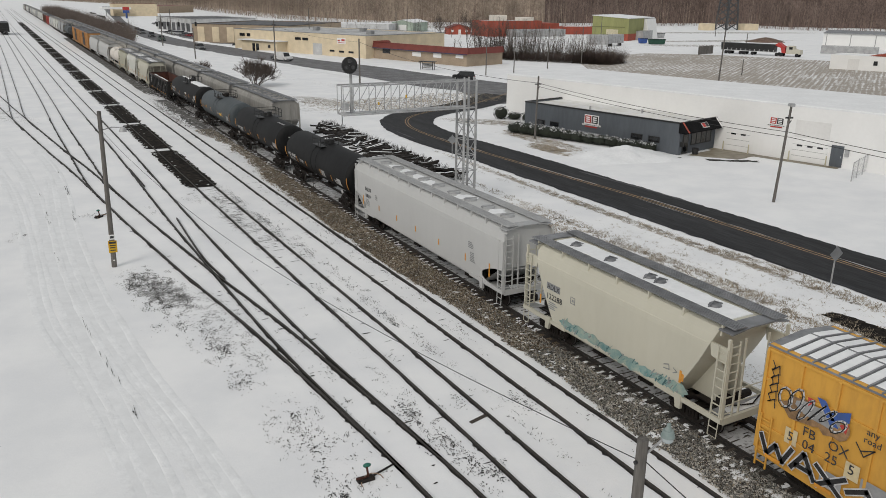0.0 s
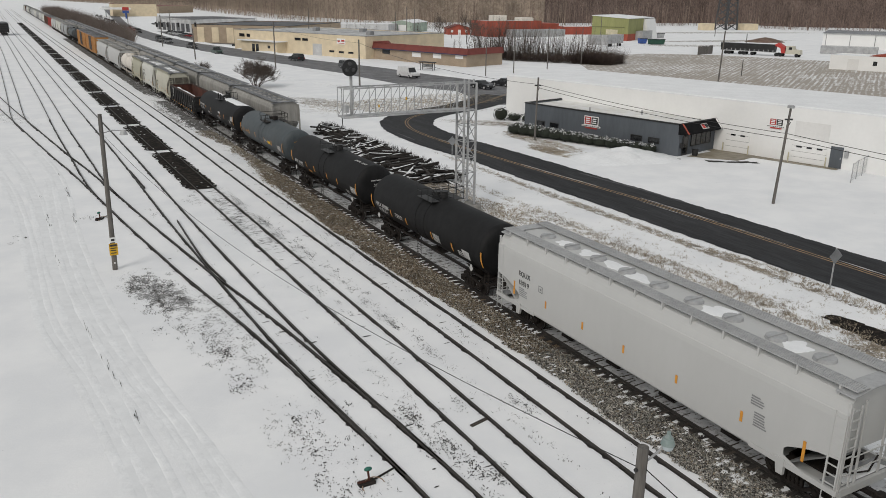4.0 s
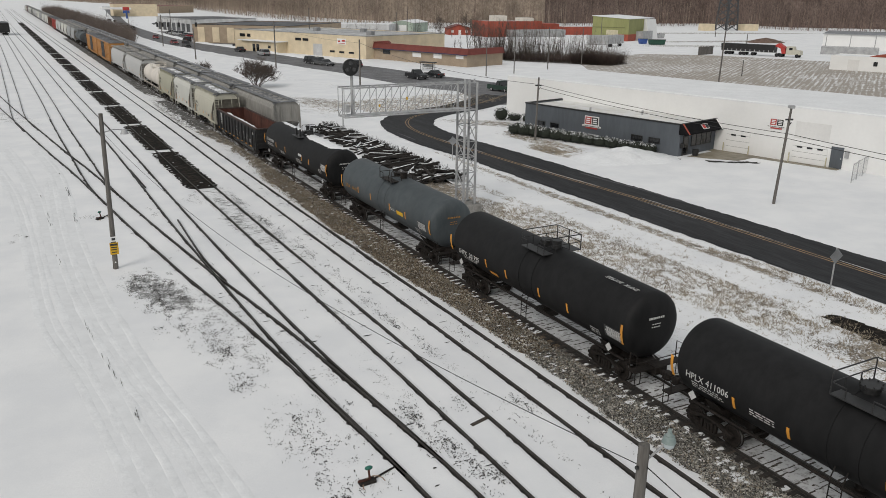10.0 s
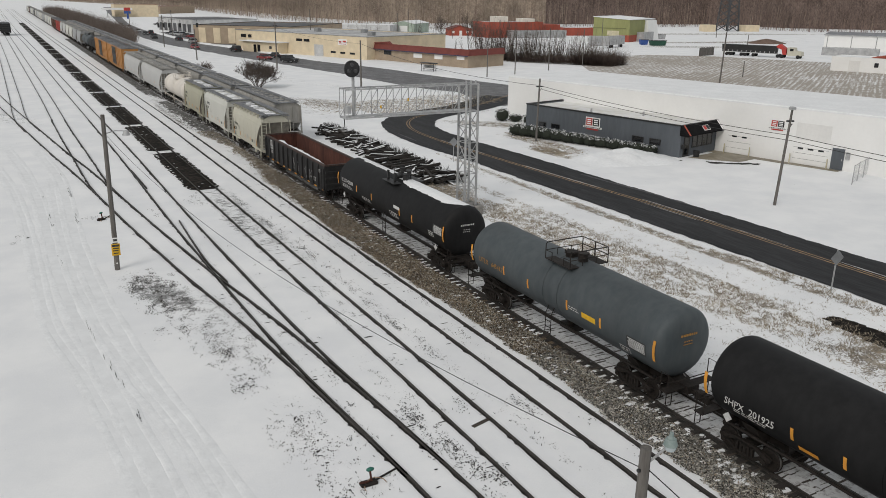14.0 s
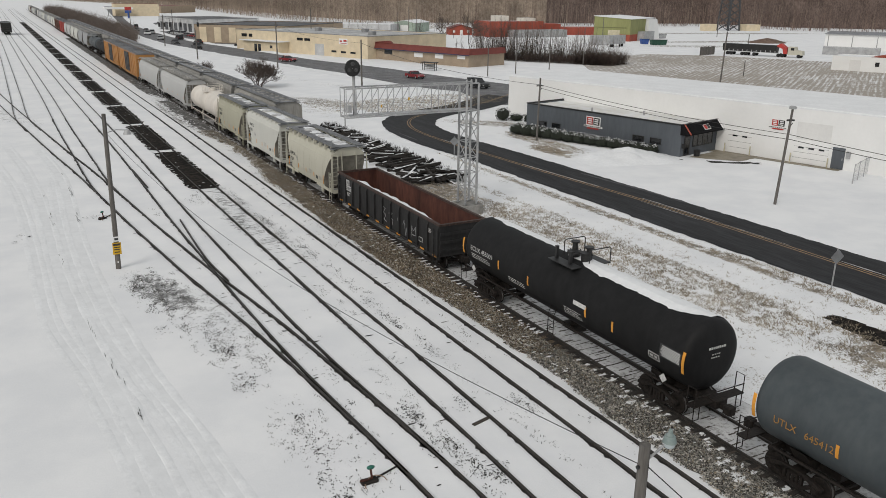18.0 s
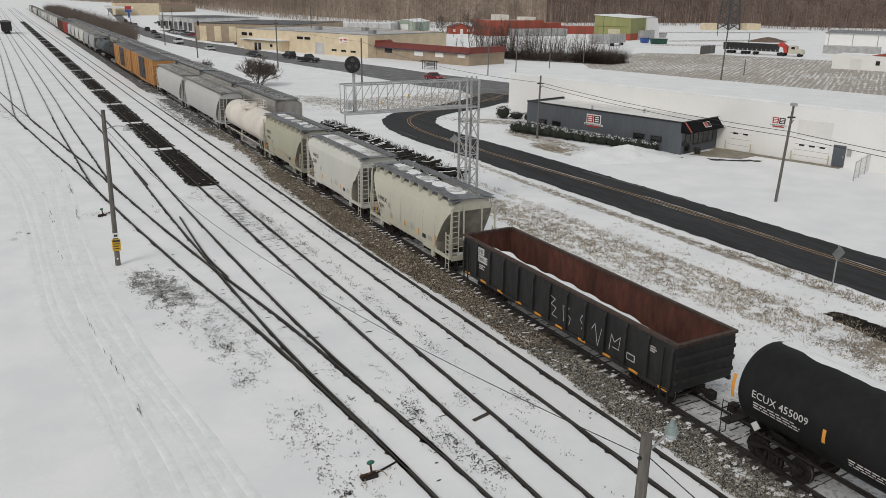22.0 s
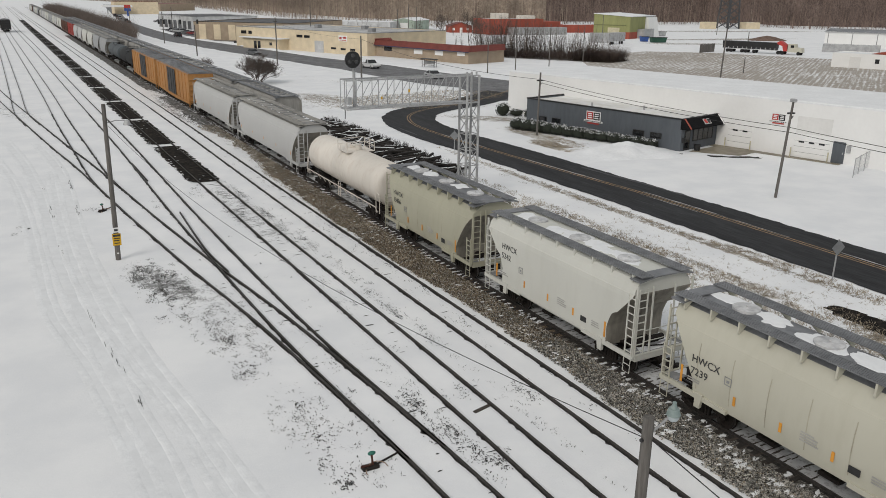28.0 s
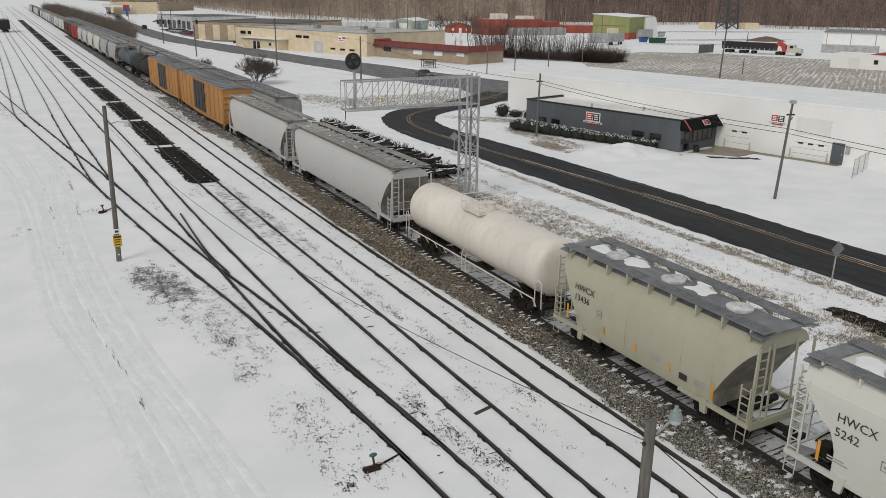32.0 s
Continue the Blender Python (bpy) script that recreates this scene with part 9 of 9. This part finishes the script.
def vehicle(kind, colour, label):
    """A road vehicle, its nose towards +y, on its wheels at z = 0."""
    p = CARPAINT[colour]
    v = thing({"sedan": "sedan_car", "suv": "suv_car", "pickup": "pickup_truck", "van": "van"}[kind], Matrix(), label, {"pickup": "pickup truck"}.get(kind, "car" if kind != "van" else "van"), "vehicles on the street")
    h, w = {"sedan": (2.35, 0.9), "suv": (2.35, 0.95), "pickup": (2.8, 0.98), "van": (2.75, 1.0)}[kind]
    deck = {"sedan": 0.9, "suv": 1.05, "pickup": 1.1, "van": 1.15}[kind]
    top = {"sedan": 1.45, "suv": 1.78, "pickup": 1.85, "van": 2.1}[kind]
    low = [(-h, 0.4), (-h, deck - 0.05), (-h + 0.15, deck), (h - 0.5, deck - 0.02), (h - 0.05, deck - 0.2), (h, 0.55), (h - 0.05, 0.35), (-h + 0.1, 0.3)]
    part("body", M().loft([[(x, a, b) for a, b in low] for x in (-w, w)]).bb(-w - 0.02, w + 0.02, -h * 0.5, h * 0.45, 0.35, 0.5), p, v)
    rear = {"sedan": -h + 0.85, "suv": -h + 0.1, "pickup": -0.7, "van": -h + 0.05}[kind]
    nose = {"sedan": 0.85, "suv": 1.0, "pickup": 1.15, "van": 1.6}[kind]
    slope = 0.65 if kind != "van" else 0.45
    rs = 0.55 if kind == "sedan" else 0.18
    g = M().loft([[(-w + 0.04, rear, deck - 0.02), (w - 0.04, rear, deck - 0.02), (w - 0.04, nose, deck - 0.02), (-w + 0.04, nose, deck - 0.02)],
                  [(-w + 0.18, rear + rs, top - 0.06), (w - 0.18, rear + rs, top - 0.06), (w - 0.18, nose - slope, top - 0.06), (-w + 0.18, nose - slope, top - 0.06)]])
    part("cabin", g, GLASS if kind != "van" else p, v, "dark glazed cabin" if kind != "van" else "")
    part("roof", M().bev(-w + 0.15, w - 0.15, rear + rs - 0.04, nose - slope + 0.04, top - 0.06, top, 0.03), p, v)
    for s in (-1, 1):
        part("door_pillar", M().bar((s * (w - 0.03), (rear + nose) / 2, deck - 0.02), (s * (w - 0.16), (rear + nose) / 2 - 0.05, top - 0.05), 0.09), p, v)
        part("headlight", M().bb(*sorted((s * (w - 0.35), s * (w - 0.05))), h - 0.06, h + 0.01, 0.58, 0.74), HEADLAMP, v)
        part("tail_light", M().bb(*sorted((s * (w - 0.25), s * (w - 0.02))), -h - 0.02, -h + 0.03, 0.65, 0.9), LIGHTRED, v)
        part("mirror", M().bev(*sorted((s * (w + 0.02), s * (w + 0.2))), nose - 0.45, nose - 0.3, deck, deck + 0.14, 0.03), p, v)
        for y in (-h * 0.6, h * 0.62):
            t = part("tyre", WHEELS[0], None, v)
            t.location = (s * (w - 0.08), y, 0.34)
            part("rim", WHEELS[1], None, t)
    part("front_bumper", M().bev(-w, w, h - 0.02, h + 0.1, 0.35, 0.52, 0.03), BLACKTRIM, v)
    part("rear_bumper", M().bev(-w, w, -h - 0.1, -h + 0.02, 0.38, 0.55, 0.03), BLACKTRIM, v)
    if kind == "pickup":
        part("bed", M().bb(-w + 0.12, w - 0.12, -h + 0.1, -0.75, deck + 0.0, deck + 0.004), BLACKTRIM, v)
    if kind == "van":
        part("windscreen", M().loft([[(-w + 0.1, nose + 0.01, deck), (w - 0.1, nose + 0.01, deck)], [(-w + 0.25, nose - slope + 0.03, top - 0.1), (w - 0.25, nose - slope + 0.03, top - 0.1)]], caps=False, closed=False), GLASS, v)
    return v


def dump_truck():
    t = thing("tractor_trailer", pose(178.0, 170, GZ, 0, 0, 200), "parked black open trailer behind a red and cream tractor", "truck")
    part("trailer_body", M().loft([[(-1.25, -8.5, 1.2), (1.25, -8.5, 1.2), (1.25, 7.5, 1.2), (-1.25, 7.5, 1.2)], [(-1.3, -8.7, 3.3), (1.3, -8.7, 3.3), (1.3, 7.7, 3.3), (-1.3, 7.7, 3.3)]]), BLACKTRIM, t)
    part("frame_rail", M().bb(-1.32, 1.32, -8.6, 7.6, 1.0, 1.2), WALLWHITE2, t)
    for i in range(12):
        for s in (-1, 1):
            part("side_rib", M().bar((s * 1.32, -8 + i * 1.4, 1.2), (s * 1.32, -8 + i * 1.4, 1.75), 0.12), WALLWHITE2, t)
    part("red_headboard", M().prism([(7.8, 3.4), (8.6, 3.9), (10.6, 2.6), (10.9, 1.0), (9.8, 1.0), (9.4, 2.4), (7.8, 3.0)], -1.2, 1.2, "x"), RED, t, "red sloping headboard")
    part("cab", M().prism([(11.0, 0.8), (11.0, 3.1), (12.9, 3.1), (13.2, 2.2), (15.0, 2.0), (15.2, 0.8)], -1.15, 1.15, "x"), CREAM, t, "cream bonneted cab")
    for s in (-1, 1):
        part("cab_window", M().bb(*sorted((s * 1.15, s * 1.17)), 11.8, 12.8, 2.1, 2.8), GLASS, t)
        for y in (-7, -5.8, -2.5, -1.3, 1.2, 8.4, 9.6, 14.2):
            part("tyre", M(True).cyl((s * 0.9, y, 0.52), (s * 1.25, y, 0.52), 0.52, n=14), TYRE, t)
    b = frame_of("box_trailer", (160.6, 215.5), 19, "parked grey box trailer in the snow", "trailer")
    part("box", M().bev(0, 10.7, 0, 2.6, 1.0, 3.9, 0.05), GALV, b)
    for x in (1.5, 2.8, 9.0):
        part("tyre", M(True).cyl((x, 0.1, 0.5), (x, 0.5, 0.5), 0.5, n=12), TYRE, b)
    part("leg", M().bb(7.6, 7.9, 0.3, 0.6, 0, 1.0), STEEL, b)


dump_truck()
for i, (x, y, a, k, c) in enumerate(((43.6, 252, 20, "pickup", "black"), (40.0, 342, 30, "sedan", "silver"), (40.6, 334, 30, "suv", "silver"), (41.2, 326, 30, "sedan", "grey"), (42.0, 318, 30, "sedan", "red"), (43.4, 292, 25, "suv", "black"), (43.0, 299, 25, "sedan", "grey"), (42.6, 306, 25, "sedan", "black"), (40.2, 350, 30, "sedan", "black"), (52, 455, 60, "sedan", "grey"))):
    v = vehicle(k, c, "parked %s %s by the store block" % (c, {"suv": "estate car", "pickup": "pickup truck"}.get(k, "car")))
    v["group"] = "parked cars"
    v.matrix_world = pose(x, y, GZ + 0.03, 0, 0, a)
w = boxcar("dark parked goods wagon on the siding", 14.0, GONBLACK, 4.6, roofmat=ROOFGREY)
w["group"] = "parked wagons"
w.matrix_world = pose(-20.6, 358, 0, 0, 0, 1.5)


def snow_bank():
    """Ploughed snow heaped before the office."""
    n, k = 36, 26
    v = []
    for j in range(k + 1):
        for i in range(n + 1):
            u, w = -1 + 2 * i / n, -1 + 2 * j / k
            x, y = 33.6 + 5.6 * u + 1.0 * w, 61.6 - 1.6 * u + 3.6 * w
            f = max(0, 1 - u * u) * max(0, 1 - w * w)
            z = 0.95 * f ** 1.1 * (0.75 + 0.7 * noise.noise((x * 0.5, y * 0.5, 3))) + 0.14 * f * noise.noise((x * 2.2, y * 2.2, 5))
            v.append((x, y, GZ - 0.03 + max(0, z)))
    m = M(True).add(v, [(j * (n + 1) + i, j * (n + 1) + i + 1, (j + 1) * (n + 1) + i + 1, (j + 1) * (n + 1) + i) for j in range(k) for i in range(n)])
    solid("snow_bank", m, SNOW, "ploughed snow bank before the office", "snow", kind="structure")


def ragged(pts, z, amp=0.25):
    ring = []
    for i in range(len(pts)):
        a, b = pts[i], pts[(i + 1) % len(pts)]
        for k in range(6):
            x, y = a[0] + (b[0] - a[0]) * k / 6, a[1] + (b[1] - a[1]) * k / 6
            ring.append((x + amp * noise.noise((x * 2, y * 2, 1)), y + amp * noise.noise((x * 2, y * 2, 8)), z))
    return M().add(ring, [tuple(range(len(ring)))])


def office_yard():
    snow_bank()
    solid("pavement_wet_apron", ragged(((40.3, 59.2), (43.4, 55.2), (47.4, 55.8), (46.5, 60.6)), GZ + 0.008), WETCON, "wet tan concrete before the warehouse door", "pavement", kind="structure")
    for pts in (((37.2, 59.6), (38.9, 58.8), (38.9, 58.2), (37.4, 58.9)), ((40.6, 57.0), (43.0, 55.0), (45.0, 53.6), (44.2, 53.3), (42.2, 54.6), (40.4, 56.0))):
        solid("pavement_wet_patch", ragged(pts, GZ + 0.012, 0.42), WETDIRT, "black wet patch melted in the snow", "pavement", kind="structure")
    f = thing("board_fence", pose(161.5, 175, GZ, 0, 0, 15), "weathered brown board fence by the car park", "fence")
    for i in range(20):
        part("board", M().bb(i * 0.45, i * 0.45 + 0.38, 0, 0.05, 0, 2.3 + 0.3 * rnd.random()), WOODPOLE, f)
    v, n = [(246, 221, 1.7)], 40
    for q in (0.4, 0.7, 1.0):
        v += [(246 + 9 * q * math.cos(i * 2 * math.pi / n) * (1 + 0.2 * noise.noise((i, q, 1))), 221 + 7 * q * math.sin(i * 2 * math.pi / n), GZ - 0.1 + (2.1 * (1 - q) + 0.5 * noise.noise((i * 0.7, q * 3, 4)) * (q < 1))) for i in range(n)]
    fs = [(0, 1 + i, 1 + (i + 1) % n) for i in range(n)] + [(1 + r * n + i, 1 + (r + 1) * n + i, 1 + (r + 1) * n + (i + 1) % n, 1 + r * n + (i + 1) % n) for r in range(2) for i in range(n)]
    solid("earth_heap", M().add(v, fs), BROWNEARTH, "heap of brown earth and brush", "earth heap")


BROWNEARTH = mat("brown_earth", (0.12, 0.075, 0.055), (0.2, 0.14, 0.11), 0.95, scale=1.5, bump=0.1)
office_yard()
trunk_parts("bare_tree", 181.0, 122.0, 16, 0.75, "big leafless tree at the edge of the car park", seed=61, r0=0.3)


LANE_IN = [(42.0, 700.0), (31.5, 420.0), (27.0, 290.0), (30.5, 225.0), (39.6, 194.2), (43.3, 187.0), (48.1, 165.6), (49.6, 152.0), (50.9, 143.0), (51.6, 134.0), (56.0, 112.0), (62.0, 90.0), (72.0, 40.0), (90.0, -60.0)]
LANE_OUT = [(90.0, -30.0), (79.0, 50.0), (68.0, 92.0), (60.5, 122.0), (56.0, 143.0), (52.0, 157.0), (47.2, 180.0), (42.6, 199.0), (37.0, 245.0), (31.5, 340.0), (35.5, 440.0), (52.0, 700.0)]
# lane, kind, colour, and times with the metres gone along the lane
TRAFFIC = (
    (LANE_IN, "sedan", "black", ((0, 504.9), (2, 538.9), (3, 563.7), (32, 1056.7))),
    (LANE_IN, "suv", "grey", ((0, 456.8), (2, 490.8), (3, 511.9), (6, 572.8), (32, 1014.8))),
    (LANE_IN, "van", "white", ((0, 506.9), (6, 581.9), (32, 906.9))),
    (LANE_IN, "pickup", "green", ((0, 405.9), (6, 507.9), (7, 526.4), (8, 546.3), (9, 568.7), (32, 959.7))),
    (LANE_IN, "pickup", "black", ((0, 379.8), (6, 481.8), (7, 498.8), (8, 516.0), (9, 537.9), (10, 559.7), (32, 933.7))),
    (LANE_IN, "sedan", "grey", ((0, 340.5), (6, 442.5), (7, 466.7), (8, 486.8), (9, 505.9), (10, 523.3), (32, 897.3))),
    (LANE_IN, "suv", "black", ((0, 332.5), (6, 434.5), (7, 458.6), (8, 480.8), (10, 517.0), (12, 560.7), (32, 900.7))),
    (LANE_IN, "suv", "grey", ((0, 350.6), (12, 554.6), (13, 579.9), (32, 902.9))),
    (LANE_IN, "sedan", "red", ((0, 258.6), (12, 458.6), (13, 478.8), (14, 497.8), (17, 540.0), (18, 558.6), (32, 792.0))),
    (LANE_IN, "suv", "black", ((0, 270.7), (17, 559.7), (18, 578.9), (32, 816.9))),
    (LANE_IN, "sedan", "red", ((0, 244.9), (18, 507.9), (19, 519.1), (21, 550.5), (22, 565.7), (23, 580.9), (32, 712.4))),
    (LANE_IN, "pickup", "black", ((0, 144.8), (20, 484.8), (22, 514.9), (24, 552.6), (25, 570.7), (32, 689.7))),
    (LANE_IN, "pickup", "white", ((0, 54.4), (22, 428.4), (24, 473.7), (28, 541.0), (29, 557.6), (30, 571.7), (31, 586.0), (32, 603.0))),
    (LANE_IN, "sedan", "silver", ((0, 96.2), (22, 464.7), (24, 497.8), (28, 565.7), (29, 581.9), (32, 632.2))),
    (LANE_IN, "sedan", "black", ((0, 118.4), (24, 526.4), (25, 547.4), (32, 666.4))),
    (LANE_IN, "sedan", "grey", ((0, 16.4), (30, 526.4), (31, 546.3), (32, 562.7))),
    (LANE_OUT, "suv", "black", ((0, 169.4), (2, 199.3), (3, 215.7), (32, 662.7))),
    (LANE_OUT, "suv", "silver", ((0, 85.1), (6, 184.9), (7, 200.3), (8, 217.7), (9, 234.2), (10, 251.4), (32, 617.2))),
    (LANE_OUT, "sedan", "black", ((0, 90.2), (6, 192.2), (7, 212.6), (8, 234.2), (9, 251.4), (32, 642.4))),
    (LANE_OUT, "suv", "black", ((0, 47.9), (7, 160.2), (8, 175.5), (9, 191.1), (10, 206.5), (12, 239.2), (13, 256.5), (32, 561.3))),
    (LANE_OUT, "sedan", "black", ((0, 11.0), (9, 161.2), (10, 178.6), (12, 212.6), (13, 228.0), (32, 545.2))),
    (LANE_OUT, "suv", "black", ((0, -154.6), (19, 168.4), (20, 190.1), (21, 211.6), (22, 236.2), (32, 406.2))),
)


def along(line, d):
    """Place and heading d metres along a line; past its ends it runs straight on."""
    if d < 0:
        a, b = Vector(line[0]), Vector(line[1])
        p = a + (b - a).normalized() * d
        return p.x, p.y, math.degrees(math.atan2(b.y - a.y, b.x - a.x)) - 90
    for a, b in zip(line, line[1:]):
        k = math.dist(a, b)
        if d <= k or b == line[-1]:
            f = d / k
            return a[0] + (b[0] - a[0]) * f, a[1] + (b[1] - a[1]) * f, math.degrees(math.atan2(b[1] - a[1], b[0] - a[0])) - 90
        d -= k


def motions():
    for car, mid in TRAIN:
        walk(car, [(t, pose(TC, mid - V * t, 0)) for t in (0.0, 8.0, 16.0, 24.0, 32.0)])
    names = {"sedan": "car", "suv": "estate car", "pickup": "pickup truck", "van": "van"}
    for lane, kind, colour, marks in TRAFFIC:
        v = vehicle(kind, colour, "%s %s driving on the salted street" % (colour, names[kind]))
        rows = []
        for i in range(33):
            for (t0, d0), (t1, d1) in zip(marks, marks[1:]):
                if t0 <= i <= t1:
                    x, y, a = along(lane, d0 + (d1 - d0) * (i - t0) / (t1 - t0))
                    rows.append((float(i), pose(x, y, GZ + 0.04, 0, 0, a)))
                    break
        walk(v, rows)


motions()
